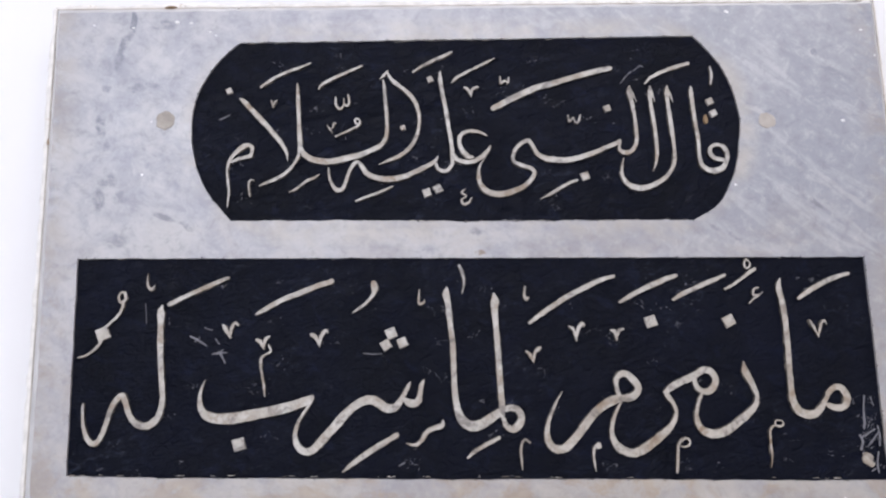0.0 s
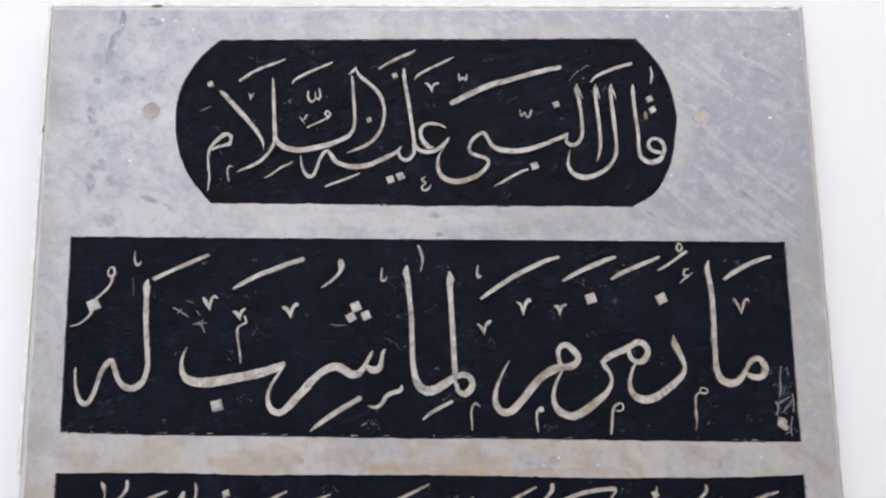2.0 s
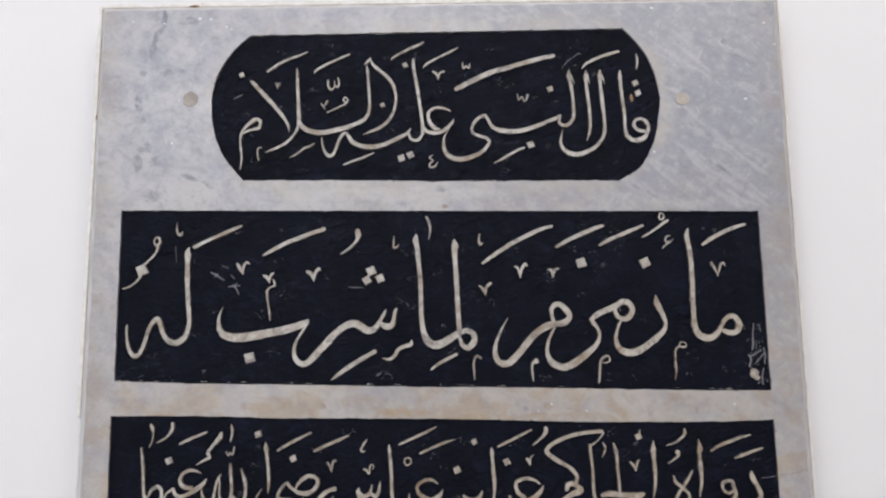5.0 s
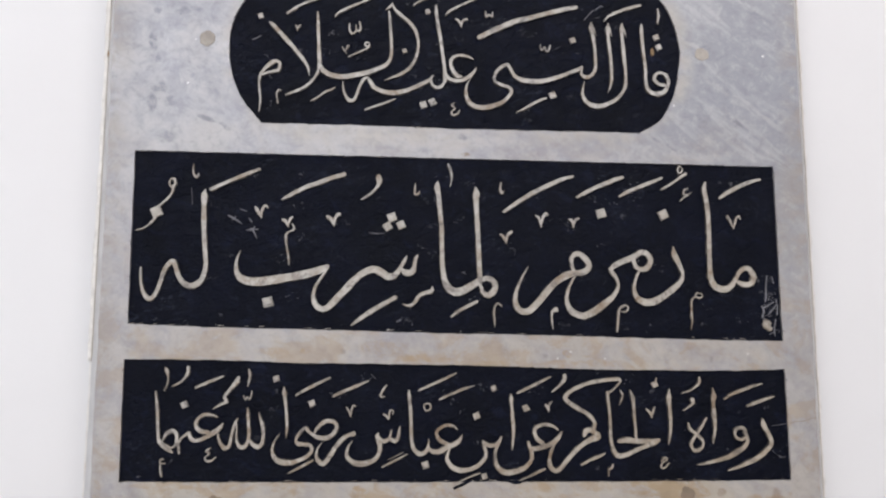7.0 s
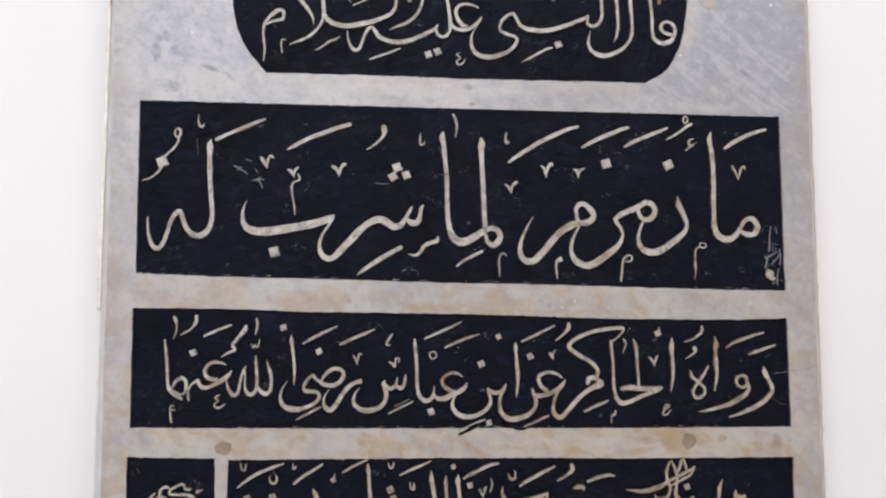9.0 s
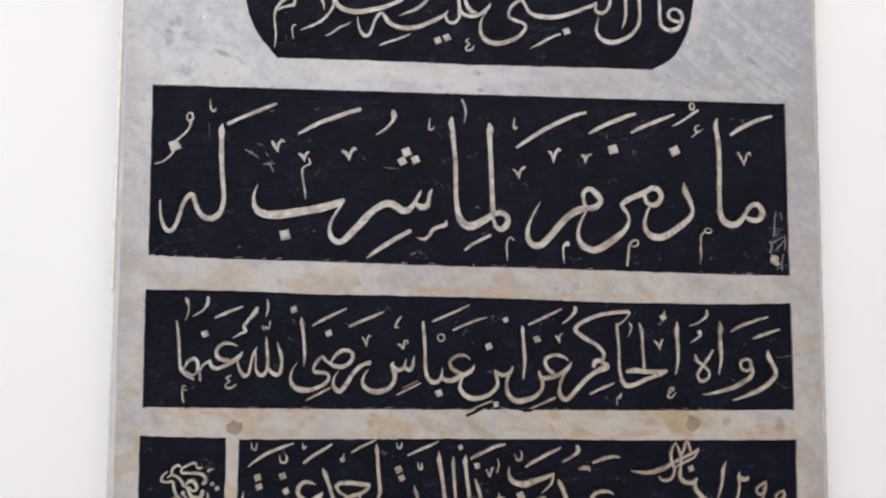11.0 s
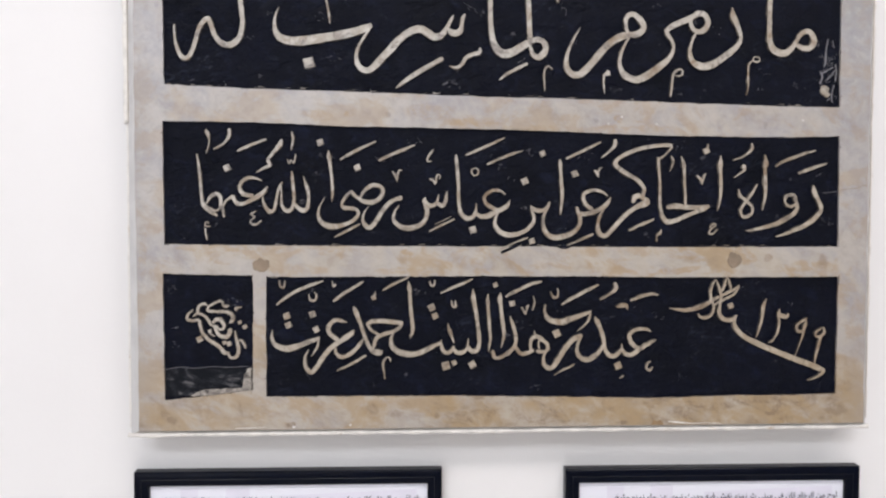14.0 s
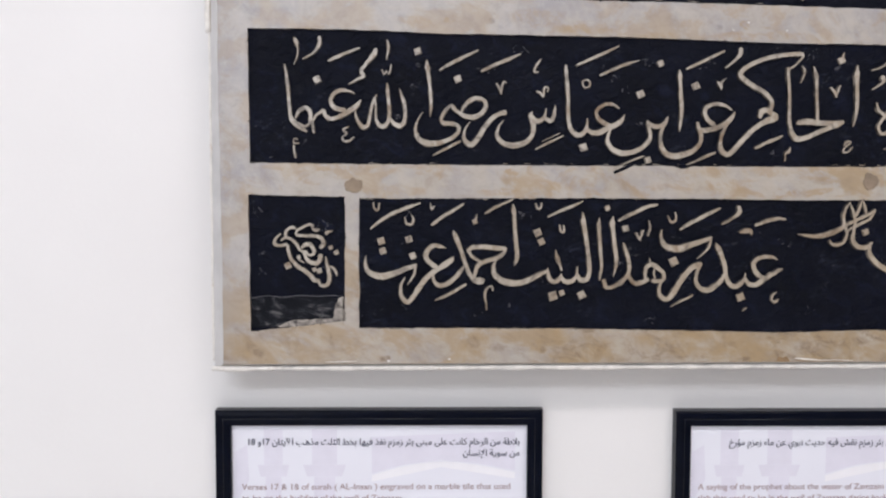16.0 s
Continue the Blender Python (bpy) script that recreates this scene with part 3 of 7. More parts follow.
def dot(panel, x, z, w):
    """A lozenge dot as a broad nib makes it."""
    turn = radians(22 + 14 * noise.noise(Vector((x, z, 3.3))))
    half = 0.55 * w
    corners = []
    for k in range(4):
        a = turn + math.pi / 4 + k * math.pi / 2
        r = half * 1.3 * (1 + 0.12 * noise.noise(Vector((x + k, z, 7.7))))
        corners.append((x + r * math.cos(a), z + r * math.sin(a)))
    return blob(panel, "dot", cut_line(corners, 2.0, 0.25, x), -0.0002)


def fleck(panel, x, z, w, tall=1.0, top=0.0004, name="flake"):
    """A rough spot where the paint has gone and the stone shows."""
    outline = []
    for k in range(18):
        a = k * math.tau / 18
        r = 0.5 * w * (1 + 0.5 * noise.noise(Vector((2 * math.cos(a) + x, 2 * math.sin(a) + z, 1.7))))
        outline.append((x + r * math.cos(a), z + tall * r * math.sin(a)))
    return blob(panel, name, outline, top)


def plug(x, z, w):
    bm = bmesh.new()
    outline = []
    for k in range(44):
        a = k * math.tau / 44
        r = 0.5 * w * (1 + 0.22 * noise.noise(Vector((1.6 * math.cos(a) + x, 1.6 * math.sin(a) + z, 5.1))) + 0.09 * noise.noise(Vector((3 * math.cos(a) + x, 3 * math.sin(a) + z, 8.1))))
        outline.append((x + r * math.cos(a), z + r * math.sin(a)))
    rim = ring(bm, outline, 0.0005)
    crown = ring(bm, [(x + (a - x) * 0.9, z + (b - z) * 0.9) for a, b in outline], -0.0006)
    skirt(bm, rim, crown)
    bm.faces.new(crown)
    bmesh.ops.recalc_face_normals(bm, faces=bm.faces)
    if sum(f.normal.y * f.calc_area() for f in bm.faces) > 0:
        bmesh.ops.reverse_faces(bm, faces=bm.faces)
    return part("plug", bm, PALE_PLUG if z > 600 else PLUG, plaque, "pale beige filled screw hole" if z > 600 else "brown filled screw hole")


for x, z, w in ((-294.5, 702.5, 19), (288, 692, 17), (-267, 178, 17), (252, 184, 17.5)):
    plug(x, z, w)


def bead(points, thick, y, name, mat, label, end=None):
    """An uneven bead of filler along an edge."""
    bm = bmesh.new()
    rows = []
    span = math.dist(points[0], points[1])
    n = max(8, int(span / 5))
    along = Vector((points[1][0] - points[0][0], points[1][1] - points[0][1])).normalized()
    for i in range(n + 1):
        x = points[0][0] + (points[1][0] - points[0][0]) * i / n
        z = points[0][1] + (points[1][1] - points[0][1]) * i / n
        r = (thick + ((end or thick) - thick) * min(1.0, 1.6 * i / n)) * (1 + 0.55 * noise.noise(Vector((x / 22, z / 22, 2.2))) + 0.3 * noise.noise(Vector((x / 6, z / 6, 4.2))))
        if span < 60:
            r *= max(0.15, 1 - (2 * i / n - 1) ** 2) ** 0.5
        row = []
        for k in range(8):
            a = k * math.tau / 8
            row.append(bm.verts.new(at(x - along.y * r * math.cos(a), z + along.x * r * math.cos(a), y + r / 1000 * math.sin(a))))
        rows.append(row)
    for a, b in zip(rows, rows[1:]):
        skirt(bm, a, b)
    bm.faces.new(rows[0])
    bm.faces.new(rows[-1])
    bmesh.ops.recalc_face_normals(bm, faces=bm.faces)
    return part(name, bm, mat, plaque, label, smooth=True)


bead([(-411, -6.6), (411, -3.4)], 2.8, 0.0050, "lower_bead", PLASTER, "cream plaster bead under the foot edge", 2.5)
bead([(-399, -1.6), (402, 1.4)], 0.55, -0.0002, "dirt_line", CRACK, "brown dirt line along the foot")
for a, b, r in (((180, 4.6), (206, 2.6), 0.7), ((203, 2.4), (226, 3.0), 0.5), ((224, 2.8), (240, 2.2), 0.45)):
    bead([a, b], r, -0.0003, "chipped_ridge", PLASTER, "chipped ridge of plaster")
bead([(-296, 0.8), (-264, 1.6)], 0.45, -0.0004, "chipped_ridge", PLASTER, "chipped ridge of plaster")
bead([(-409, 822.5), (410, 818.5)], 0.8, 0.0075, "dirt_line", DIRT, "brown dirt line along the head")
bead([(-409.3, 330), (-410, 823)], 0.6, 0.0085, "dirt_line", DIRT, "brown dirt line")
bead([(409.3, 6), (410.2, 819)], 0.6, 0.0085, "dirt_line", DIRT, "brown dirt line")
bead([(-413, 826), (412, 822)], 4.0, 0.014, "upper_bead", PLASTER, "cream plaster bead along the head")
bead([(-410.5, 0), (-411, 330)], 1.6, 0.013, "side_bead", PLASTER, "cream plaster bead")
bead([(-412, 330), (-413, 826)], 3.9, 0.014, "side_bead", PLASTER, "cream plaster bead")
bead([(411.5, 4), (412.5, 821)], 2.6, 0.014, "side_bead", PLASTER, "cream plaster bead")

# broken bits of plaster and filler along the edges
bead([(-301.7, 822.6), (-289.9, 822.9)], 1.1, 0.006, "plaster_lump", OCHRE, "brown broken bit of filler")
bead([(-230.3, 820.2), (-226.2, 820.3)], 1.3, 0.004, "plaster_lump", PLASTER, "white plaster lump")
bead([(-195.8, 818.3), (-190.3, 818.5)], 1.0, 0.004, "plaster_lump", PLASTER, "white plaster lump")
bead([(375.9, 817.8), (393.2, 820.1)], 2.2, 0.006, "plaster_lump", PLASTER, "white plaster lump")
bead([(395.5, 815.7), (406.2, 817.5)], 2.4, 0.007, "plaster_lump", PLASTER, "white plaster lump")
bead([(401, 809.2), (401.8, 802.1)], 1.6, 0.008, "plaster_lump", OCHRE, "brown broken bit of filler")
bead([(-409.8, 690.7), (-409.7, 680.9)], 2.2, 0.01, "plaster_lump", OCHRE, "brown broken bit of filler")
bead([(402.1, 761.5), (401.9, 753.9)], 1.3, 0.007, "plaster_lump", PLASTER, "white plaster lump")
bead([(401.2, 714.7), (401.2, 709.2)], 1.2, 0.008, "plaster_lump", OCHRE, "brown broken bit of filler")
bead([(-410.9, 620.3), (-410.8, 605.3)], 2.4, 0.012, "plaster_lump", PLASTER, "white plaster lump")

# ---- the carved writing, panel by panel ----
# the cartouche
stroke(p1, "letter", (-209.8, 668.1, 3.9), (-209.9, 673.2, 4.5), (-213.8, 676.1, 5.1), (-218.6, 674.4, 5.7), (-223.4, 670.6, 5.1), (-228.7, 664.5, 4.5), (-232.3, 657.8, 3.4), (-233.1, 651.1, 2.8), (-232.3, 641, 3.1), (-230.9, 629.9, 2.8), (-231.7, 618.9, 2.2), (-232.1, 615.1, 1.1))
stroke(p1, "letter", (-209.8, 669.2, 3.9), (-211.4, 665.3, 4.5), (-217.3, 663.7, 3.9), (-223.7, 662.1, 3.4), (-229.1, 659.4, 2.8))
stroke(p1, "vowel_mark", (-207.6, 641.2, 1.7), (-210.3, 641.2, 2.8), (-212.3, 637.9, 2.8), (-212.2, 632.4, 2.2), (-211, 625.7, 2.2))
stroke(p1, "letter", (-223.1, 723.6, 1.7), (-219.2, 720.7, 5.2), (-212.5, 713.1, 5.2), (-204.1, 703.8, 5.7), (-194.6, 693.3, 5.1), (-186.8, 684.1, 5.1), (-180.7, 675.5, 4.5), (-176.8, 668.1, 3.4), (-175.5, 659.6, 1.1))
stroke(p1, "letter", (-167.4, 737.8, 1.7), (-166.7, 727.9, 4), (-166, 713.4, 4.6), (-165.2, 699.1, 4.5), (-164.5, 684.8, 5.1), (-163.8, 674.6, 5.1), (-164.8, 666.7, 3.4), (-167.4, 660, 3.4), (-172.7, 652.3, 3.9), (-180.2, 645.7, 3.9), (-189.3, 640.8, 3.9), (-197.3, 637.6, 3.3), (-202.1, 635.5, 2.2))
stroke(p1, "letter", (-164.4, 675.7, 3.4), (-160.5, 667.2, 5.6), (-154.5, 662, 6.7), (-145.2, 659.1, 6.7), (-134.4, 658.3, 6.7), (-120.9, 660.9, 6.7), (-107.3, 664, 6.1), (-96.5, 668.3, 5.6), (-86.7, 673.3, 5), (-81.8, 680, 4.5), (-80.1, 690.2, 3.9), (-80.5, 703.3, 3.9), (-81.5, 717.7, 4), (-82.5, 732.2, 3.4), (-83.6, 739.8, 2.3))
stroke(p1, "letter", (-86.9, 741, 1.1), (-83, 744.5, 3.4), (-79.1, 749.7, 1.7))
stroke(p1, "letter", (-79.7, 748.5, 2.3), (-76.4, 742, 3.4), (-70.9, 736.1, 4.6), (-64.4, 730.8, 4), (-57.8, 724.3, 4.5), (-52.4, 716.1, 4.5), (-49.3, 705.7, 3.9), (-48.9, 695.3, 3.9), (-51.2, 684, 3.9), (-55.7, 674.4, 4.5), (-62.8, 666.6, 4.4), (-70.5, 661.7, 4.4), (-78.6, 658.5, 3.3), (-87.9, 654.7, 1.1))
stroke(p1, "letter", (-136.5, 652.2, 1.7), (-135.4, 642.1, 2.8), (-132.1, 634.3, 3.9), (-127.8, 629.8, 5), (-123, 630.8, 4.4), (-119.8, 637.9, 3.9), (-116.5, 647.4, 3.9), (-112.2, 655.1, 4.4), (-107.9, 657.3, 3.9), (-104.1, 652.2, 5), (-100.3, 646.5, 5.5), (-93.3, 642.5, 5.5), (-83.1, 640.1, 6.1), (-72.3, 640.4, 6.1), (-61.5, 643, 5.5), (-50.6, 647.9, 5.5), (-40.8, 652.7, 5), (-34.2, 657.1, 3.9), (-31.4, 661.6, 1.7))
stroke(p1, "letter", (-33.7, 656, 3.3), (-31.7, 649.8, 3.9), (-26.8, 646.9, 4.4), (-21.4, 648.5, 4.4), (-18, 653.5, 3.9))
stroke(p1, "letter", (-27.7, 748.2, 1.7), (-27.8, 740, 4.5), (-25.9, 725.4, 4.5), (-23.4, 711, 4.5), (-21, 693.7, 4.5), (-18.6, 676.6, 4.4), (-17.3, 664.1, 5), (-17.5, 654, 4.4))
stroke(p1, "letter", (-17.3, 664.1, 3.9), (-12.5, 657.8, 5), (-4.4, 655.5, 5), (3.7, 656.4, 4.9), (10.9, 660.8, 5), (16.5, 666.4, 4.4), (19.3, 671.4, 1.7))
stroke(p1, "letter", (15.8, 681.7, 2.2), (10.4, 684.6, 3.3), (3.4, 686.4, 3.9), (-3.7, 686, 3.9), (-9.3, 682.1, 4.4), (-10.5, 675.3, 4.4), (-8, 667.3, 5), (-2.1, 661, 5), (2.7, 660.4, 2.8))
stroke(p1, "letter", (14.7, 660.7, 1.1), (9, 652.4, 2.2), (7.2, 643.5, 3.8), (8.5, 634, 4.9), (13.7, 627.2, 6), (21.7, 623.8, 6.5), (30.9, 623.6, 6.5), (40.6, 626.2, 6), (50, 630.5, 5.4), (57.2, 637, 4.9), (60.7, 643.7, 4.4), (57.7, 648.2, 4.4), (49.6, 651.1, 4.4), (42.7, 654.1, 4.4), (40.2, 660.3, 4.4))
stroke(p1, "letter", (40.7, 658.6, 3.3), (43.1, 667, 4.4), (49.3, 673.1, 4.4), (56, 675.8, 5), (60.1, 670.1, 4.4), (64.2, 662.7, 4.9), (71.6, 658.1, 6), (82.4, 656.2, 6.5), (93.2, 656, 6.5), (104.2, 658, 6), (118, 662.3, 5.4), (129.2, 667.2, 4.9), (139.2, 671, 4.9), (144.9, 674.9, 2.7))
stroke(p1, "letter", (144.8, 673.7, 2.7), (143.3, 666.4, 3.8), (147.4, 662.4, 4.9), (153.4, 662.8, 4.9), (158.7, 668.4, 4.3), (160.8, 676.3, 4.4), (160.6, 690.5, 4.4), (159.3, 704.9, 4.4), (157.8, 716.5, 5), (156, 724, 5), (156.9, 729.8, 1.7))
stroke(p1, "letter", (156.3, 728.1, 2.8), (159.2, 721.7, 3.3), (162.5, 713.5, 1.1))
stroke(p1, "letter", (176.8, 728.9, 2.2), (176.3, 722, 5), (176.7, 710.4, 4.4), (178.3, 693.1, 4.4), (179.4, 676, 4.4), (179.5, 661.8, 4.3), (177.8, 651.7, 3.2), (175.1, 643.9, 1.1))
stroke(p1, "letter", (177.2, 726.6, 2.8), (179, 720.2, 2.8), (180.7, 713.2, 1.1))
stroke(p1, "letter", (193.4, 729.2, 2.2), (192.9, 721.7, 5), (193.2, 710.1, 4.4), (194.7, 692.8, 4.9), (195.8, 675.7, 4.3), (196.4, 661.5, 4.3), (195.7, 651.9, 4.3), (191.9, 643.6, 4.3), (185.4, 636.4, 4.8), (175.8, 630.5, 5.4), (166.4, 627.3, 5.9), (156.7, 627.5, 6.4), (148.9, 632, 5.4), (145, 638.8, 3.8), (144.9, 646.6, 3.2), (147.1, 656.7, 1.1))
stroke(p1, "letter", (193.7, 726.3, 2.8), (196.1, 719.9, 2.8), (198.3, 711.7, 1.1))
stroke(p1, "letter", (216.6, 728.2, 2.2), (216.6, 721.3, 5), (217.2, 706.8, 4.4), (218.7, 689.5, 4.4), (220.1, 672.4, 4.3), (220.1, 658.3, 4.3), (221.6, 649.2, 4.8), (226.7, 644.1, 5.9), (234.2, 642.8, 6.4), (241.5, 645.5, 5.9), (245.8, 652.2, 4.8), (247, 660, 4.8), (244.2, 665.7, 4.8), (238.4, 668.7, 3.8), (232.8, 667.1, 4.3), (230.2, 661.5, 4.8), (233.1, 656.3, 4.8), (238.3, 654, 4.8), (244.8, 653.3, 4.3))
stroke(p1, "vowel_mark", (-202.5, 734.9, 4), (-197.1, 738.9, 3.5), (-187.3, 745.1, 4), (-176.4, 750.2, 4), (-165.4, 754.1, 3.5), (-154.9, 758.6, 2.3))
stroke(p1, "vowel_mark", (-146.4, 731.6, 2.3), (-143.1, 736.2, 3.4), (-132.1, 742.4, 4), (-121.1, 747.5, 4), (-104.5, 754.8, 2.9))
dot(p1, -233.8, 731.4, 5.8)
stroke(p1, "vowel_mark", (-192.4, 720.8, 1.7), (-190.1, 713.9, 2.3))
stroke(p1, "vowel_mark", (-190.1, 715, 1.7), (-189, 719, 2.3), (-186.9, 720.7, 1.7))
stroke(p1, "flake", (-242.8, 702.7, 1.1), (-237.9, 704.9, 1.7), (-232.6, 707.7, 1.1))
stroke(p1, "vowel_mark", (-129.8, 723.2, 2.3), (-129.3, 715.1, 3.4), (-125.4, 711, 3.4), (-122.1, 715, 2.3), (-122.2, 721.9, 1.7))
stroke(p1, "vowel_mark", (-121.6, 716.1, 2.8), (-118.3, 713.8, 2.8), (-116.7, 718.3, 2.8), (-117.8, 725.3, 2.8))
stroke(p1, "vowel_mark", (-137.9, 694.6, 1.7), (-135.1, 690.6, 2.3), (-132.9, 687.1, 1.7))
stroke(p1, "vowel_mark", (-133, 691.7, 2.3), (-130.8, 696.8, 2.8), (-129.2, 695.6, 1.1))
stroke(p1, "vowel_mark", (-129.7, 683.1, 2.8), (-122.6, 686.4, 2.8), (-114.4, 690.2, 2.8), (-107.9, 694.1, 3.4), (-106.2, 698.1, 2.8), (-109.5, 701, 2.8), (-111.2, 697.6, 2.8), (-107.9, 694.7, 2.3))
stroke(p1, "vowel_mark", (-173.5, 628.9, 1.7), (-167.6, 631.6, 2.8), (-162.3, 635.4, 3.3), (-156.9, 639.7, 3.3), (-150, 642.4, 3.3), (-145.1, 645.6, 2.2))
stroke(p1, "vowel_mark", (-110.1, 618.9, 2.7), (-102, 622.1, 3.3), (-92.9, 625.3, 3.3), (-83.2, 629, 3.3), (-75.1, 632.7, 2.2))
dot(p1, -64.8, 691, 5)
dot(p1, -37.8, 740.2, 5.7)
stroke(p1, "vowel_mark", (-54.3, 747.5, 2.3), (-46.4, 753.2, 3.4), (-35.3, 758.9, 4), (-24.1, 764, 4), (-16.2, 768, 2.9))
stroke(p1, "vowel_mark", (-16.3, 735.7, 1.7), (-13.5, 739.8, 3.4), (-5.1, 744.9, 3.4), (6.1, 750.6, 3.4), (18.5, 756.8, 3.4), (25.8, 760.8, 1.1))
stroke(p1, "vowel_mark", (-4.8, 730.9, 2.8), (-0.5, 727.9, 3.9), (2.1, 720.9, 1.7))
stroke(p1, "vowel_mark", (2.1, 723.2, 2.3), (3.4, 729, 3.4), (8.4, 731.2, 3.4))
stroke(p1, "vowel_mark", (30.8, 741.3, 2.3), (31.7, 734.3, 2.8), (35.1, 737.2, 2.8), (38.3, 734.2, 2.8), (39, 740, 2.3))
stroke(p1, "vowel_mark", (22.6, 709, 6.7), (32.7, 714, 7.3), (49.5, 722.4, 7.3), (66.3, 729.7, 7.3), (85.8, 734.6, 6.7), (99.9, 739, 6.7), (116.7, 743.4, 6.7), (130.7, 746.7, 6.2), (139.1, 748.3, 6.2))
stroke(p1, "vowel_mark", (-5.6, 629.2, 1.6), (-9.5, 625.4, 2.7), (-5.3, 622, 2.2), (-9.6, 618.2, 2.7), (-7.6, 613.8, 3.3), (-2.7, 615.9, 2.7), (0.1, 620.3, 1.6))
dot(p1, -42.3, 626, 7.7)
dot(p1, -32, 629.7, 7.7)
dot(p1, 134.1, 707.1, 6.6)
dot(p1, 109.3, 640, 7.6)
dot(p1, 234.2, 712.8, 6.6)
dot(p1, 237.1, 700.7, 6.5)
stroke(p1, "vowel_mark", (95.3, 700.8, 2.2), (96.7, 693.9, 2.8), (100.2, 698.5, 2.2), (102.1, 693.8, 2.8), (104.9, 693.8, 2.8), (107.4, 700.6, 2.2))
stroke(p1, "vowel_mark", (172, 731.9, 2.2), (178.5, 738.2, 3.9), (188.8, 743.3, 4.5), (200.2, 747.8, 4.5), (216.1, 752.2, 4.5))
stroke(p1, "flake", (148.8, 733.5, 0.8), (155.4, 741.5, 1.4), (160.1, 745.6, 1.7))
stroke(p1, "flake", (162.3, 746.1, 1.1), (168.8, 751.3, 1.7), (171.5, 750.1, 1.1))
stroke(p1, "vowel_mark", (236.9, 748.4, 2.2), (238, 740.1, 3.3), (236.6, 730.2, 2.2))
stroke(p1, "vowel_mark", (66.2, 618, 1.6), (75.5, 622.8, 3.2), (86.6, 629.3, 3.8), (94.9, 633.6, 3.8), (101.5, 635.7, 3.2))
# the tall panel
stroke(p2, "vowel_mark", (-328.4, 535.4, 2.7), (-324.7, 534.8, 3.8), (-323.9, 529, 3.8), (-328, 525.9, 3.3), (-330.3, 530.1, 3.3), (-328.9, 534.9, 2.7))
stroke(p2, "vowel_mark", (-325.9, 525.8, 3.3), (-327.1, 519, 3.3), (-331.4, 512.3, 3.8), (-336.9, 507.2, 3.2), (-341.8, 502.1, 4.3))
dot(p2, -343.6, 497.4, 11.9)
stroke(p2, "vowel_mark", (-342.9, 493.8, 4.3), (-346.2, 487.6, 3.8), (-352, 481.5, 3.2), (-358.5, 477.5, 2.7), (-365.2, 476.1, 1.6))
stroke(p2, "vowel_mark", (-304.1, 552.5, 1.1), (-304.3, 546.1, 2.2), (-303, 540.2, 3.3), (-299.2, 537.5, 3.8), (-297.8, 541.7, 1.6))
stroke(p2, "flake", (-306, 525, 0.7), (-304.1, 506.6, 0.6))
stroke(p2, "vowel_mark", (-283.4, 523.5, 5.4), (-272.6, 528.6, 4.9), (-257.2, 535.7, 4.9), (-241.6, 542.3, 4.9), (-229.1, 547.4, 4.3))
stroke(p2, "letter", (-289.1, 523.1, 1.6), (-290.5, 517.8, 6.5), (-290.3, 512.6, 8.1), (-290.4, 504.8, 5.9), (-289.9, 491.7, 6.4), (-289.2, 476.2, 5.9), (-288, 460.8, 5.8), (-286.4, 445.5, 5.8), (-285.9, 434.4, 5.8), (-288.5, 422.9, 6.3), (-293.8, 416, 7.8), (-301.3, 413.1, 7.3), (-309, 415.8, 6.8), (-315.6, 424.4, 5.8), (-319.2, 435, 5.8), (-322.5, 440.7, 6.3), (-327, 437.7, 5.8), (-331.7, 430.2, 5.3), (-334.7, 420.3, 5.2), (-337.7, 409.8, 5.2), (-341.8, 401.5, 5.7), (-346.7, 398.6, 5.7), (-351.5, 402.2, 5.2), (-355, 410.2, 4.2), (-357.1, 419.2, 3.2), (-357.6, 427.7, 3.2), (-358, 434.3, 1.6))
stroke(p2, "letter", (-247.6, 453.5, 1.1), (-250.9, 444.9, 3.1), (-252.1, 435.8, 4.7), (-250.3, 427.2, 6.8), (-244.5, 421.1, 8.8), (-235.2, 418.4, 9.8), (-222.5, 418.6, 10.9), (-209.7, 420.4, 10.9), (-197, 422.7, 10.3), (-184.3, 424.9, 10.3), (-171.5, 427.7, 9.8), (-161.3, 431, 9.3), (-153.7, 433.9, 7.8), (-149.6, 436.9, 4.7))
stroke(p2, "vowel_mark", (-232.6, 503.2, 3.2), (-229.3, 497.9, 4.8), (-225.5, 491.6, 2.7))
stroke(p2, "vowel_mark", (-225.6, 493.7, 2.7), (-224.7, 500.4, 4.3), (-221.7, 505, 3.7), (-218.5, 502.9, 2.1))
stroke(p2, "vowel_mark", (-201.5, 489.1, 3.7), (-198.4, 487.5, 4.8), (-194.6, 480.7, 2.1))
stroke(p2, "vowel_mark", (-194.7, 483.2, 2.6), (-193.7, 488.9, 4.2), (-190.2, 492, 2.6))
stroke(p2, "vowel_mark", (-190.5, 484.7, 2.1), (-188.4, 478.5, 3.2), (-193, 475.5, 2.6), (-196.5, 473, 3.2), (-197.4, 466.8, 3.2), (-195.7, 456.6, 3.1), (-193.9, 446.3, 3.1), (-193.2, 437.7, 1.6))
stroke(p2, "flake", (-263.5, 493.8, 1.6), (-258.2, 491.2, 2.1), (-252.9, 488, 2.1), (-247.6, 484.2, 1.1))
stroke(p2, "flake", (-259.2, 488.6, 1.1), (-254.6, 492.6, 1.1))
stroke(p2, "flake", (-250.2, 501.4, 1.1), (-242.9, 498.7, 1.1))
stroke(p2, "flake", (-240, 490.8, 1.1), (-236.2, 486.1, 1.1))
stroke(p2, "flake", (-242.7, 476.9, 1.1), (-237, 477.8, 2.1), (-229.3, 478.2, 1.6))
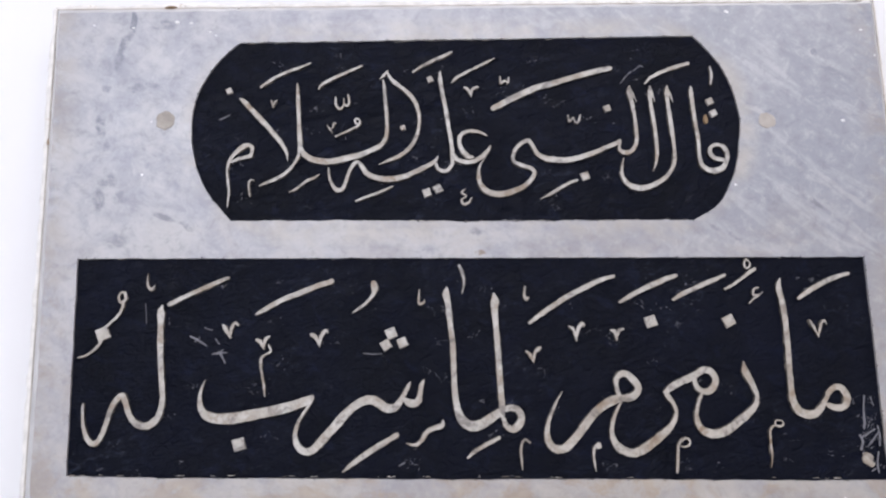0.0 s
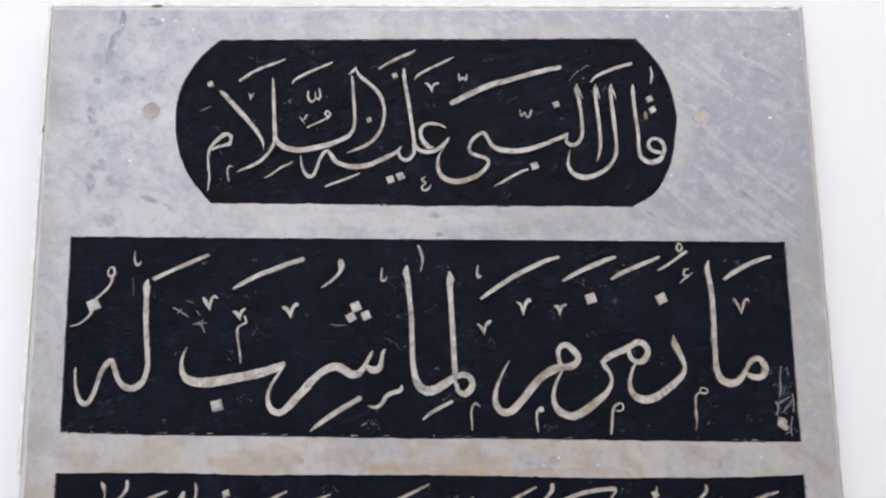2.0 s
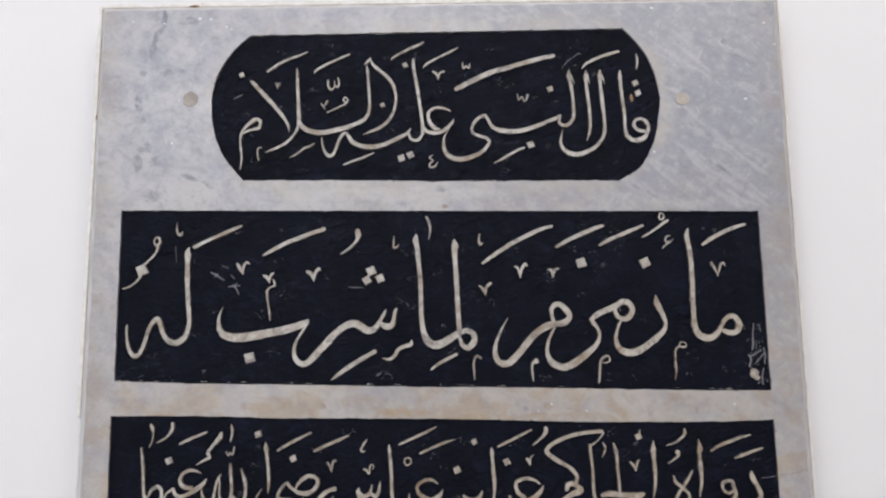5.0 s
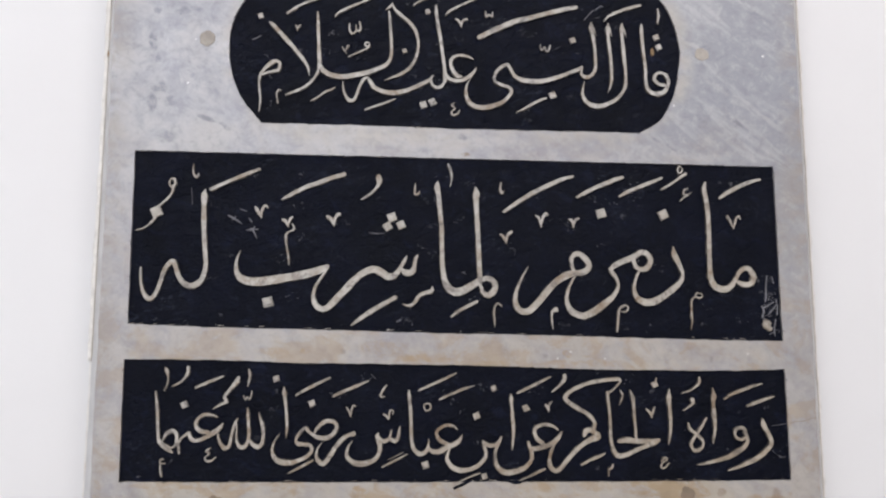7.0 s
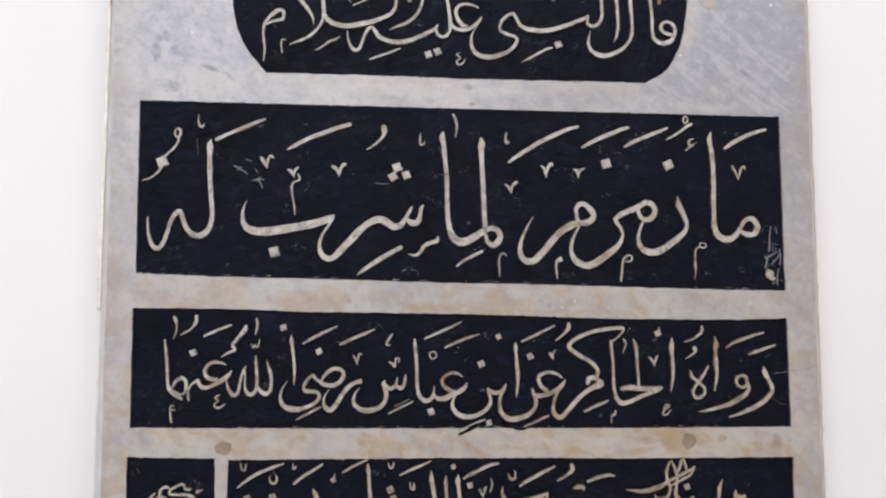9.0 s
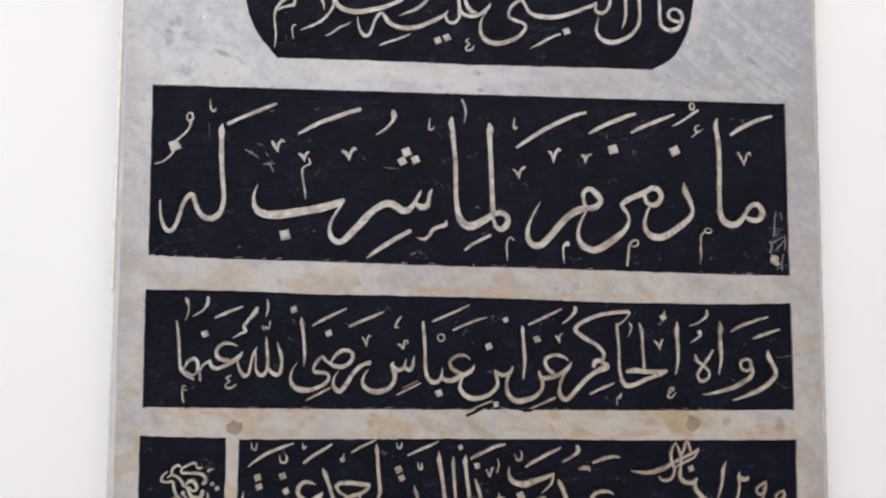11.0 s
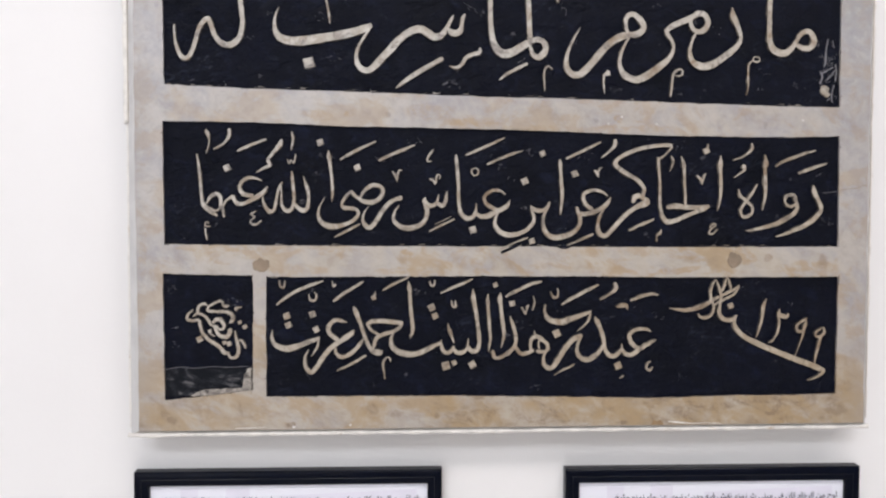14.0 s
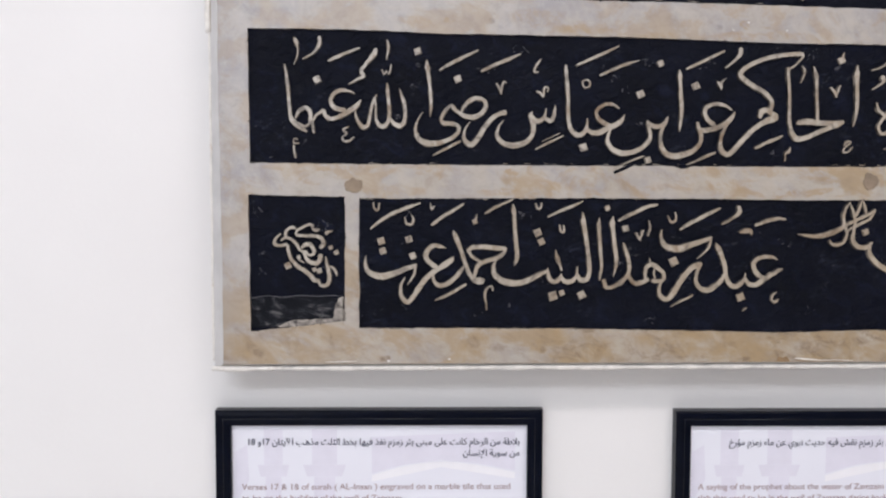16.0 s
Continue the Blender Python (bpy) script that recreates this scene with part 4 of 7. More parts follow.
stroke(p2, "flake", (-237.1, 479.4, 1.6), (-233.3, 474.2, 2.1), (-230.5, 468, 1.1))
stroke(p2, "flake", (-238, 476.3, 1.1), (-232.5, 481.4, 1.1))
dot(p2, -215.7, 395.6, 10.8)
stroke(p2, "letter", (-149.6, 434.9, 4.1), (-153.1, 428.9, 3.1), (-158.6, 420.4, 3.6), (-163.1, 412, 4.1), (-165, 403.1, 4.6), (-163.4, 394.6, 6.1), (-158.8, 389.5, 7.1), (-152.7, 387.9, 7.1), (-146.6, 391.3, 8.1), (-139.5, 399.1, 8.7), (-130.4, 408.4, 8.7), (-121.8, 418.2, 8.7), (-113.1, 426.1, 8.2), (-103.9, 431.5, 8.7), (-95.6, 432.8, 9.2), (-88.5, 429.2, 9.2), (-81.8, 425, 9.2), (-75.1, 425.4, 8.2), (-70, 430.8, 6.1), (-66.3, 437.3, 4.6), (-62.6, 443.9, 4.1), (-60.5, 448.4, 1.5))
stroke(p2, "letter", (-66.9, 433.8, 4.1), (-61.8, 429.7, 7.7), (-56.1, 429.1, 8.2), (-52.5, 433, 6.6), (-51.4, 439.1, 5.1), (-50.2, 445.2, 4.6), (-48.1, 449.7, 2.6))
stroke(p2, "vowel_mark", (-202.6, 512.5, 2.7), (-193.8, 517.6, 5.3), (-178.2, 525.8, 5.9), (-162.6, 531.8, 5.9), (-146.9, 537.9, 5.9), (-132.2, 542.4, 6.4))
stroke(p2, "vowel_mark", (-93.7, 540.6, 6.4), (-92.7, 534.8, 7.5), (-94.3, 529, 4.2), (-98.5, 523.8, 3.7), (-104.8, 518.1, 3.7), (-112.6, 513, 2.1))
stroke(p2, "vowel_mark", (-151.2, 493.3, 4.2), (-147, 490.1, 4.7), (-143.3, 481.8, 1.6))
stroke(p2, "vowel_mark", (-143.3, 484.4, 2.6), (-142.3, 491.1, 4.7), (-137.7, 496.2, 4.2), (-136.1, 494.1, 1.6))
dot(p2, -77.7, 493, 9.9)
dot(p2, -82.5, 482.2, 8.9)
dot(p2, -67.4, 484.5, 8.9)
stroke(p2, "flake", (-103.8, 475.4, 0.6), (-95.5, 474.2, 1.3), (-86.2, 474.5, 0.6))
stroke(p2, "vowel_mark", (-51.1, 532.9, 1.6), (-51.7, 525.5, 2.6), (-51.3, 519.7, 3.7), (-47.1, 520.7, 2.6), (-46.5, 523.9, 1.1))
stroke(p2, "vowel_mark", (-13.7, 555.2, 3.2), (-10.2, 547.1, 3.7), (-9.4, 539.1, 2.6), (-11.2, 529, 1.6))
stroke(p2, "letter", (-25.3, 535.1, 1.6), (-26.4, 528.8, 6.9), (-24.5, 518.2, 6.3), (-22.8, 499.8, 5.7), (-21.1, 481.6, 5.7), (-20.5, 463.5, 5.7), (-20.3, 445.6, 5.6), (-19.1, 430.4, 6.1), (-16.3, 417.7, 8.1), (-11.8, 411.1, 9.6), (-5.3, 407.5, 10.1), (3.5, 409.3, 10.1), (11.8, 414.2, 9.1), (19.6, 419.1, 8.1), (24.3, 421, 5))
stroke(p2, "vowel_mark", (-122.1, 369.7, 2), (-114.1, 375.9, 5), (-102.4, 384, 6.1), (-89.7, 391.7, 6.1), (-72.8, 401.3, 5.6))
stroke(p2, "vowel_mark", (-64.7, 393.7, 1.5), (-56.6, 392, 4), (-50.9, 395.9, 5), (-46.3, 402.8, 5.1), (-39.5, 406.6, 5.1), (-32.4, 408.5, 5.6), (-31.2, 413.5, 2.5))
stroke(p2, "flake", (-71.5, 374.1, 1.5), (-66.4, 376.4, 1.5))
stroke(p2, "letter", (18.3, 528, 2.6), (19.1, 521.1, 8.4), (18.4, 514.8, 6.8), (19.4, 496.4, 6.2), (20.4, 475.6, 6.2), (21.3, 455, 6.1), (22.2, 434.7, 6.1), (22.9, 423.5, 6.6), (22.6, 415.5, 5))
stroke(p2, "letter", (23.3, 421, 5), (30.6, 423.4, 6.6), (37.2, 421.2, 6.6), (40, 414.1, 7), (37.2, 407.2, 7.5), (31.4, 404.3, 7), (25.9, 407.9, 5.5), (23.6, 414, 4.5))
stroke(p2, "vowel_mark", (-9.5, 379.8, 3), (-3.3, 385.1, 4), (7, 390.8, 4.5), (19.5, 397.1, 4))
stroke(p2, "vowel_mark", (47.5, 534.3, 2.1), (46.7, 527.4, 3.1), (48.1, 522.1, 4.2), (50.8, 524.2, 2.1))
stroke(p2, "vowel_mark", (46.3, 474.1, 3.1), (50.3, 470.4, 4.1), (53.2, 463.7, 2))
stroke(p2, "vowel_mark", (53.3, 466.2, 2.6), (54.6, 472.9, 4.1), (59.4, 477, 4.1))
stroke(p2, "vowel_mark", (86.9, 496.2, 2.1), (90.9, 493, 3.6), (93.6, 483.1, 2.1))
stroke(p2, "vowel_mark", (93.7, 486.2, 2.6), (95.1, 492.9, 4.1), (99.1, 499.1, 3.6), (101, 496.5, 2.6))
stroke(p2, "vowel_mark", (125.4, 491.8, 2.6), (129, 490.2, 4.6), (130.6, 482.9, 2.6))
stroke(p2, "vowel_mark", (130.8, 485.5, 2.6), (132.7, 491.2, 4.1), (137, 493.2, 3.1))
stroke(p2, "vowel_mark", (50.4, 500, 3.6), (57.4, 505.1, 5.2), (70.9, 514.3, 5.7), (87.1, 524.1, 5.7), (103.4, 532.2, 5.7), (116.9, 538.4, 5.2), (130.9, 542.4, 4.2))
stroke(p2, "vowel_mark", (135.3, 517.9, 3.6), (145.1, 523.5, 5.2), (158.7, 530.2, 5.7), (172.3, 535.8, 5.7), (180.5, 539.3, 5.7), (189.6, 541.8, 4.1))
dot(p2, 163.1, 499.5, 10.2)
stroke(p2, "letter", (78, 437.1, 1), (72.9, 428.6, 2.5), (67.3, 417.6, 3.5), (63.8, 407.7, 4.5), (62.9, 397.7, 5.5), (65.1, 390.2, 7), (70, 386.2, 7.9), (76.7, 386, 7.9), (83.5, 390.9, 8.4), (91, 398.7, 8.5), (98.7, 408, 8.5), (106.3, 416.9, 8.5), (114.4, 423.3, 8.5), (122.8, 427.7, 9), (131.8, 430.6, 8))
stroke(p2, "letter", (129.8, 432.1, 5), (127.7, 440.3, 4.5), (128.1, 447.4, 5.5), (132.5, 451.9, 6.6), (138.2, 451.3, 7.1), (143.6, 446.1, 7.5), (147.8, 439.9, 7), (145.4, 433.8, 7.5), (139.5, 430.4, 8), (131.7, 430, 7))
stroke(p2, "letter", (132.1, 427.5, 2.5), (128.2, 421.5, 3), (123.5, 411.6, 4), (121.4, 402.6, 4.5), (122.5, 393.6, 5.9), (126.2, 387.1, 7.9), (132.6, 383, 8.4), (140.1, 381.3, 8.4), (147.9, 383.7, 8.8), (156.4, 389, 8.9), (165.6, 395.8, 8.4), (172.6, 401.6, 6.9), (178.8, 409, 4.9), (180.9, 417.5, 4), (178.3, 425.1, 4.5), (174.1, 431.3, 5.5), (172.3, 435.4, 4.5))
stroke(p2, "letter", (171.8, 434.4, 5), (178.9, 439.8, 7), (188, 444.2, 7.5), (195.9, 447.2, 7.5), (203, 451.1, 7))
stroke(p2, "letter", (200.8, 449.6, 6), (208.4, 454.1, 7), (215, 452.4, 7), (218.7, 445.7, 7), (216.5, 438.6, 7), (211.1, 434.6, 7), (204.4, 435.8, 5.5), (200.2, 440.9, 5.5), (199.6, 447.1, 5))
stroke(p2, "letter", (205.2, 432.2, 3), (201.4, 423.7, 3.5), (199.2, 414.6, 4.5), (200.1, 406.1, 5.9), (204.3, 400, 7.9), (211.7, 396.9, 8.8), (220.5, 397.7, 8.8), (229, 401.5, 8.3), (238.3, 407.9, 7.9), (247.1, 414.7, 6.9), (253.9, 422.2, 5.9), (255.6, 429.2, 4.9), (253.7, 436.9, 5.5), (249.8, 445.6, 7), (246.7, 452.3, 7.5), (246.1, 457, 4.5), (245.9, 461.1, 1.5))
stroke(p2, "vowel_mark", (184.9, 519.1, 3.6), (192.6, 523.7, 5.1), (206.2, 529.8, 5.2), (219.9, 535.4, 5.2), (235.2, 541.6, 3.1))
stroke(p2, "vowel_mark", (256.1, 556.2, 2.6), (259.1, 554, 2.6), (259.3, 549.7, 2.6), (255.9, 547.6, 2.6), (254.1, 551.4, 2.6), (256.1, 556.2, 2.1))
stroke(p2, "vowel_mark", (263.8, 546.9, 4.1), (258.2, 543.8, 4.1), (251.4, 538.6, 3.6), (243.6, 533.4, 3.6), (234.1, 528.2, 2.6))
stroke(p2, "vowel_mark", (265.4, 529.3, 2), (261.1, 527.8, 3.1), (260.1, 523, 3.1), (264.8, 522.4, 2), (269.3, 524.9, 1.5))
stroke(p2, "vowel_mark", (255.7, 514.6, 2), (261.4, 519.8, 3.1), (266.4, 522.3, 2))
dot(p2, 236, 498.7, 10.7)
stroke(p2, "letter", (286.3, 537.4, 2), (284.4, 528.4, 6.1), (286.4, 515.1, 6.1), (287.8, 496.7, 6.1), (287.9, 475.8, 6), (287.5, 455.2, 6), (287.4, 437.3, 6.4), (288.2, 424.6, 6.9), (292.1, 416.4, 8.3), (297.9, 412.8, 8.8), (305.6, 412.6, 8.3), (312.3, 417, 6.8), (317.1, 424, 5.9), (321.5, 431.5, 4.4))
stroke(p2, "letter", (319.8, 430, 5.4), (325.6, 435.5, 6.4), (331.9, 436.4, 6.9), (336.5, 431.3, 7.4), (337.8, 424.1, 7.3), (333.6, 418.6, 6.8), (326.3, 417.8, 6.8), (319.8, 420.4, 5.9))
stroke(p2, "vowel_mark", (302, 518.5, 4.1), (311.6, 524.7, 5.6), (325.6, 532.4, 5.6), (339.5, 538, 5.1), (351, 541, 4.1))
stroke(p2, "vowel_mark", (310.5, 497.8, 3), (314, 490.9, 3.5), (317.4, 482.5, 2))
stroke(p2, "vowel_mark", (317.5, 484.1, 2), (320.6, 493.4, 3.5), (324.2, 497.6, 3), (325.8, 493.3, 1.5))
stroke(p2, "vowel_mark", (276.3, 407.1, 2), (271.2, 407.7, 2), (269.8, 403.8, 2.4), (273.7, 402.2, 2.9), (277.5, 404.1, 2.4), (276.3, 407.1, 2))
stroke(p2, "vowel_mark", (269.8, 403.8, 2.4), (265.3, 399.8, 2.9), (264.4, 389.9, 2.9), (264.8, 377.5, 2.9), (263.3, 366.2, 1.4))
stroke(p2, "vowel_mark", (191.3, 390.8, 2.5), (189.4, 393.3, 2.5), (185.8, 392.4, 2.9), (181.4, 388, 3.4), (179.9, 381.6, 3.4), (179.2, 371.7, 3.4), (178.1, 363.4, 2.4))
stroke(p2, "vowel_mark", (191.3, 391.3, 2.5), (190.5, 387.3, 2.5), (186.4, 385.9, 2.4), (182.8, 386.5, 2))
stroke(p2, "vowel_mark", (108.5, 390.4, 3), (105.3, 387, 3), (103.9, 380.6, 3), (104.5, 372.2, 2.5), (105.2, 366.3, 1.5))
dot(p2, 108.9, 387.9, 4.9)
stroke(p2, "vowel_mark", (46.8, 392.1, 3), (42.9, 395.1, 3), (39.7, 391.7, 3), (38.4, 384.3, 3), (39.1, 375.4, 2.5), (39.3, 368.5, 1.5))
fleck(p2, 351.4, 373.2, 10.4)
fleck(p2, 354.1, 367.4, 5.7)
stroke(p2, "flake", (354.8, 428.4, 1), (353.1, 417.3, 1.5), (352.6, 404.2, 2.4), (351.4, 398.2, 1))
stroke(p2, "flake", (346.8, 393.3, 1.9), (349.2, 387.3, 2.4), (346.9, 380.4, 2.9))
stroke(p2, "flake", (348.6, 390.8, 1.9), (355.7, 395.1, 1.4), (361.2, 398, 1.4))
stroke(p2, "flake", (353.9, 383.2, 1.4), (358.6, 388.6, 1.9), (363.9, 395, 1.4))
stroke(p2, "flake", (364.1, 401, 1.5), (365.1, 391.9, 1.9), (364.1, 383, 1.4))
stroke(p2, "flake", (360.4, 427.2, 1), (362.1, 419.1, 1))
stroke(p2, "flake", (362.5, 378.1, 1.4), (360.2, 367.2, 1.9), (360.8, 359.4, 1))
stroke(p2, "flake", (354.4, 361, 1), (358.2, 363.3, 1.4))
# the third panel
stroke(p3, "letter", (-335.2, 296.8, 1.8), (-333.2, 286.6, 3.6), (-331.5, 269.7, 3.9), (-330.4, 255.3, 3.9), (-328.7, 244.4, 4.8), (-323.9, 238.4, 6), (-318, 234.2, 5.4), (-313.8, 231.1, 2.4))
stroke(p3, "letter", (-324.5, 244.4, 2.4), (-321.5, 250.5, 4.2), (-316, 254.1, 5.4), (-311.3, 252.9, 4.8), (-309.5, 246.3, 4.2), (-310.7, 239.6, 3.6), (-314.3, 236.6, 3), (-319.1, 237.8, 3.6), (-324.5, 240.8, 3))
stroke(p3, "letter", (-308.3, 244.5, 2.4), (-307.5, 237.2, 3.6), (-306.6, 230, 2.4))
stroke(p3, "letter", (-307.7, 240.2, 2.4), (-304.7, 246.3, 3), (-300.5, 250, 3.6), (-296.9, 251.8, 4.2), (-295.1, 247, 4.8), (-290.9, 244, 5.4), (-284.3, 244.6, 4.8), (-275.9, 248.9, 5.4), (-268.6, 253.2, 5.4), (-263.2, 258, 4.8), (-260.2, 262.3, 2.4))
stroke(p3, "letter", (-266.2, 268.9, 1.8), (-272.2, 271.3, 3.6), (-280, 271.9, 4.2), (-286.6, 268.2, 4.2), (-289.6, 262.7, 4.2), (-288.5, 257.3, 4.8), (-283.7, 253.7, 5.4), (-276.5, 252.5, 4.8))
stroke(p3, "letter", (-265.6, 252, 1.8), (-264.5, 245.9, 3), (-261.5, 239.2, 4.2), (-257.3, 235.6, 5.4), (-253, 238.1, 4.2), (-251.2, 246, 3.6), (-249.4, 255.1, 3.6), (-246.9, 262.4, 3.6), (-244.5, 267.2, 2.4))
stroke(p3, "letter", (-245.7, 266, 1.8), (-245.2, 255.7, 2.4), (-245.2, 246, 3), (-243.4, 239.9, 4.2), (-239.2, 236.3, 5.4), (-234.3, 238.7, 4.8), (-231.9, 246.7, 4.2), (-231.9, 257, 4.2), (-233.1, 267.9, 4.2), (-233.6, 275.2, 3.6), (-234.2, 279.4, 1.2))
stroke(p3, "letter", (-231.3, 244.8, 3), (-227.1, 239.4, 4.8), (-221.6, 237, 5.4), (-217.4, 240.6, 4.8), (-216.2, 248.6, 4.2), (-216.8, 257.1, 4.2), (-219.2, 265.6, 3.6), (-221.6, 273.4, 1.8))
stroke(p3, "letter", (-219.2, 267.4, 1.8), (-215.5, 261.3, 1.2))
stroke(p3, "letter", (-194.9, 302.1, 1.2), (-194.3, 296.1, 5.4), (-193.7, 291.2, 4.2), (-191.9, 278.5, 3.9), (-190.7, 263.3, 3.9), (-190.7, 254.2, 3), (-191.3, 246.8, 1.2))
stroke(p3, "vowel_mark", (-325.2, 322.8, 2.4), (-323.7, 319.2, 5.4), (-321.7, 312.6, 2.4), (-322.3, 306, 2.4), (-325.4, 297.5, 1.2))
stroke(p3, "vowel_mark", (-300.7, 323.6, 3.6), (-300.7, 316.4, 4.8), (-306.2, 308.5, 3), (-312.2, 304.8, 3), (-317, 302.4, 1.8))
stroke(p3, "vowel_mark", (-291.3, 300.8, 3.6), (-276.8, 307.5, 4.2), (-261.8, 313.1, 3))
stroke(p3, "vowel_mark", (-245, 312, 4.2), (-247.4, 306.6, 6), (-254, 298.7, 4.2), (-259.5, 290.8, 4.8), (-257.1, 285.9, 4.8), (-264.3, 282.3, 3), (-271.6, 278, 1.8))
stroke(p3, "vowel_mark", (-234.1, 321.2, 1.8), (-232.9, 316.4, 3.6), (-232.9, 310.3, 3), (-234.8, 302.4, 1.8))
stroke(p3, "vowel_mark", (-239, 292.1, 1.8), (-236.6, 287.3, 2.4), (-234.8, 291.5, 1.8), (-232.4, 287.9, 2.4), (-230.6, 292.8, 2.4), (-230, 297.6, 1.8))
dot(p3, -204, 310.5, 6.6)
dot(p3, -303, 282.3, 6.9)
stroke(p3, "vowel_mark", (-322.8, 223.2, 1.8), (-325.8, 224.4, 1.8), (-326.4, 220.2, 2.4), (-321.6, 219.6, 2.4))
stroke(p3, "vowel_mark", (-326.4, 217.8, 2.4), (-325.9, 211.1, 2.4), (-324.7, 205.6, 1.8))
stroke(p3, "vowel_mark", (-272.3, 236.2, 1.8), (-277.2, 233.1, 3), (-274.2, 229.5, 2.4), (-278.4, 225.8, 2.4), (-276.6, 222.2, 3), (-271.8, 222.2, 3), (-266.9, 225.9, 1.8))
stroke(p3, "letter", (-198.6, 251.1, 1.2), (-204.1, 241.9, 2.4), (-205.9, 232.8, 3.6), (-202.9, 224.9, 5.5), (-195.6, 220.6, 6.7), (-185.9, 220, 6.1), (-176.2, 222.5, 4.9), (-167.7, 226.8, 4.3), (-162.8, 232.9, 4.3), (-164, 237.8, 4.3), (-170.7, 239.6, 4.9), (-178, 240.2, 4.9), (-180.4, 244.5, 3.6), (-176.8, 251.2, 4.2), (-170.7, 257.3, 4.2), (-166.4, 253.1, 4.3), (-161.6, 250, 3.6))
stroke(p3, "letter", (-162.8, 250.6, 3.6), (-156.1, 247, 5.5), (-146.9, 246.4, 5.5), (-139, 251.4, 4.9), (-136, 258.7, 4.9), (-139.6, 263.6, 4.9), (-147, 264.7, 4.9), (-153.7, 261, 4.9), (-158.5, 255.5, 3.6), (-160.3, 251.3, 2.4))
stroke(p3, "letter", (-151.8, 241.5, 1.2), (-156.1, 235.4, 2.4), (-157.9, 228.1, 3.7), (-155.5, 221.4, 4.9), (-150.6, 218.9, 5.5), (-146.3, 222, 5.5), (-142.1, 228.1, 5.5), (-136, 237.9, 5.5), (-128.6, 245.9, 5.5), (-122.5, 249.6, 4.9), (-117, 250.9, 6.1))
stroke(p3, "letter", (-118.9, 242.9, 1.2), (-123.7, 235.5, 3.1), (-124.3, 227, 4.9), (-118.8, 220.9, 6.1), (-110.3, 218.4, 6.7), (-101.1, 219.7, 6.1), (-93.1, 224, 5.5), (-88.8, 232, 4.9), (-88.8, 240.6, 5.5), (-91.3, 247.9, 4.9), (-90.1, 251.6, 1.8))
stroke(p3, "letter", (-90.1, 246.7, 4.3), (-85.8, 243, 5.5), (-80.9, 243.7, 4.9), (-77.2, 248, 3.7), (-76, 254.7, 1.8))
stroke(p3, "letter", (-77.2, 245.5, 4.3), (-72.3, 243.1, 5.5), (-68.6, 246.8, 4.9), (-67.4, 252.9, 3.7), (-66.8, 258.5, 1.2))
stroke(p3, "vowel_mark", (-181.6, 292.5, 3), (-171.3, 298.7, 4.2), (-159.1, 304.8, 4.2), (-144.6, 311.6, 3))
stroke(p3, "vowel_mark", (-140.3, 291.6, 3.6), (-128.7, 297.1, 4.3), (-115.3, 302.7, 4.3), (-101.9, 308.3, 2.4))
stroke(p3, "vowel_mark", (-188.3, 208.4, 1.8), (-177.4, 214, 3.7), (-168.3, 218.9, 3.7), (-161, 222.6, 2.4))
dot(p3, -164, 283.5, 7)
stroke(p3, "vowel_mark", (-125.6, 279.5, 2.4), (-122.6, 274.6, 3), (-120.7, 269.2, 1.8))
stroke(p3, "vowel_mark", (-120.7, 270.4, 1.8), (-120.1, 277.1, 3), (-118.3, 281.4, 2.4), (-115.9, 280.2, 1.8))
stroke(p3, "vowel_mark", (-81.7, 303.6, 1.8), (-85.3, 298.7, 3), (-88.4, 292.6, 3), (-86.5, 290.7, 2.4), (-84.1, 291.4, 1.8))
stroke(p3, "vowel_mark", (-85.3, 271.8, 2.4), (-81.6, 270, 3.1), (-79.1, 266.3, 2.4), (-78.5, 272.5, 3.1), (-77.3, 276.1, 2.4), (-74.2, 275.5, 2.4), (-74.8, 271.9, 1.8))
stroke(p3, "vowel_mark", (-85.7, 214.8, 1.8), (-76.5, 219.8, 3.1), (-67.3, 224.1, 3.1), (-58.7, 228.4, 1.8))
stroke(p3, "vowel_mark", (-79.6, 222.8, 0.9), (-71, 226.6, 1.2), (-62.4, 230.9, 1.2))
stroke(p3, "letter", (-57.1, 297.7, 2.4), (-56.5, 291.6, 4.3), (-54.6, 270.2, 4.3), (-53.9, 248.7, 4.3), (-52.6, 238.3, 4.9), (-48.9, 231.5, 5.5), (-43.3, 229.1, 5.5), (-37.8, 231.6, 4.9), (-35.3, 237.1, 3.7), (-34.7, 245.1, 1.8))
stroke(p3, "letter", (-35.3, 235.3, 3.7), (-30.4, 231.6, 5.5), (-22.9, 231.6, 6.2), (-13.7, 236, 6.2), (-5.7, 239.7, 5.6), (-0.7, 243.4, 4.9), (2.3, 249.6, 1.2))
stroke(p3, "letter", (-3.3, 255.7, 1.9), (-8.9, 259.4, 3.7), (-17.5, 259.3, 4.3), (-24.3, 255, 4.3), (-26.1, 250.1, 4.3), (-23.6, 245.2, 4.9), (-18, 240.9, 5.6), (-12.5, 238.5, 4.9))
stroke(p3, "letter", (-9.4, 237.2, 1.9), (-13.7, 229.8, 3.7), (-14.2, 223.1, 4.3), (-10.5, 216.3, 5.6), (-3, 212, 6.2), (5.7, 211.4, 6.2), (16.2, 214.5, 5.6), (24.2, 220.1, 5), (28.5, 227.5, 4.3), (27.2, 235.5, 4.3), (25.3, 242.9, 3.1))
stroke(p3, "letter", (25.9, 241.7, 3.7), (30.3, 238.6, 5), (37.8, 238, 5), (42.7, 241.2, 5), (45.8, 247.3, 2.5))
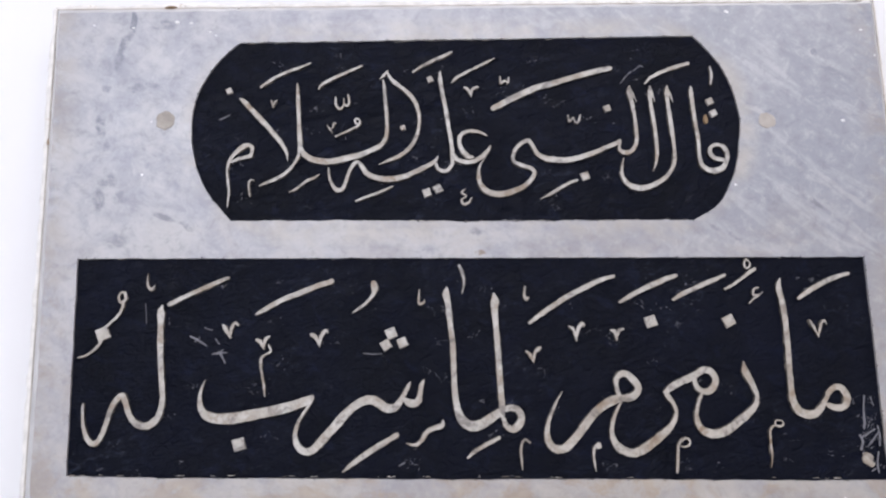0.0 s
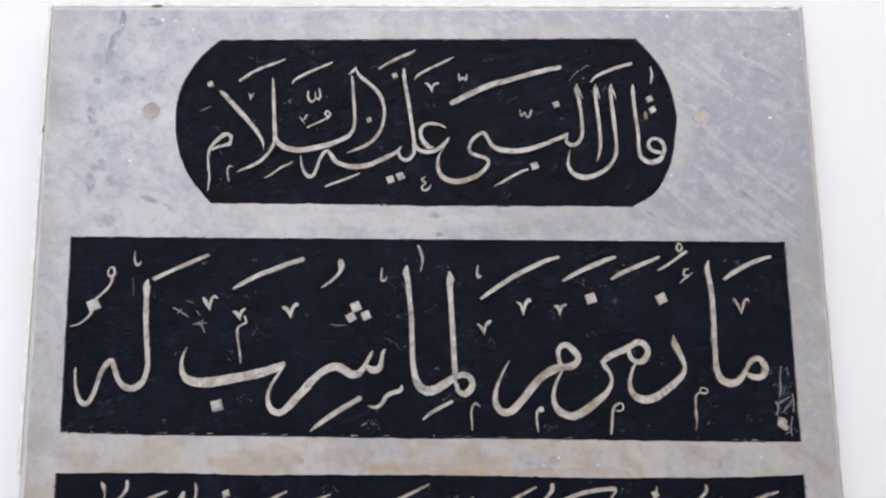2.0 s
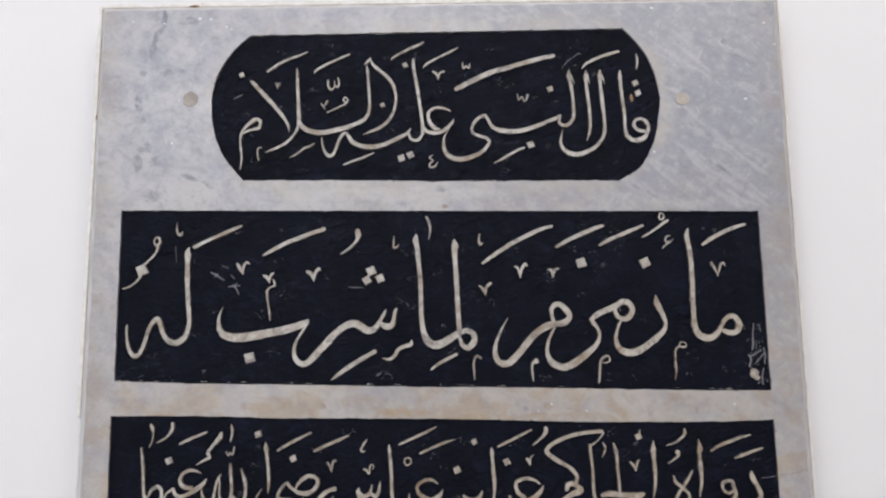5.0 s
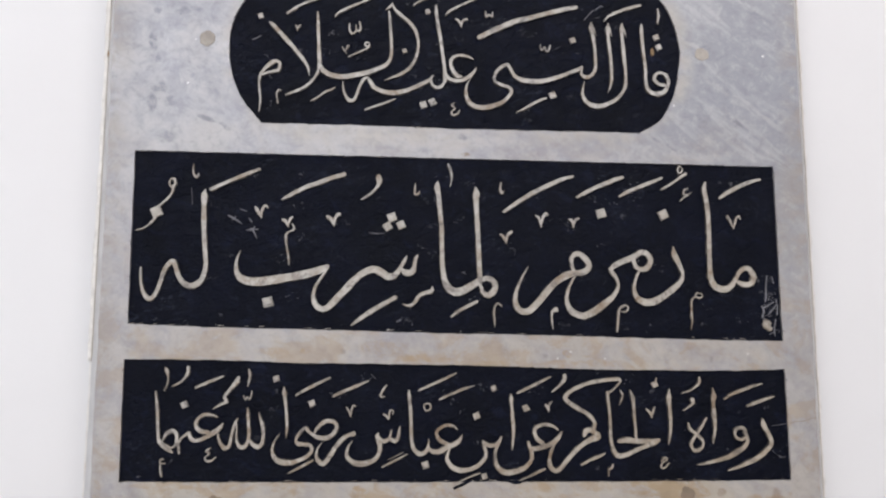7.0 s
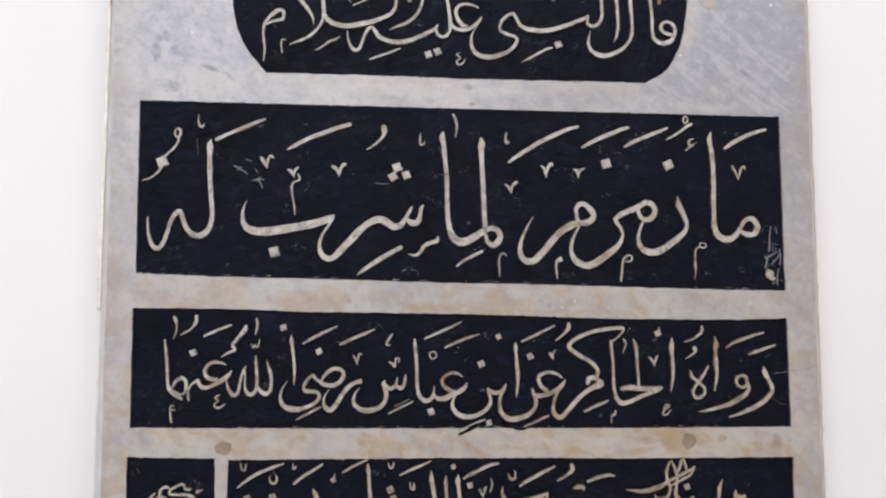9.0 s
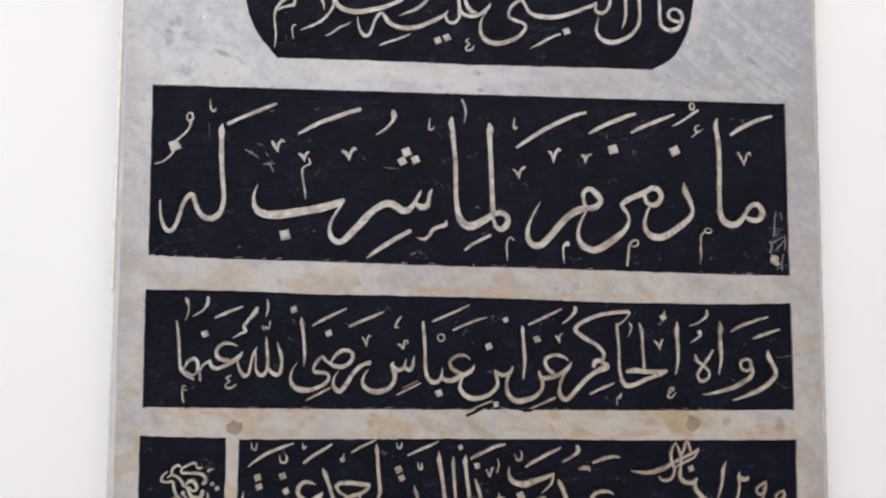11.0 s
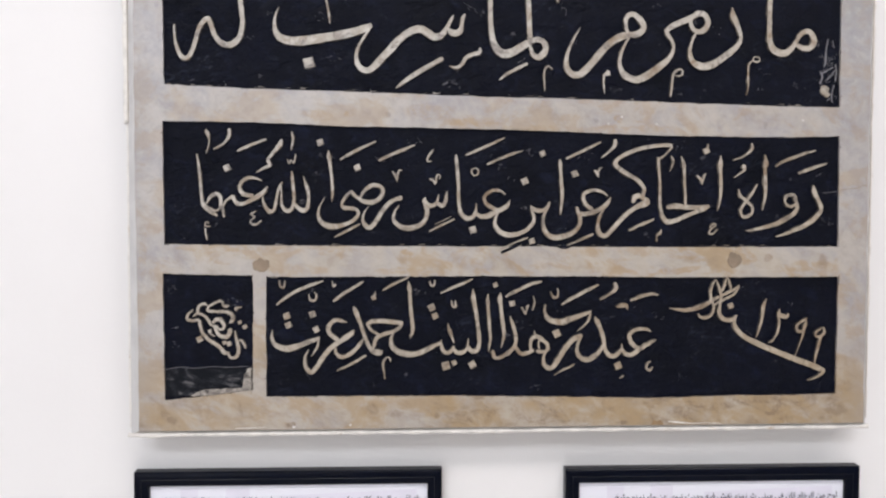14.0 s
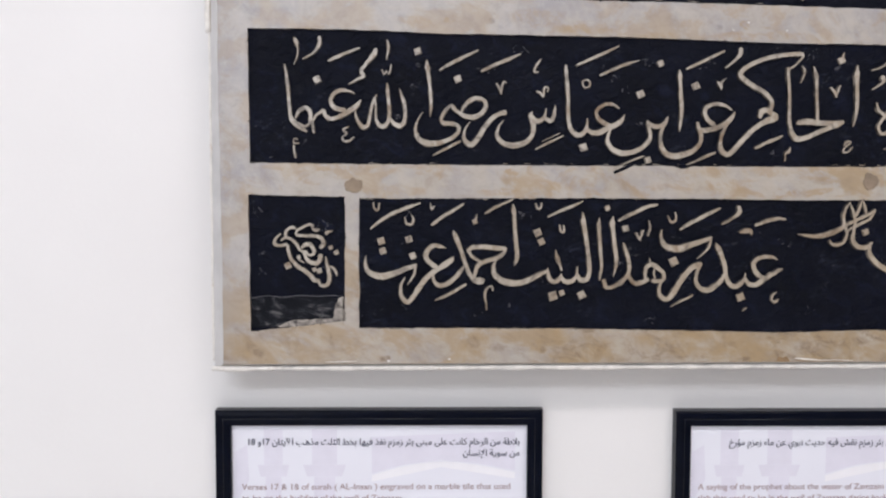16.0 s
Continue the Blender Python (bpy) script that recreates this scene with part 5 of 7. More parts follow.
stroke(p3, "letter", (44.6, 242.4, 2.5), (39.7, 233.7, 3.7), (38.5, 224.5, 4.3), (40.4, 216.4, 5.6), (46.1, 210.3, 6.2), (53.6, 208.4, 6.9), (62.9, 210.3, 6.2), (71.6, 214.1, 5.6), (77.8, 220.3, 5), (79.6, 228.9, 5), (77, 237, 4.4), (75.7, 241.9, 3.1))
stroke(p3, "letter", (77.7, 235.1, 4.4), (84.5, 234.5, 5.6), (93.9, 236.4, 5.6), (103.2, 240.8, 5.6), (109.4, 246.4, 5), (113.1, 252.6, 1.9))
stroke(p3, "letter", (109.4, 254.4, 1.9), (103.7, 258.7, 3.7), (96.2, 260.5, 4.4), (88, 259.3, 4.4), (83.1, 255.5, 4.4), (83.1, 250, 4.4), (86.3, 244.4, 5), (92.6, 239.5, 5.6))
stroke(p3, "letter", (110.7, 245.8, 2.5), (105.1, 239.6, 3.1), (100.8, 230.9, 3.7), (99, 221.6, 4.4), (101, 213.5, 5.6), (106, 210.4, 5.6), (111.7, 213.6, 5.6), (119.1, 222.3, 5.6), (127.2, 231, 5.6), (135.9, 238.5, 5.6), (144, 243.4, 6.3), (151.5, 246, 7.5), (155.2, 247.2, 5.6))
stroke(p3, "letter", (138.3, 247.8, 4.4), (140.1, 253.3, 6.3), (145.7, 254.6, 5.6), (150.2, 251.5, 5.6), (154.6, 249.1, 5.6))
stroke(p3, "letter", (148.2, 254.6, 4.4), (150.1, 260.2, 5), (148.1, 266.4, 5), (140.5, 273.2, 5), (129.8, 279.3, 5.6), (121.6, 284.8, 5.6), (117.7, 290.3, 5.6), (122.1, 295.9, 5), (132, 301.5, 5), (146.4, 306.6, 5), (165.2, 309.8, 5), (178.4, 310.5, 4.4))
stroke(p3, "letter", (179.6, 311.1, 3.1), (179.7, 307.4, 3.1), (176, 302.5, 2.2), (170.4, 297.5, 1.9), (165.4, 294.3, 2.5))
stroke(p3, "letter", (165.3, 296.2, 3.8), (166.1, 286.9, 3.8), (167.6, 268.4, 3.8), (167.8, 249.8, 4.1), (169.2, 237.4, 4.4), (172.5, 229.3, 5.7), (177.6, 226.2, 6.3), (188.3, 228.7, 5.7), (197.7, 233.1, 5), (207.1, 236.9, 5), (217.2, 240.7, 5.7), (222.2, 243.2, 3.8))
stroke(p3, "letter", (176.7, 242.4, 5.7), (186.2, 243.6, 6.9), (196.3, 242.4, 6.3), (210.2, 241.9, 5.7), (222.2, 243.2, 5.1))
stroke(p3, "letter", (191.1, 298.2, 1.3), (193.8, 289.6, 5), (194.5, 284, 3.8), (195.3, 265.4, 3.8), (196.1, 253, 3.8), (196.3, 244.9, 3.8))
stroke(p3, "letter", (235.3, 299.8, 1.3), (234.8, 289.9, 6.9), (234.9, 285.5, 5), (235.8, 265.6, 4.7), (235.4, 253.2, 3.8), (233.6, 243.2, 2.5), (232.4, 238.9, 1.3))
stroke(p3, "letter", (284.8, 300.8, 1.3), (286.3, 290.8, 6.3), (285.1, 285.9, 4.7), (286, 265.9, 4.8), (285.6, 253.4, 3.8), (283.9, 244.1, 2.5), (283.3, 239.7, 1.3))
stroke(p3, "letter", (255.6, 262, 2.5), (258.2, 255.2, 3.8), (264.7, 249.6, 4.4), (271.1, 243.4, 3.8), (271.2, 236.5, 3.8), (266.2, 232.1, 3.8), (260.5, 232.7, 3.8), (258.5, 238.3, 3.8), (260.9, 244.6, 3.8), (266.5, 251.5, 3.8), (271.5, 259, 3.8), (276.5, 267.7, 2.5))
stroke(p3, "letter", (320.8, 249.2, 3.8), (319.4, 254.9, 4.5), (314.9, 256.7, 4.5), (309.9, 254.8, 4.5), (308, 249.8, 3.8), (310.7, 245.4, 3.8), (315.8, 243.6, 3.8), (320.2, 246.1, 3.8))
stroke(p3, "letter", (320.2, 251.1, 4.5), (322.2, 242.4, 5.1), (318.5, 236.1, 5.7), (310.3, 230.4, 6.4), (297.6, 224.1, 5.7), (283.6, 220.3, 4.5), (274.1, 217.8, 3.8), (264.6, 216.5, 1.3))
stroke(p3, "letter", (340.4, 266.8, 1.9), (341.1, 260.6, 6.4), (345.1, 252.5, 5.1), (348.5, 245, 5.1), (348, 237.5, 5.8), (339.8, 228.6, 6.4), (329, 221.7, 5.8), (318.8, 217.3, 5.1), (309.3, 213.5, 3.8), (299.1, 210.3, 1.9))
stroke(p3, "vowel_mark", (298.4, 288.4, 2.5), (306, 293.5, 3.8), (317.4, 297.9, 4.4), (330.1, 302.4, 3.8), (341.5, 305.6, 2.5))
stroke(p3, "vowel_mark", (324.1, 280.5, 2.5), (334.9, 284.9, 4.5), (346.3, 288.8, 3.8), (354.6, 291.3, 2.5))
stroke(p3, "vowel_mark", (270, 312.5, 3.2), (270.1, 306.9, 4.4), (264.5, 301.3, 3.2), (258.2, 297.5, 2.5), (250, 294.9, 1.9))
stroke(p3, "vowel_mark", (260.9, 288.2, 5.7), (262.2, 284.5, 4.4), (257.8, 280.1, 2.5), (250.9, 275.7, 1.9))
dot(p3, 219.4, 304.6, 6.6)
stroke(p3, "vowel_mark", (221.2, 312.1, 1.3), (220, 307.1, 3.8))
stroke(p3, "vowel_mark", (209.1, 277.3, 2.5), (212.9, 273, 3.8), (214.9, 268, 2.5))
stroke(p3, "vowel_mark", (214.9, 269.3, 2.5), (216.1, 274.8, 3.1), (218.5, 279.2, 2.5))
stroke(p3, "vowel_mark", (223.8, 220.1, 1.9), (227.6, 223.9, 2.5), (230.8, 222.6, 2.5), (225.1, 218.3, 2.5), (223.3, 213.9, 3.2), (227.7, 213.3, 2.5), (232.7, 218.3, 1.9))
dot(p3, 37.9, 300.2, 5.9)
dot(p3, 18.3, 270, 7.1)
dot(p3, 73.5, 278.3, 7.1)
dot(p3, 26.8, 204.7, 6.2)
dot(p3, -38.3, 216.8, 7.1)
stroke(p3, "vowel_mark", (64, 294.9, 2.5), (74.6, 299.9, 3.7), (90.1, 307.4, 3.7), (101.3, 313, 2.5))
stroke(p3, "vowel_mark", (-46.1, 297.8, 2.4), (-33.8, 303.3, 3.7), (-18.4, 310.2, 3.7), (-4.3, 317, 1.8))
stroke(p3, "vowel_mark", (-22.6, 288.1, 2.5), (-9.1, 294.3, 3.7), (3.2, 299.3, 3.7), (16.2, 303.1, 1.2))
stroke(p3, "vowel_mark", (117.5, 315, 5), (116.9, 310, 5.6), (112.6, 304.5, 3.7), (107.6, 300.1, 3.1), (102.7, 296.4, 1.9))
stroke(p3, "vowel_mark", (95.3, 282.1, 3.1), (97.8, 279.1, 5), (99.1, 274.8, 1.9))
stroke(p3, "vowel_mark", (98.5, 280.3, 2.5), (100.9, 284, 1.9), (103.4, 285.9, 1.2))
stroke(p3, "letter", (56.6, 293.6, 1.9), (57.3, 287.4, 5.6), (57.3, 282.5, 3.7), (58.7, 264.7, 5), (59.4, 252.3, 4.3), (58.3, 240, 3.1), (57.7, 233.2, 1.2))
stroke(p3, "vowel_mark", (179.8, 298.2, 1.9), (182.4, 293.8, 3.1), (181.2, 288.3, 2.5), (178.7, 282.1, 1.3))
stroke(p3, "vowel_mark", (134.2, 216.7, 3.1), (144.2, 221.7, 3.8), (154.9, 226.1, 3.8), (161.1, 229.2, 2.5))
stroke(p3, "vowel_mark", (64.9, 199.8, 1.9), (75.4, 204.2, 3.1), (86.6, 209.2, 3.7), (94.1, 212.3, 2.5))
stroke(p3, "vowel_mark", (-9.1, 194.7, 1.2), (0.8, 199.7, 1.9), (13.1, 205.3, 2.5), (22.4, 208.4, 1.9))
stroke(p3, "vowel_mark", (169.5, 217.5, 2.5), (168.3, 213.7, 4.4), (165.1, 211.8, 2.5), (164.6, 204.4, 1.9))
stroke(p3, "vowel_mark", (-39.8, 281.9, 2.5), (-36.2, 283.7, 2.5), (-33.1, 281.9, 2.5), (-33, 277.6, 2.5), (-37.4, 275.8, 2.5), (-39.8, 278.8, 2.5), (-39.8, 282.5, 2.5))
# the small panel with a monogram
stroke(p5, "letter", (-340.2, 129.6, 2.4), (-345, 124.8, 3), (-346.2, 119.9, 3.6), (-340.9, 118, 3.6), (-334.2, 119.2, 3.6))
stroke(p5, "letter", (-339.6, 122.9, 1.8), (-336, 125.4, 3), (-330, 124.7, 3.6), (-324, 119.2, 4.2), (-321.7, 114.3, 3.6), (-318.1, 111.9, 3))
stroke(p5, "letter", (-334.8, 125.3, 3), (-334.8, 131.4, 3.6), (-331.7, 135.1, 3.6), (-327.5, 136.3, 3.6), (-324.5, 134.5, 1.8))
stroke(p5, "letter", (-324.6, 129, 3), (-323.3, 133.3, 3), (-317.9, 136.3, 3), (-313.1, 138.7, 3.6), (-308.9, 138.7, 3.6), (-307.7, 134.5, 3.6), (-304.1, 133.8, 4.8), (-301.7, 134.5, 2.4))
stroke(p5, "letter", (-324, 128.4, 3.6), (-315, 127.8, 3.6), (-305.9, 127.7, 4.2), (-299.3, 125.3, 4.8), (-297.5, 119.8, 4.8), (-300.6, 116.1, 3.6))
stroke(p5, "letter", (-333.1, 118, 3.6), (-331.9, 110.7, 4.2), (-328.9, 103.4, 4.2), (-323, 97.2, 4.8), (-315.2, 92.3, 4.9), (-309.8, 87.4, 4.9), (-306.2, 83.1, 5.5), (-301.9, 83.7, 2.4))
stroke(p5, "letter", (-319.2, 116.2, 3.6), (-315, 119.2, 4.8), (-310.2, 118.6, 4.8), (-307.2, 113.7, 4.2), (-307.8, 109.4, 3.6), (-312.1, 108.8, 3), (-315, 112.5, 2.4))
stroke(p5, "letter", (-316.9, 112.5, 3.6), (-315.1, 106.4, 4.2), (-311.5, 102.1, 4.9), (-304.9, 100.2, 4.9), (-301.2, 103.9, 5.5), (-300.6, 108.2, 5.5))
stroke(p5, "letter", (-302.6, 81.8, 3.6), (-300.2, 78.2, 3.6), (-295.3, 78.1, 4.3), (-292.3, 81.8, 4.3), (-291.7, 88.5, 4.3), (-293.4, 95.9, 3.6), (-294.6, 101.4, 3), (-295.2, 106.9, 1.8))
stroke(p5, "vowel_mark", (-292.2, 97.1, 2.4), (-288, 95.9, 3), (-285, 91, 3), (-284.4, 87.9, 1.8))
stroke(p5, "vowel_mark", (-294.5, 130.2, 4.8), (-292.7, 132, 3.6), (-289, 132.6, 2.4))
dot(p5, -290.3, 116.1, 3.9)
dot(p5, -284.9, 111.2, 4.6)
dot(p5, -333.2, 97.9, 6.1)
dot(p5, -301.9, 92.9, 4.9)
dot(p5, -306.7, 94.1, 4.2)
dot(p5, -322.3, 106.4, 3.6)
stroke(p5, "vowel_mark", (-321.7, 103.9, 2.4), (-316.9, 100.9, 1.8))
# the dated panel
stroke(p4, "letter", (-255.3, 108, 1.2), (-255.9, 100.1, 3.7), (-252.9, 92.7, 5.5), (-245.7, 88.4, 6.7), (-237.2, 87.7, 7.3), (-226.2, 90.8, 6.7), (-215.3, 95, 5.5), (-207.9, 97.5, 4.9), (-204.9, 99.3, 3.1))
stroke(p4, "letter", (-205.5, 98.1, 3.1), (-206.7, 90.1, 3.1), (-209.8, 84.5, 2.5), (-213.5, 79, 1.2))
stroke(p4, "letter", (-216.5, 85.8, 1.8), (-220.2, 78.4, 3.1), (-220.2, 69.2, 4.3), (-216.5, 63, 5.5), (-212.9, 61.7, 5.5), (-208.6, 66, 5.5), (-202.5, 75.3, 6.1), (-195.8, 84.5, 6.1), (-188.4, 91.2, 6.1), (-181.7, 95.5, 5.5), (-175.6, 99.8, 6.8), (-169.5, 104.1, 5.5), (-167.7, 107.2, 1.8))
stroke(p4, "letter", (-175.6, 115.8, 1.8), (-181.1, 117.7, 4.3), (-187.2, 118.3, 4.9), (-192.1, 115.3, 5.5), (-195.1, 109.7, 5.5), (-193.9, 104.2, 5.5), (-188.4, 99.2, 5.5), (-183.6, 96.2, 4.3))
stroke(p4, "letter", (-187.8, 90.6, 2.5), (-187.2, 83.8, 3.7), (-183.6, 78.9, 4.9), (-178.7, 78.2, 5.5), (-172.6, 80.7, 5.5), (-165.8, 86.2, 4.9), (-160.3, 93, 4.3), (-157.3, 97.9, 2.5))
stroke(p4, "letter", (-167.7, 133.1, 1.8), (-165.8, 128.1, 5.5), (-161.6, 117.7, 4.9), (-157.3, 105.3, 4.9), (-153.6, 94.8, 4.9), (-149.9, 88, 5.5), (-145, 83.7, 6.8), (-139.5, 83, 7.4), (-137, 84.3, 3.7))
stroke(p4, "letter", (-153, 113.9, 4.9), (-146.9, 117, 5.5), (-134.6, 117, 5.5), (-122.3, 115.7, 5.6), (-115.6, 115.7, 4.3))
stroke(p4, "letter", (-152.4, 113.9, 4.3), (-149.9, 108.4, 3.7), (-144.4, 104.7, 3.7), (-140.1, 102.2, 3.1))
stroke(p4, "letter", (-115.6, 115.1, 3.7), (-118, 110.1, 4.3), (-124.8, 105.8, 4.9), (-133.4, 103.4, 4.9), (-140.7, 100.3, 4.9), (-144.4, 96, 4.9), (-145.6, 90.5, 4.3), (-146.8, 86.8, 3.1))
stroke(p4, "letter", (-124.2, 105.2, 1.9), (-127.2, 97.8, 3.7), (-126, 89.8, 5.6), (-120.4, 84.2, 6.8), (-111.2, 81.1, 7.4), (-100.7, 81, 6.8), (-90.3, 84.7, 6.2), (-81, 89.6, 5.6), (-73.6, 93.3, 3.7), (-72.4, 95.8, 1.2))
stroke(p4, "letter", (-73, 93.3, 3.1), (-71.1, 86.5, 5), (-66.8, 82.1, 5.6), (-61.8, 84, 5), (-58.8, 89.5, 2.5))
stroke(p4, "letter", (-60, 88.3, 3.1), (-56.3, 83.3, 5.6), (-50.7, 82.1, 5.6), (-45.1, 85.8, 4.4), (-43.3, 91.3, 3.1), (-42.7, 97.5, 1.2))
stroke(p4, "letter", (-43.3, 88.9, 3.7), (-38.9, 83.9, 5.6), (-33.3, 85.1, 5.6), (-30.9, 91.3, 5), (-30.9, 98.8, 5), (-32.9, 116.1, 5), (-35.4, 131.6, 5), (-37.3, 142.2, 5.6), (-37.4, 147.1, 3.7), (-38, 152.1, 1.2))
stroke(p4, "letter", (-65, 114.3, 1.2), (-63.8, 108.2, 4.3), (-61.3, 101.3, 3.7), (-58.8, 93.9, 2.5))
stroke(p4, "letter", (-108.3, 160.1, 1.2), (-107.7, 153.3, 5.5), (-107, 148.4, 4.3), (-105.8, 131.7, 4.6), (-103.9, 113.2, 4.9), (-103.9, 105.2, 4.3), (-105.7, 100.8, 3.1), (-106.3, 98.4, 1.2))
stroke(p4, "letter", (-21.2, 146.5, 1.2), (-21.8, 138.4, 5), (-21.2, 131.6, 4), (-19.8, 113, 4.4), (-18.5, 97.5, 3.7), (-19.7, 88.1, 2.5), (-20.3, 83.8, 1.2))
stroke(p4, "letter", (-7.6, 148.3, 1.2), (-8.2, 141.5, 6.2), (-7.5, 134.7, 4.4), (-5.6, 119.2, 4.7), (-3.6, 103.6, 4.4), (-4.8, 94.3, 2.5), (-6.6, 87.5, 1.3))
stroke(p4, "letter", (-15.9, 83.8, 4.4), (-14, 77.5, 5), (-9.7, 76.3, 4.4), (-2.9, 79.4, 5), (3.4, 83.7, 5), (8.3, 88.7, 3.1))
stroke(p4, "letter", (3.1, 121.6, 1.9), (5.7, 114.2, 4.4), (8.8, 103.6, 4.7), (9.5, 94.3, 4.7), (6.4, 86.8, 5), (-0.4, 80, 5))
stroke(p4, "letter", (8.9, 90.5, 2.5), (11.4, 84.3, 4.4), (16.5, 80.5, 5), (22.7, 81.8, 5), (28.9, 84.9, 4.4))
stroke(p4, "letter", (25.8, 84.9, 3.8), (25.7, 92.3, 4.4), (27.6, 97.9, 5), (32.6, 99.8, 5.6), (38.8, 96, 5), (43.9, 91.7, 5), (44.5, 85.4, 4.4), (39.6, 82.9, 4.4), (32.7, 83.6, 4.4))
stroke(p4, "letter", (30, 106, 1.3), (30.7, 101.1, 3.1))
stroke(p4, "letter", (35.7, 97.3, 2.5), (34.5, 91.1, 2.5), (35.8, 86.1, 2.5))
stroke(p4, "letter", (43.3, 84.8, 2.5), (40.2, 77.3, 3.8), (40.9, 69.2, 5), (46, 64.8, 5.7), (51, 66.6, 5.7), (57.8, 76.6, 6.3), (64.6, 87.2, 6.3), (71.4, 95.3, 6.3), (77.6, 99, 6.3), (82, 100.3, 5))
stroke(p4, "letter", (41.7, 134.6, 1.9), (41.1, 127.2, 3.8), (44.3, 120.3, 5.6), (51.2, 116.6, 6.9), (60.6, 115.9, 7.5), (71.2, 119.6, 6.9), (82.4, 123.4, 5.7), (90.6, 126.5, 3.8), (92.4, 127.7, 1.9))
stroke(p4, "letter", (91.8, 125.2, 3.1), (89.4, 117.1, 3.1), (84.4, 111.5, 2.5), (78.2, 105.9, 1.3))
stroke(p4, "letter", (81.4, 99, 3.8), (77.7, 89.7, 3.8), (77.8, 80.9, 5), (82.9, 75.3, 5.7), (90.4, 74, 5.7), (97.3, 78.3, 5.7), (102.9, 83.9, 5.1), (106, 89.6, 3.8))
stroke(p4, "letter", (96.9, 121.5, 1.9), (99.4, 116.5, 5.7), (103.3, 107.7, 5), (106.6, 97.1, 5.1), (107.9, 87.7, 5.1), (111.8, 80.1, 5.7), (117.5, 77.6, 5.7), (123.1, 80.7, 5.1), (126.8, 86.4, 3.2), (127.4, 91.4, 1.3))
stroke(p4, "letter", (127.5, 85.7, 3.8), (130.7, 80.7, 5.1), (137.6, 79.4, 5.7), (145.8, 84.4, 5.7), (154.6, 90, 5.1), (160.9, 93.8, 4.4), (165.3, 95.6, 1.9))
stroke(p4, "letter", (159.5, 105.1, 1.9), (154.4, 107.6, 3.8), (145.5, 107.6, 4.4), (138.6, 105.1, 5.1), (135.5, 100.1, 5.1), (137.5, 93.2, 5.7), (142.6, 88.2, 5.7), (147.1, 85.7, 5.1))
stroke(p4, "vowel_mark", (-250.4, 135, 2.4), (-244.3, 140.5, 3.6), (-232.1, 148.5, 4.3), (-217, 155.2, 4.3), (-201.2, 160.7, 2.4))
stroke(p4, "vowel_mark", (-247.9, 161.3, 1.8), (-246.7, 155.2, 3), (-243, 154, 3), (-241.8, 160.7, 1.8))
stroke(p4, "vowel_mark", (-216.4, 146.6, 1.8), (-214.6, 140.5, 3.1), (-209.7, 139.9, 3.1), (-207.9, 145.4, 3.1), (-210.3, 149.1, 1.2))
stroke(p4, "vowel_mark", (-190.8, 160.7, 1.8), (-189.6, 154.6, 3.1), (-187.2, 157.6, 2.4))
dot(p4, -240.1, 122.7, 7)
dot(p4, -238.3, 112.9, 6.7)
dot(p4, -212.2, 124.5, 6.7)
dot(p4, -208.5, 107.9, 6.4)
stroke(p4, "vowel_mark", (-189, 139.2, 3.7), (-178.6, 147.2, 4.3), (-165.2, 155.2, 3.7), (-157.9, 160.1, 2.4))
stroke(p4, "vowel_mark", (-135.9, 150.9, 2.5), (-126.7, 156.4, 3.7), (-116.3, 161.3, 3.1), (-108.3, 165, 1.8))
dot(p4, -146.3, 142.3, 4.9)
stroke(p4, "vowel_mark", (-144.4, 149.6, 1.2), (-145.7, 144.1, 3.7))
stroke(p4, "vowel_mark", (-72.6, 147.7, 2.5), (-60.9, 153.3, 3.7), (-47.3, 158.9, 3.7), (-38.1, 163.2, 1.9))
stroke(p4, "vowel_mark", (-85.5, 160.7, 1.9), (-83.7, 155.8, 3.1), (-80.6, 156.4, 3.1), (-79.4, 161.3, 1.9))
dot(p4, -83, 131.7, 7.4)
dot(p4, -79.3, 122.4, 6.5)
stroke(p4, "vowel_mark", (-61.4, 139.7, 1.9), (-60.2, 133.5, 3.1), (-57.1, 132.9, 3.7), (-57.1, 139.1, 1.9))
dot(p4, -13.2, 156.4, 5)
stroke(p4, "vowel_mark", (-185.4, 63.5, 1.8), (-174.4, 68.3, 3.7), (-162.2, 75.1, 3.7), (-154.8, 79.4, 2.5))
stroke(p4, "vowel_mark", (-127.8, 73.1, 1.9), (-128.4, 76.8, 2.5), (-131.5, 77.4, 2.5), (-135.2, 73.1, 3.1), (-135.8, 66.9, 3.1), (-134.5, 60.7, 2.5), (-133.9, 53.9, 1.9))
dot(p4, -67.1, 67.8, 8.6)
dot(p4, -58.1, 70.9, 5.3)
dot(p4, -38.2, 68.9, 7.5)
stroke(p4, "vowel_mark", (-1.4, 144, 3.1), (10.4, 150.2, 4.4), (25.9, 157.6, 4.4), (37.1, 160.1, 2.5))
dot(p4, 5.5, 135.9, 6.2)
stroke(p4, "vowel_mark", (16.1, 131.6, 2.5), (18.6, 126.6, 3.7), (20.5, 124.1, 1.9))
stroke(p4, "vowel_mark", (20.5, 126.6, 2.5), (22.3, 132.2, 3.1), (23.6, 134, 1.9))
stroke(p4, "vowel_mark", (28.5, 144, 1.9), (29.8, 137.1, 3.1), (28, 129.1, 1.9))
stroke(p4, "vowel_mark", (47.8, 148.9, 2.5), (50.3, 143.3, 3.8), (54.7, 143.3, 3.8), (55.9, 148.9, 2.5), (54.6, 152.6, 1.3))
stroke(p4, "vowel_mark", (60.4, 135.2, 3.1), (72.9, 142.7, 4.4), (88.4, 150.8, 4.4), (99.7, 156.4, 3.1))
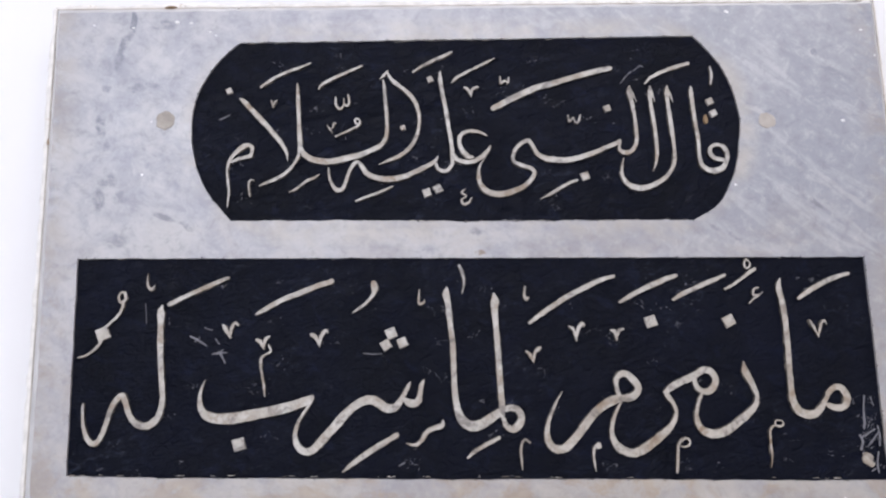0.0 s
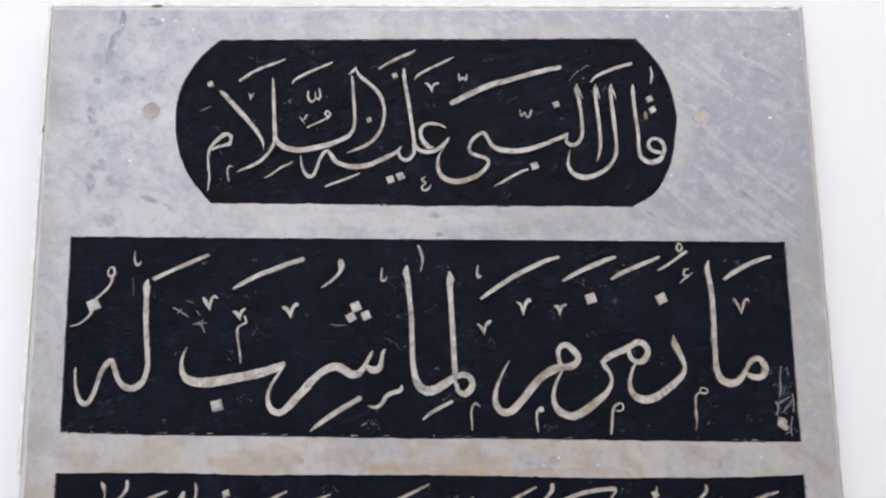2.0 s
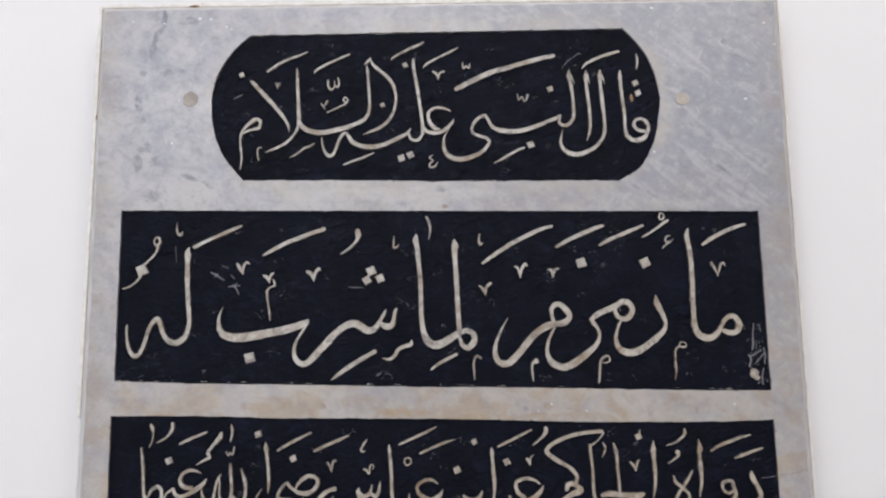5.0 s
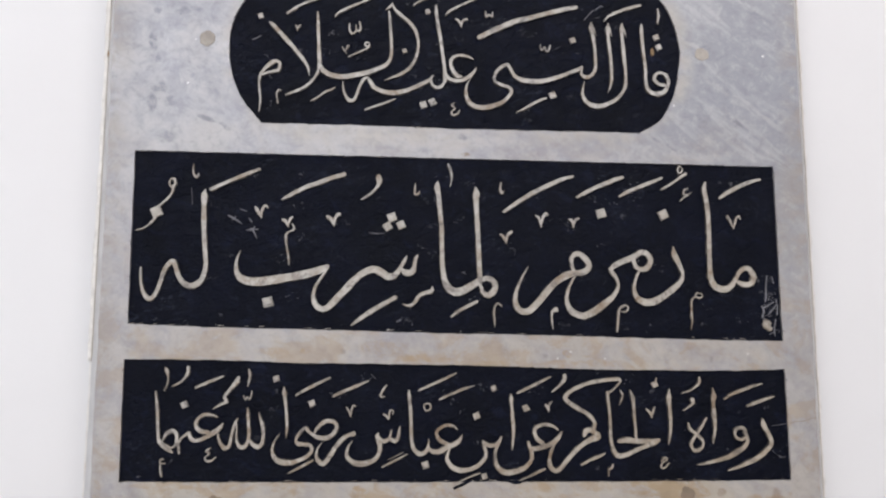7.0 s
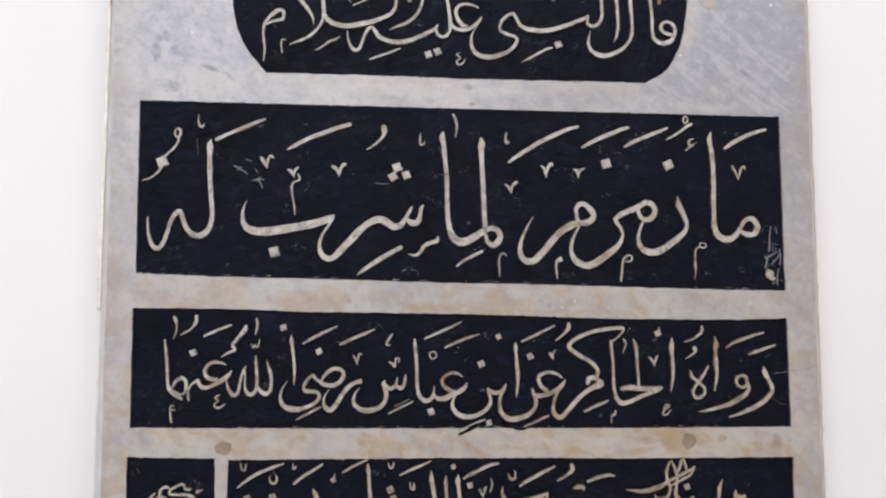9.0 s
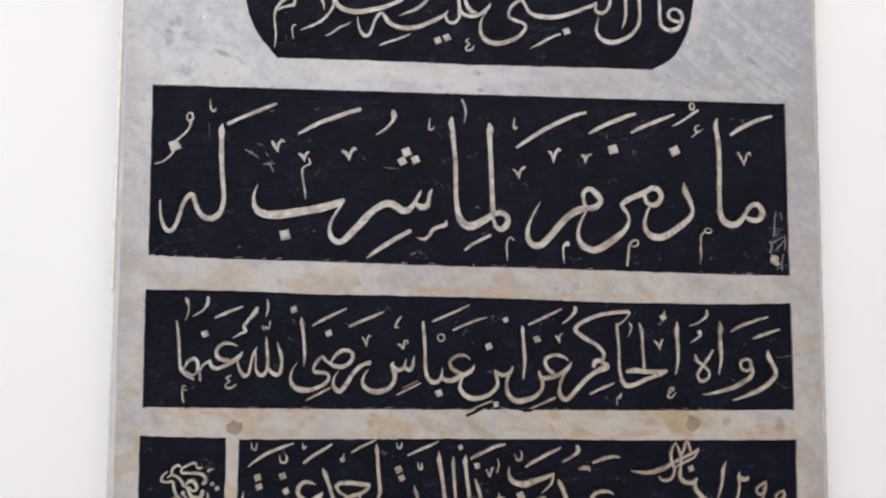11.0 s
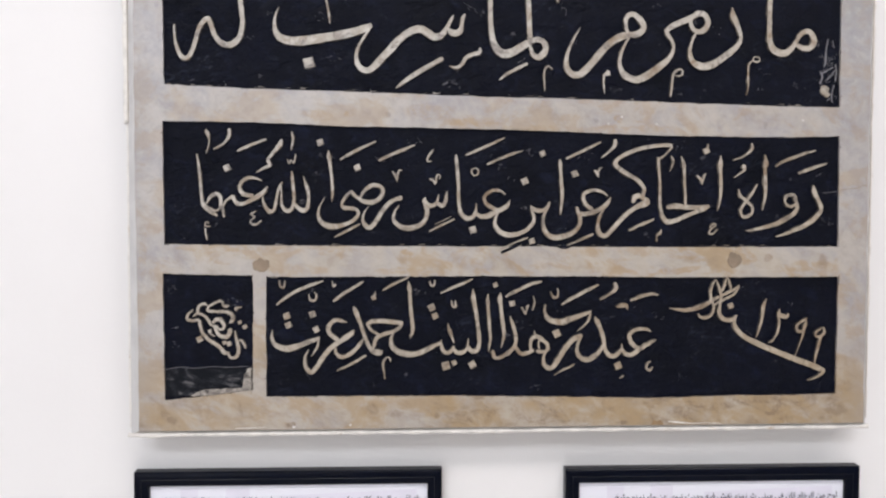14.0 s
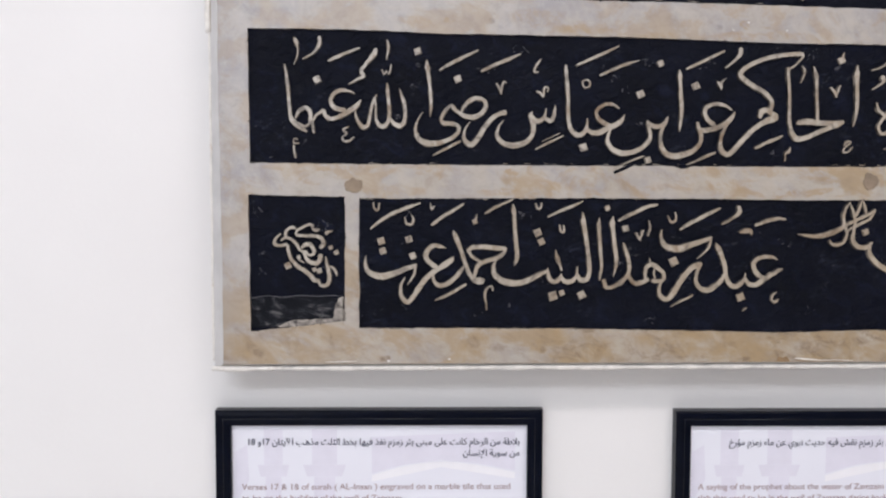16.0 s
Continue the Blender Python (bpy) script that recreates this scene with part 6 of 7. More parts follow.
stroke(p4, "vowel_mark", (119.1, 158.2, 4.4), (119.8, 152.6, 5.7), (113.6, 147, 3.8), (103, 140.8, 3.1))
stroke(p4, "vowel_mark", (137, 139.5, 3.2), (148.3, 143.9, 4.4), (159, 146.4, 4.4), (167.2, 145.7, 2.5))
stroke(p4, "vowel_mark", (121.3, 132.7, 3.2), (126.3, 133.9, 6.3), (131.4, 133.9, 5.7), (132.7, 130.1, 2.5))
stroke(p4, "vowel_mark", (52.3, 57.3, 1.3), (62.3, 62.8, 2.5), (70.4, 66.6, 3.2), (74.1, 69, 2.5))
dot(p4, 55, 102.8, 7.9)
dot(p4, 123.3, 66.9, 7.6)
stroke(p4, "vowel_mark", (125.3, 53.1, 1.6), (129.1, 55.6, 1.9))
stroke(p4, "vowel_mark", (159.2, 71.8, 2.5), (156.7, 69.9, 3.2), (154.9, 64.9, 2.5), (158.7, 61.7, 3.2), (161.9, 64.9, 1.9))
stroke(p4, "letter", (180.7, 130.7, 1.3), (189.6, 129.4, 3.8), (199.7, 128.8, 5.1), (209.9, 130.7, 5.7), (220, 134.4, 5.1), (228.8, 140, 4.5), (240.2, 145.7, 3.8), (250.9, 150.7, 3.8), (257.9, 155.7, 2.6))
stroke(p4, "letter", (212.5, 124.4, 2.5), (215.1, 120.6, 3.8), (222.7, 120.6, 3.8), (227.8, 124.4, 3.8), (229.6, 132.5, 3.8), (226.9, 140.7, 3.8), (226.1, 150.1, 3.8), (228.6, 157.6, 3.2), (231.7, 162.6, 1.9))
stroke(p4, "letter", (232.3, 162, 1.9), (235.6, 153.2, 3.8), (237.7, 143.8, 3.8), (236.5, 134.4, 3.8), (236, 125.6, 5.1), (239.9, 119.3, 5.7), (246.4, 117.4, 5.8), (251.4, 118.6, 5.1), (255.9, 122.4, 2.6))
stroke(p4, "letter", (244.3, 165.1, 1.9), (241.9, 157.6, 3.8), (238.8, 150.1, 3.8))
stroke(p4, "letter", (245, 165.1, 1.9), (247.7, 157, 3.8), (249, 151.3, 3.2))
stroke(p4, "letter", (257.9, 154.5, 2.6), (252.3, 146.3, 3.2), (244.1, 141.9, 3.8), (235.2, 137.5, 3.2), (228.9, 133.8, 2.5))
stroke(p4, "letter", (253.9, 121.8, 3.2), (253.4, 113, 5.1), (258, 104.8, 5.8), (266.5, 97.8, 6.4), (278.1, 92.1, 7.1), (292.3, 85.7, 7.1), (308.5, 79.3, 7.1), (324.7, 72.9, 7.1), (340.9, 67.2, 7.1), (350.7, 62.7, 6.5), (355.3, 60.1, 5.2), (350.8, 55, 3.2), (344.4, 51.9, 2.6), (337.4, 50, 1.3))
dot(p4, 249.3, 133.1, 6.1)
stroke(p4, "numeral", (289.4, 141.2, 1.3), (285.7, 133.1, 5.1), (285.2, 124.9, 4.2), (283.5, 115.4, 3.8), (280.4, 104.7, 2.6), (278, 97.8, 1.3))
stroke(p4, "numeral", (304.4, 129.3, 1.9), (303.8, 124.2, 5.8), (308.4, 121.7, 5.8), (313.5, 121.7, 4.5), (314.1, 124.2, 2.6))
stroke(p4, "numeral", (303.2, 123, 4.5), (304, 114.1, 3.5), (302.3, 104, 3.2), (298.5, 96.5, 2.6), (295.4, 93.3, 2.6), (292.2, 92.1, 1.3))
stroke(p4, "numeral", (335.4, 119.7, 1.9), (331, 116.6, 3.9), (325.9, 113.4, 3.9), (324, 109, 3.9), (326.7, 104.6, 3.9), (331.2, 105.8, 3.9), (333.6, 110.9, 4.5), (334.8, 118.5, 2.6))
stroke(p4, "numeral", (332.4, 107.7, 3.9), (330.6, 99.5, 3.2), (327.6, 90, 1.9), (322.7, 76.8, 1))
stroke(p4, "numeral", (353.7, 108.9, 1.9), (348.6, 105.8, 3.2), (345.4, 102, 3.2), (347.4, 98.8, 3.9), (352.6, 100.1, 3.9), (355.7, 103.9, 3.9), (355, 108.9, 2.6))
stroke(p4, "numeral", (352.6, 100.1, 3.9), (349.5, 90, 3.9), (347.1, 80.5, 3.9), (345.9, 74.1, 3.2), (345.4, 68.4, 1.9))
# faint continuation of the crack over the black ground
stroke(p3, "flake", (370, 261.5, 0.3), (362, 260, 0.25), (352, 259, 0.2))
# worn foot of the small panel
blob(p5, "worn_patch", cut_line([(-371.4, 35.6), (-371.8, 65.6), (-347.2, 66.1), (-317.1, 67.2), (-286.9, 67), (-277.3, 66.4), (-277.4, 43), (-305.2, 36.4), (-341.4, 35.4)], 1.6, 1.6, 14), SINK - 0.0005, SCUFFED)
blob(p5, "bare_patch", cut_line([(-290.7, 43.1), (-288.2, 49.8), (-286.4, 56.6), (-283.3, 61.5), (-282.7, 65.8), (-276.6, 66.4), (-276.5, 35.6), (-281, 36.3), (-282.8, 40.6)], 1.3, 2.0, 8), SINK - 0.0011, WORN)
blob(p5, "bare_patch", cut_line([(-345.6, 35.5), (-338.4, 40.3), (-328.1, 42.7), (-314.2, 43.2), (-304, 44.4), (-290.7, 45.6), (-282.2, 43), (-281, 38.1), (-293.1, 39.4), (-302.2, 38.2), (-311.3, 35.2), (-320.9, 34.1), (-332.4, 36), (-338.4, 34.2)], 1.3, 2.0, 11), SINK - 0.0013, WORN)
stroke(p5, "flake", (-370, 65, 0.5), (-354.4, 67.4, 0.5), (-338.2, 66.1, 0.5), (-321.9, 67.8, 0.5), (-305.1, 67.1, 0.5), (-286.9, 67.7, 0.5), (-277.3, 66.4, 0.5))
stroke(p5, "crack", (-277.9, 64.5, 0.7), (-278.5, 55.3, 0.7), (-278.2, 46.1, 0.7), (-278.6, 36.9, 0.7)).data.materials[0] = CRACK

# small specks of bare stone in the black paint
dice = random.Random(5)


def specks(panel, x0, x1, z0, z1, clusters):
    bm = bmesh.new()
    for _ in range(clusters):
        cx, cz, lean, spread = dice.uniform(x0, x1), dice.uniform(z0, z1), dice.uniform(-0.6, 0.9), dice.uniform(1.5, 6.0)
        for _ in range(dice.randint(3, 12)):
            x, z = dice.gauss(cx, spread), dice.gauss(cz, spread * 0.6)
            if not (x0 < x < x1 and z0 < z < z1):
                continue
            r, turn = dice.uniform(0.08, 0.34), lean + dice.gauss(0, 0.6)
            long = dice.uniform(1.5, 7.0)
            verts = []
            for k in range(7):
                a = k * math.tau / 7
                u, w = r * long * math.cos(a) * dice.uniform(0.5, 1.3), r * math.sin(a) * dice.uniform(0.5, 1.3)
                verts.append(bm.verts.new(at(x + u * math.cos(turn) - w * math.sin(turn), z + u * math.sin(turn) + w * math.cos(turn), SINK - 0.0004)))
            bm.faces.new(verts)
    bmesh.ops.recalc_face_normals(bm, faces=bm.faces)
    tagged(part("rubbed_paint", bm, SPECK, panel), kind="stuff")


specks(p1, -230, 215, 605, 770, 44)
specks(p2, -365, 362, 362, 550, 56)
specks(p2, 343, 366, 360, 432, 14)
specks(p3, -365, 365, 205, 318, 24)
specks(p4, -258, 366, 40, 160, 24)
specks(p5, -368, -280, 42, 62, 7)
specks(p5, -368, -280, 70, 160, 5)


def edge_chips(panel, a, b, count, inner):
    """Slivers of bare stone along the cut edge of a panel, where the paint has flaked."""
    bm = bmesh.new()
    for _ in range(count):
        t = dice.random()
        t = t * t if dice.random() < 0.4 else t
        x, z = a[0] + (b[0] - a[0]) * t, a[1] + (b[1] - a[1]) * t + inner * dice.uniform(0.0, 0.9)
        long, thin = dice.uniform(1.2, 7.0), dice.uniform(0.2, 0.6)
        n = 6
        up = [bm.verts.new(at(x + long * (k / n - 0.5), z + thin * dice.uniform(0.2, 1.0), SINK - 0.0006)) for k in range(n + 1)]
        down = [bm.verts.new(at(x + long * (k / n - 0.5), z - thin * dice.uniform(0.2, 1.0), SINK - 0.0006)) for k in range(n + 1)]
        for k in range(n):
            bm.faces.new((down[k], down[k + 1], up[k + 1], up[k]))
    bmesh.ops.recalc_face_normals(bm, faces=bm.faces)
    tagged(part("flaked_edge", bm, LETTER, panel), kind="stuff")


edge_chips(p1, (-222, 601), (206, 595), 60, 1.0)
edge_chips(p1, (-215, 781), (212, 781), 14, -1.0)
edge_chips(p2, (-366, 371), (366, 354.5), 34, 1.0)
edge_chips(p2, (-366, 568), (366, 556.5), 16, -1.0)
edge_chips(p3, (-366, 200), (366, 200), 44, 1.0)
edge_chips(p4, (-258, 34.8), (-60, 34.6), 14, 1.0)
edge_chips(p4, (-60, 34.4), (160, 30.8), 16, 1.0)
edge_chips(p4, (160, 30.9), (366, 34), 14, 1.0)
edge_chips(p4, (-258, 165), (366, 166), 12, -1.0)


def spilt_edge(panel, outline, count, mat, name, out, y):
    """Small smears along the cut edge: black paint spilt over it, or bare stone showing inside it."""
    bm = bmesh.new()
    mid = (sum(p[0] for p in outline) / len(outline), sum(p[1] for p in outline) / len(outline))
    for _ in range(count):
        k = dice.randrange(len(outline))
        (ax, az), (bx, bz) = outline[k], outline[(k + 1) % len(outline)]
        way = Vector((bx - ax, bz - az)).normalized()
        side = Vector((-way.y, way.x))
        if side.dot(Vector((ax - mid[0], az - mid[1]))) < 0:
            side = -side
        long, deep = dice.uniform(0.8, 3.4), dice.uniform(0.25, 1.0)
        n = 5
        near = [bm.verts.new(at(ax + way.x * long * (q / n - 0.5), az + way.y * long * (q / n - 0.5), y)) for q in range(n + 1)]
        rim = []
        for q in range(n + 1):
            d = out * deep * math.sin(math.pi * (q + 0.3) / (n + 0.6)) * dice.uniform(0.5, 1.2)
            rim.append(bm.verts.new(at(ax + way.x * long * (q / n - 0.5) + side.x * d, az + way.y * long * (q / n - 0.5) + side.y * d, y)))
        for q in range(n):
            bm.faces.new((near[q], near[q + 1], rim[q + 1], rim[q]))
    for face in bm.faces:
        face.normal_update()
        if face.normal.y > 0:
            face.normal_flip()
    tagged(part(name, bm, mat, panel), kind="stuff")


for panel, outline, count in ((p1, OUTLINES[0], 130), (p2, OUTLINES[1], 170), (p3, OUTLINES[2], 150), (p4, OUTLINES[3], 140), (p5, OUTLINES[4], 50)):
    spilt_edge(panel, outline, count, BLACK, "spilt_paint", 1.0, -0.0003)
    spilt_edge(panel, outline, count // 2, SPECK, "rubbed_edge", -1.0, SINK - 0.0005)

# small white bruises in the polished face
for x, z, w in (
    (-368.3, 801.3, 2.8),
    (-329.8, 798.3, 3.6),
    (-286.5, 803.5, 5.4),
    (-273.1, 802.7, 4.2),
    (-253.9, 792.8, 3.5),
    (-247.6, 789.1, 2.4),
    (-314.4, 648.1, 2.8),
    (-307.6, 701, 2.3),
    (257.7, 805.8, 5.1),
    (389.6, 784.3, 3.9),
    (362.2, 691, 4.3),
    (400.6, 757.4, 2.7),
    (252.5, 628.5, 3.2),
    (163.2, 333.3, 2.3),
    (124.5, 340.9, 2.6),
    (327, 338.8, 2.3),
    (109.6, 333.2, 1.9),
    (-232.5, 1.9, 3.7),
    (-171.4, 3.9, 3.1),
):
    outline = []
    for k in range(14):
        a = k * math.tau / 14
        r = 0.38 * w * (1 + 0.7 * noise.noise(Vector((1.8 * math.cos(a) + x, 1.8 * math.sin(a) + z, 2.9))))
        outline.append((x + 1.15 * r * math.cos(a), z + 0.85 * r * math.sin(a)))
    bm = bmesh.new()
    rim = ring(bm, outline, -0.0002)
    bed = ring(bm, [(x + 0.6 * (a - x), z + 0.6 * (b - z)) for a, b in outline], -0.0005)
    skirt(bm, rim, bed)
    bm.faces.new(bed)
    bmesh.ops.recalc_face_normals(bm, faces=bm.faces)
    if sum(f.normal.y * f.calc_area() for f in bm.faces) > 0:
        bmesh.ops.reverse_faces(bm, faces=bm.faces)
    part("bruise", bm, CHIP, plaque, "white bruised spot")

# black paint run over the edge below the third panel
for outline in (
    [(-9.1, 192.9), (0.8, 197.2), (10.1, 200.9), (13.8, 201.6), (11.3, 198.5), (2.7, 194.1), (-7.2, 190.4)],
    [(50.5, 199.2), (63, 200.4), (70.5, 198.6), (65.5, 196.1), (59.3, 196.1)],
):
    blob(p3, "spilt_paint", cut_line(outline, 1.5, 0.3, 3), -0.0004, BLACK)

# ochre fill beside the two dots
fleck(p1, 229.5, 694.5, 4.5, 2.2, 0.0006, "flake").data.materials[0] = OCHRE

# broken nick in the foot edge
bm = bmesh.new()
crown = [bm.verts.new(at(168 + 7 * math.cos(math.pi * k / 12), 0.6 + (6 + 1.2 * math.sin(5.0 * k)) * math.sin(math.pi * k / 12), -0.0003)) for k in range(13)]
bm.faces.new(crown[::-1])
part("nick", bm, OCHRE, plaque, "brown broken nick in the foot edge")

# hairline crack across the stone beside the third panel
bm = bmesh.new()
line = glide([(371, 262), (380, 263.5), (388, 264), (396, 267), (402, 267.5)], 4)
rows = [(bm.verts.new(at(x, z - 0.45, -0.0003)), bm.verts.new(at(x, z + 0.45, -0.0003))) for x, z in line]
for a, b in zip(rows, rows[1:]):
    bm.faces.new((a[0], b[0], b[1], a[1]))
part("crack", bm, CRACK, plaque, "thin dirt-filled crack")

# ---- the two framed captions on the wall below ----
FORMS = {}  # Arabic letter: code of its isolated form and number of joined forms
for letter, first, count in (
    ("\u0621", 0xFE80, 1), ("\u0622", 0xFE81, 2), ("\u0623", 0xFE83, 2), ("\u0624", 0xFE85, 2), ("\u0625", 0xFE87, 2), ("\u0626", 0xFE89, 4), ("\u0627", 0xFE8D, 2), ("\u0628", 0xFE8F, 4),
    ("\u0629", 0xFE93, 2), ("\u062A", 0xFE95, 4), ("\u062B", 0xFE99, 4), ("\u062C", 0xFE9D, 4), ("\u062D", 0xFEA1, 4), ("\u062E", 0xFEA5, 4), ("\u062F", 0xFEA9, 2), ("\u0630", 0xFEAB, 2),
    ("\u0631", 0xFEAD, 2), ("\u0632", 0xFEAF, 2), ("\u0633", 0xFEB1, 4), ("\u0634", 0xFEB5, 4), ("\u0635", 0xFEB9, 4), ("\u0636", 0xFEBD, 4), ("\u0637", 0xFEC1, 4), ("\u0638", 0xFEC5, 4),
    ("\u0639", 0xFEC9, 4), ("\u063A", 0xFECD, 4), ("\u0641", 0xFED1, 4), ("\u0642", 0xFED5, 4), ("\u0643", 0xFED9, 4), ("\u0644", 0xFEDD, 4), ("\u0645", 0xFEE1, 4), ("\u0646", 0xFEE5, 4),
    ("\u0647", 0xFEE9, 4), ("\u0648", 0xFEED, 2), ("\u0649", 0xFEEF, 2), ("\u064A", 0xFEF1, 4),
):
    FORMS[letter] = (first, count)
LAM_ALIF = {"\u0622": 0xFEF5, "\u0623": 0xFEF7, "\u0625": 0xFEF9, "\u0627": 0xFEFB}


def joined(text):
    """Arabic text in its joined letter forms, laid out from left to right for a font that does not join."""
    out, i, before = [], 0, False
    while i < len(text):
        c = text[i]
        if c == "\u0644" and i + 1 < len(text) and text[i + 1] in LAM_ALIF:
            out.append(chr(LAM_ALIF[text[i + 1]] + (1 if before else 0)))
            before, i = False, i + 2
            continue
        if c not in FORMS:
            out.append(c)
            before, i = False, i + 1
            continue
        first, count = FORMS[c]
        after = count == 4 and i + 1 < len(text) and text[i + 1] in FORMS and FORMS[text[i + 1]][1] > 1
        form = 3 if before and after else 2 if after else 1 if before and count > 1 else 0
        if c == "\u0629":
            form = 1
        out.append(chr(first + form) if form else c)
        before, i = after, i + 1
    turned, digits = [], []
    for c in reversed(out):
        if c.isdigit():
            digits.insert(0, c)
        else:
            turned += digits + [{"(": ")", ")": "("}.get(c, c)]
            digits = []
    return "".join(turned + digits)


def print_line(parent, name, text, x, z, y, width, height, mat, right=False, bold=0.00012):
    """A printed line as thin flat letters: left end (or right end) at x, on the base line z."""
    curve = bpy.data.curves.new(name, "FONT")
    curve.body, curve.size = text, 1.0
    curve.resolution_u = 12
    ob = new(name, curve)
    bpy.context.view_layer.update()
    mesh = bpy.data.meshes.new_from_object(ob.evaluated_get(bpy.context.evaluated_depsgraph_get()))
    bpy.data.objects.remove(ob)
    bpy.data.curves.remove(curve)
    for v in mesh.vertices:
        v.co *= height
    xs = [v.co.x for v in mesh.vertices]
    x_lo, x_hi = min(xs), max(xs)
    squeeze = width / (x_hi - x_lo) if width else 1.0
    for v in mesh.vertices:
        u = (v.co.x - x_lo) * squeeze if not right else (v.co.x - x_hi) * squeeze
        v.co = Vector((x + u, y, z + v.co.y))
    bm = bmesh.new()
    for k in (0, 1, -1, 0.5, -0.5):
        for v in mesh.vertices:
            v.co += Vector((k * bold, -0.00002, 0.4 * k * bold))
        bm.from_mesh(mesh)
        for v in mesh.vertices:
            v.co -= Vector((k * bold, 0, 0.4 * k * bold))
    bm.to_mesh(mesh)
    bm.free()
    mesh.materials.clear()
    mesh.materials.append(mat)
    ob = new(name, mesh)
    ob.parent = parent
    return ob


def flat(name, outlines, y, mat, parent):
    bm = bmesh.new()
    for outline in outlines:
        f = bm.faces.new([bm.verts.new((x, y, z)) for x, z in outline])
        f.normal_update()
        if f.normal.y > 0:
            f.normal_flip()
    return part(name, bm, mat, parent)


def caption(x, z, wide, arabic, english, label):
    """A framed caption; x, z is the top left corner of the frame on the wall."""
    tall, bar, depth = 0.258, 0.0168, 0.015
    base = new("framed_caption")
    base.location = (x, WALL_Y - 0.0005, z)
    tagged(base, label, "picture frame", "framed captions")
    # mitred mouldings with a rounded lip
    profile = [(0.0, 0.0), (0.0, -0.0128), (0.0005, -0.0138), (0.0016, -0.0145), (0.0032, -0.0150), (0.0052, -0.0153), (0.0080, -0.0153), (0.0150, -0.0145), (0.0162, -0.0138), (bar, -0.0126), (bar, 0.0)]
    corners = [(0, 0, 1, -1), (wide, 0, -1, -1), (wide, -tall, -1, 1), (0, -tall, 1, 1)]
    for k in range(4):
        bm = bmesh.new()
        rows = []
        for cx, cz, sx, sz in (corners[k], corners[(k + 1) % 4]):
            rows.append([bm.verts.new((cx + sx * u, v, cz + sz * u)) for u, v in profile])
        n = len(profile)
        for i in range(n):
            bm.faces.new((rows[0][i], rows[0][(i + 1) % n], rows[1][(i + 1) % n], rows[1][i]))
        bm.faces.new(rows[0])
        bm.faces.new(rows[1])
        bmesh.ops.recalc_face_normals(bm, faces=bm.faces)
        part("moulding", bm, FRAME, base, "glossy black moulding")
    # thin polished ridge added along each moulding to catch a highlight line
    for k in range(4):
        bm = bmesh.new()
        rows = []
        for cx, cz, sx, sz in (corners[k], corners[(k + 1) % 4]):
            rows.append([bm.verts.new((cx + sx * (0.0088 + 0.0004 * math.cos(q * math.pi / 8)), -0.0150 - 0.0005 * math.sin(q * math.pi / 8), cz + sz * (0.0088 + 0.0004 * math.cos(q * math.pi / 8)))) for q in range(9)])
        for i in range(8):
            bm.faces.new((rows[0][i], rows[0][i + 1], rows[1][i + 1], rows[1][i]))
        bmesh.ops.recalc_face_normals(bm, faces=bm.faces)
        if sum(f.normal.y * f.calc_area() for f in bm.faces) > 0:
            bmesh.ops.reverse_faces(bm, faces=bm.faces)
        part("highlight_ridge", bm, GLOSS, base, "polished black ridge added to catch a highlight", smooth=True)
    left, right, top, low = bar - 0.001, wide - bar + 0.001, -bar + 0.001, -tall + bar - 0.001
    sheet = part("sheet", block(bmesh.new(), (left, -0.0075, low), (right, -0.001, top)), PAPER, base, "pale lilac printed paper sheet")
    y = -0.0077
    L, T = bar, -bar
    # pale picture of two towers and a vaulted roof behind the words
    for cx, w in ((0.064, 0.020), (0.131 - 0.012, 0.027)):
        flat("print", [[(L + cx - 0.02 - w / 2, T - 0.005), (L + cx - 0.02 + w / 2, T - 0.005), (L + cx - 0.02 + w / 2, T - 0.044), (L + cx - 0.02 - w / 2, T - 0.044)]], y, TINT, sheet)
        flat("print", [[(L + cx - 0.02 - w * 0.85, T - 0.0443), (L + cx - 0.02 + w * 0.85, T - 0.0443), (L + cx - 0.02 + w * 0.7, T - 0.057), (L + cx - 0.02 - w * 0.7, T - 0.057)]], y, TINT, sheet)
        flat("print", [[(L + cx - 0.02 - w * 0.42, T - 0.0573), (L + cx - 0.02 + w * 0.42, T - 0.0573), (L + cx - 0.02 + w * 0.42, T - 0.088), (L + cx - 0.02 - w * 0.42, T - 0.088)]], y, TINT, sheet)
    roof = glide([(L + 0.150, T - 0.056), (L + 0.185, T - 0.046), (L + 0.225, T - 0.041), (L + 0.265, T - 0.045), (L + 0.305, T - 0.053)], 5)
    flat("print", [[(a, b) for a, b in roof] + [(L + 0.305, T - 0.060), (L + 0.225, T - 0.047), (L + 0.150, T - 0.063)]], y, GLOW, sheet)
    flat("print", [[(L + 0.150, T - 0.014), (L + 0.305, T - 0.008), (L + 0.305, T - 0.051), (L + 0.265, T - 0.043), (L + 0.225, T - 0.039), (L + 0.185, T - 0.044), (L + 0.150, T - 0.054)]], y, TINT, sheet)
    flat("print", [[(L + 0.003, T - 0.03), (L + 0.016, T - 0.022), (L + 0.018, T - 0.06), (L + 0.003, T - 0.088)]], y, TINT, sheet)
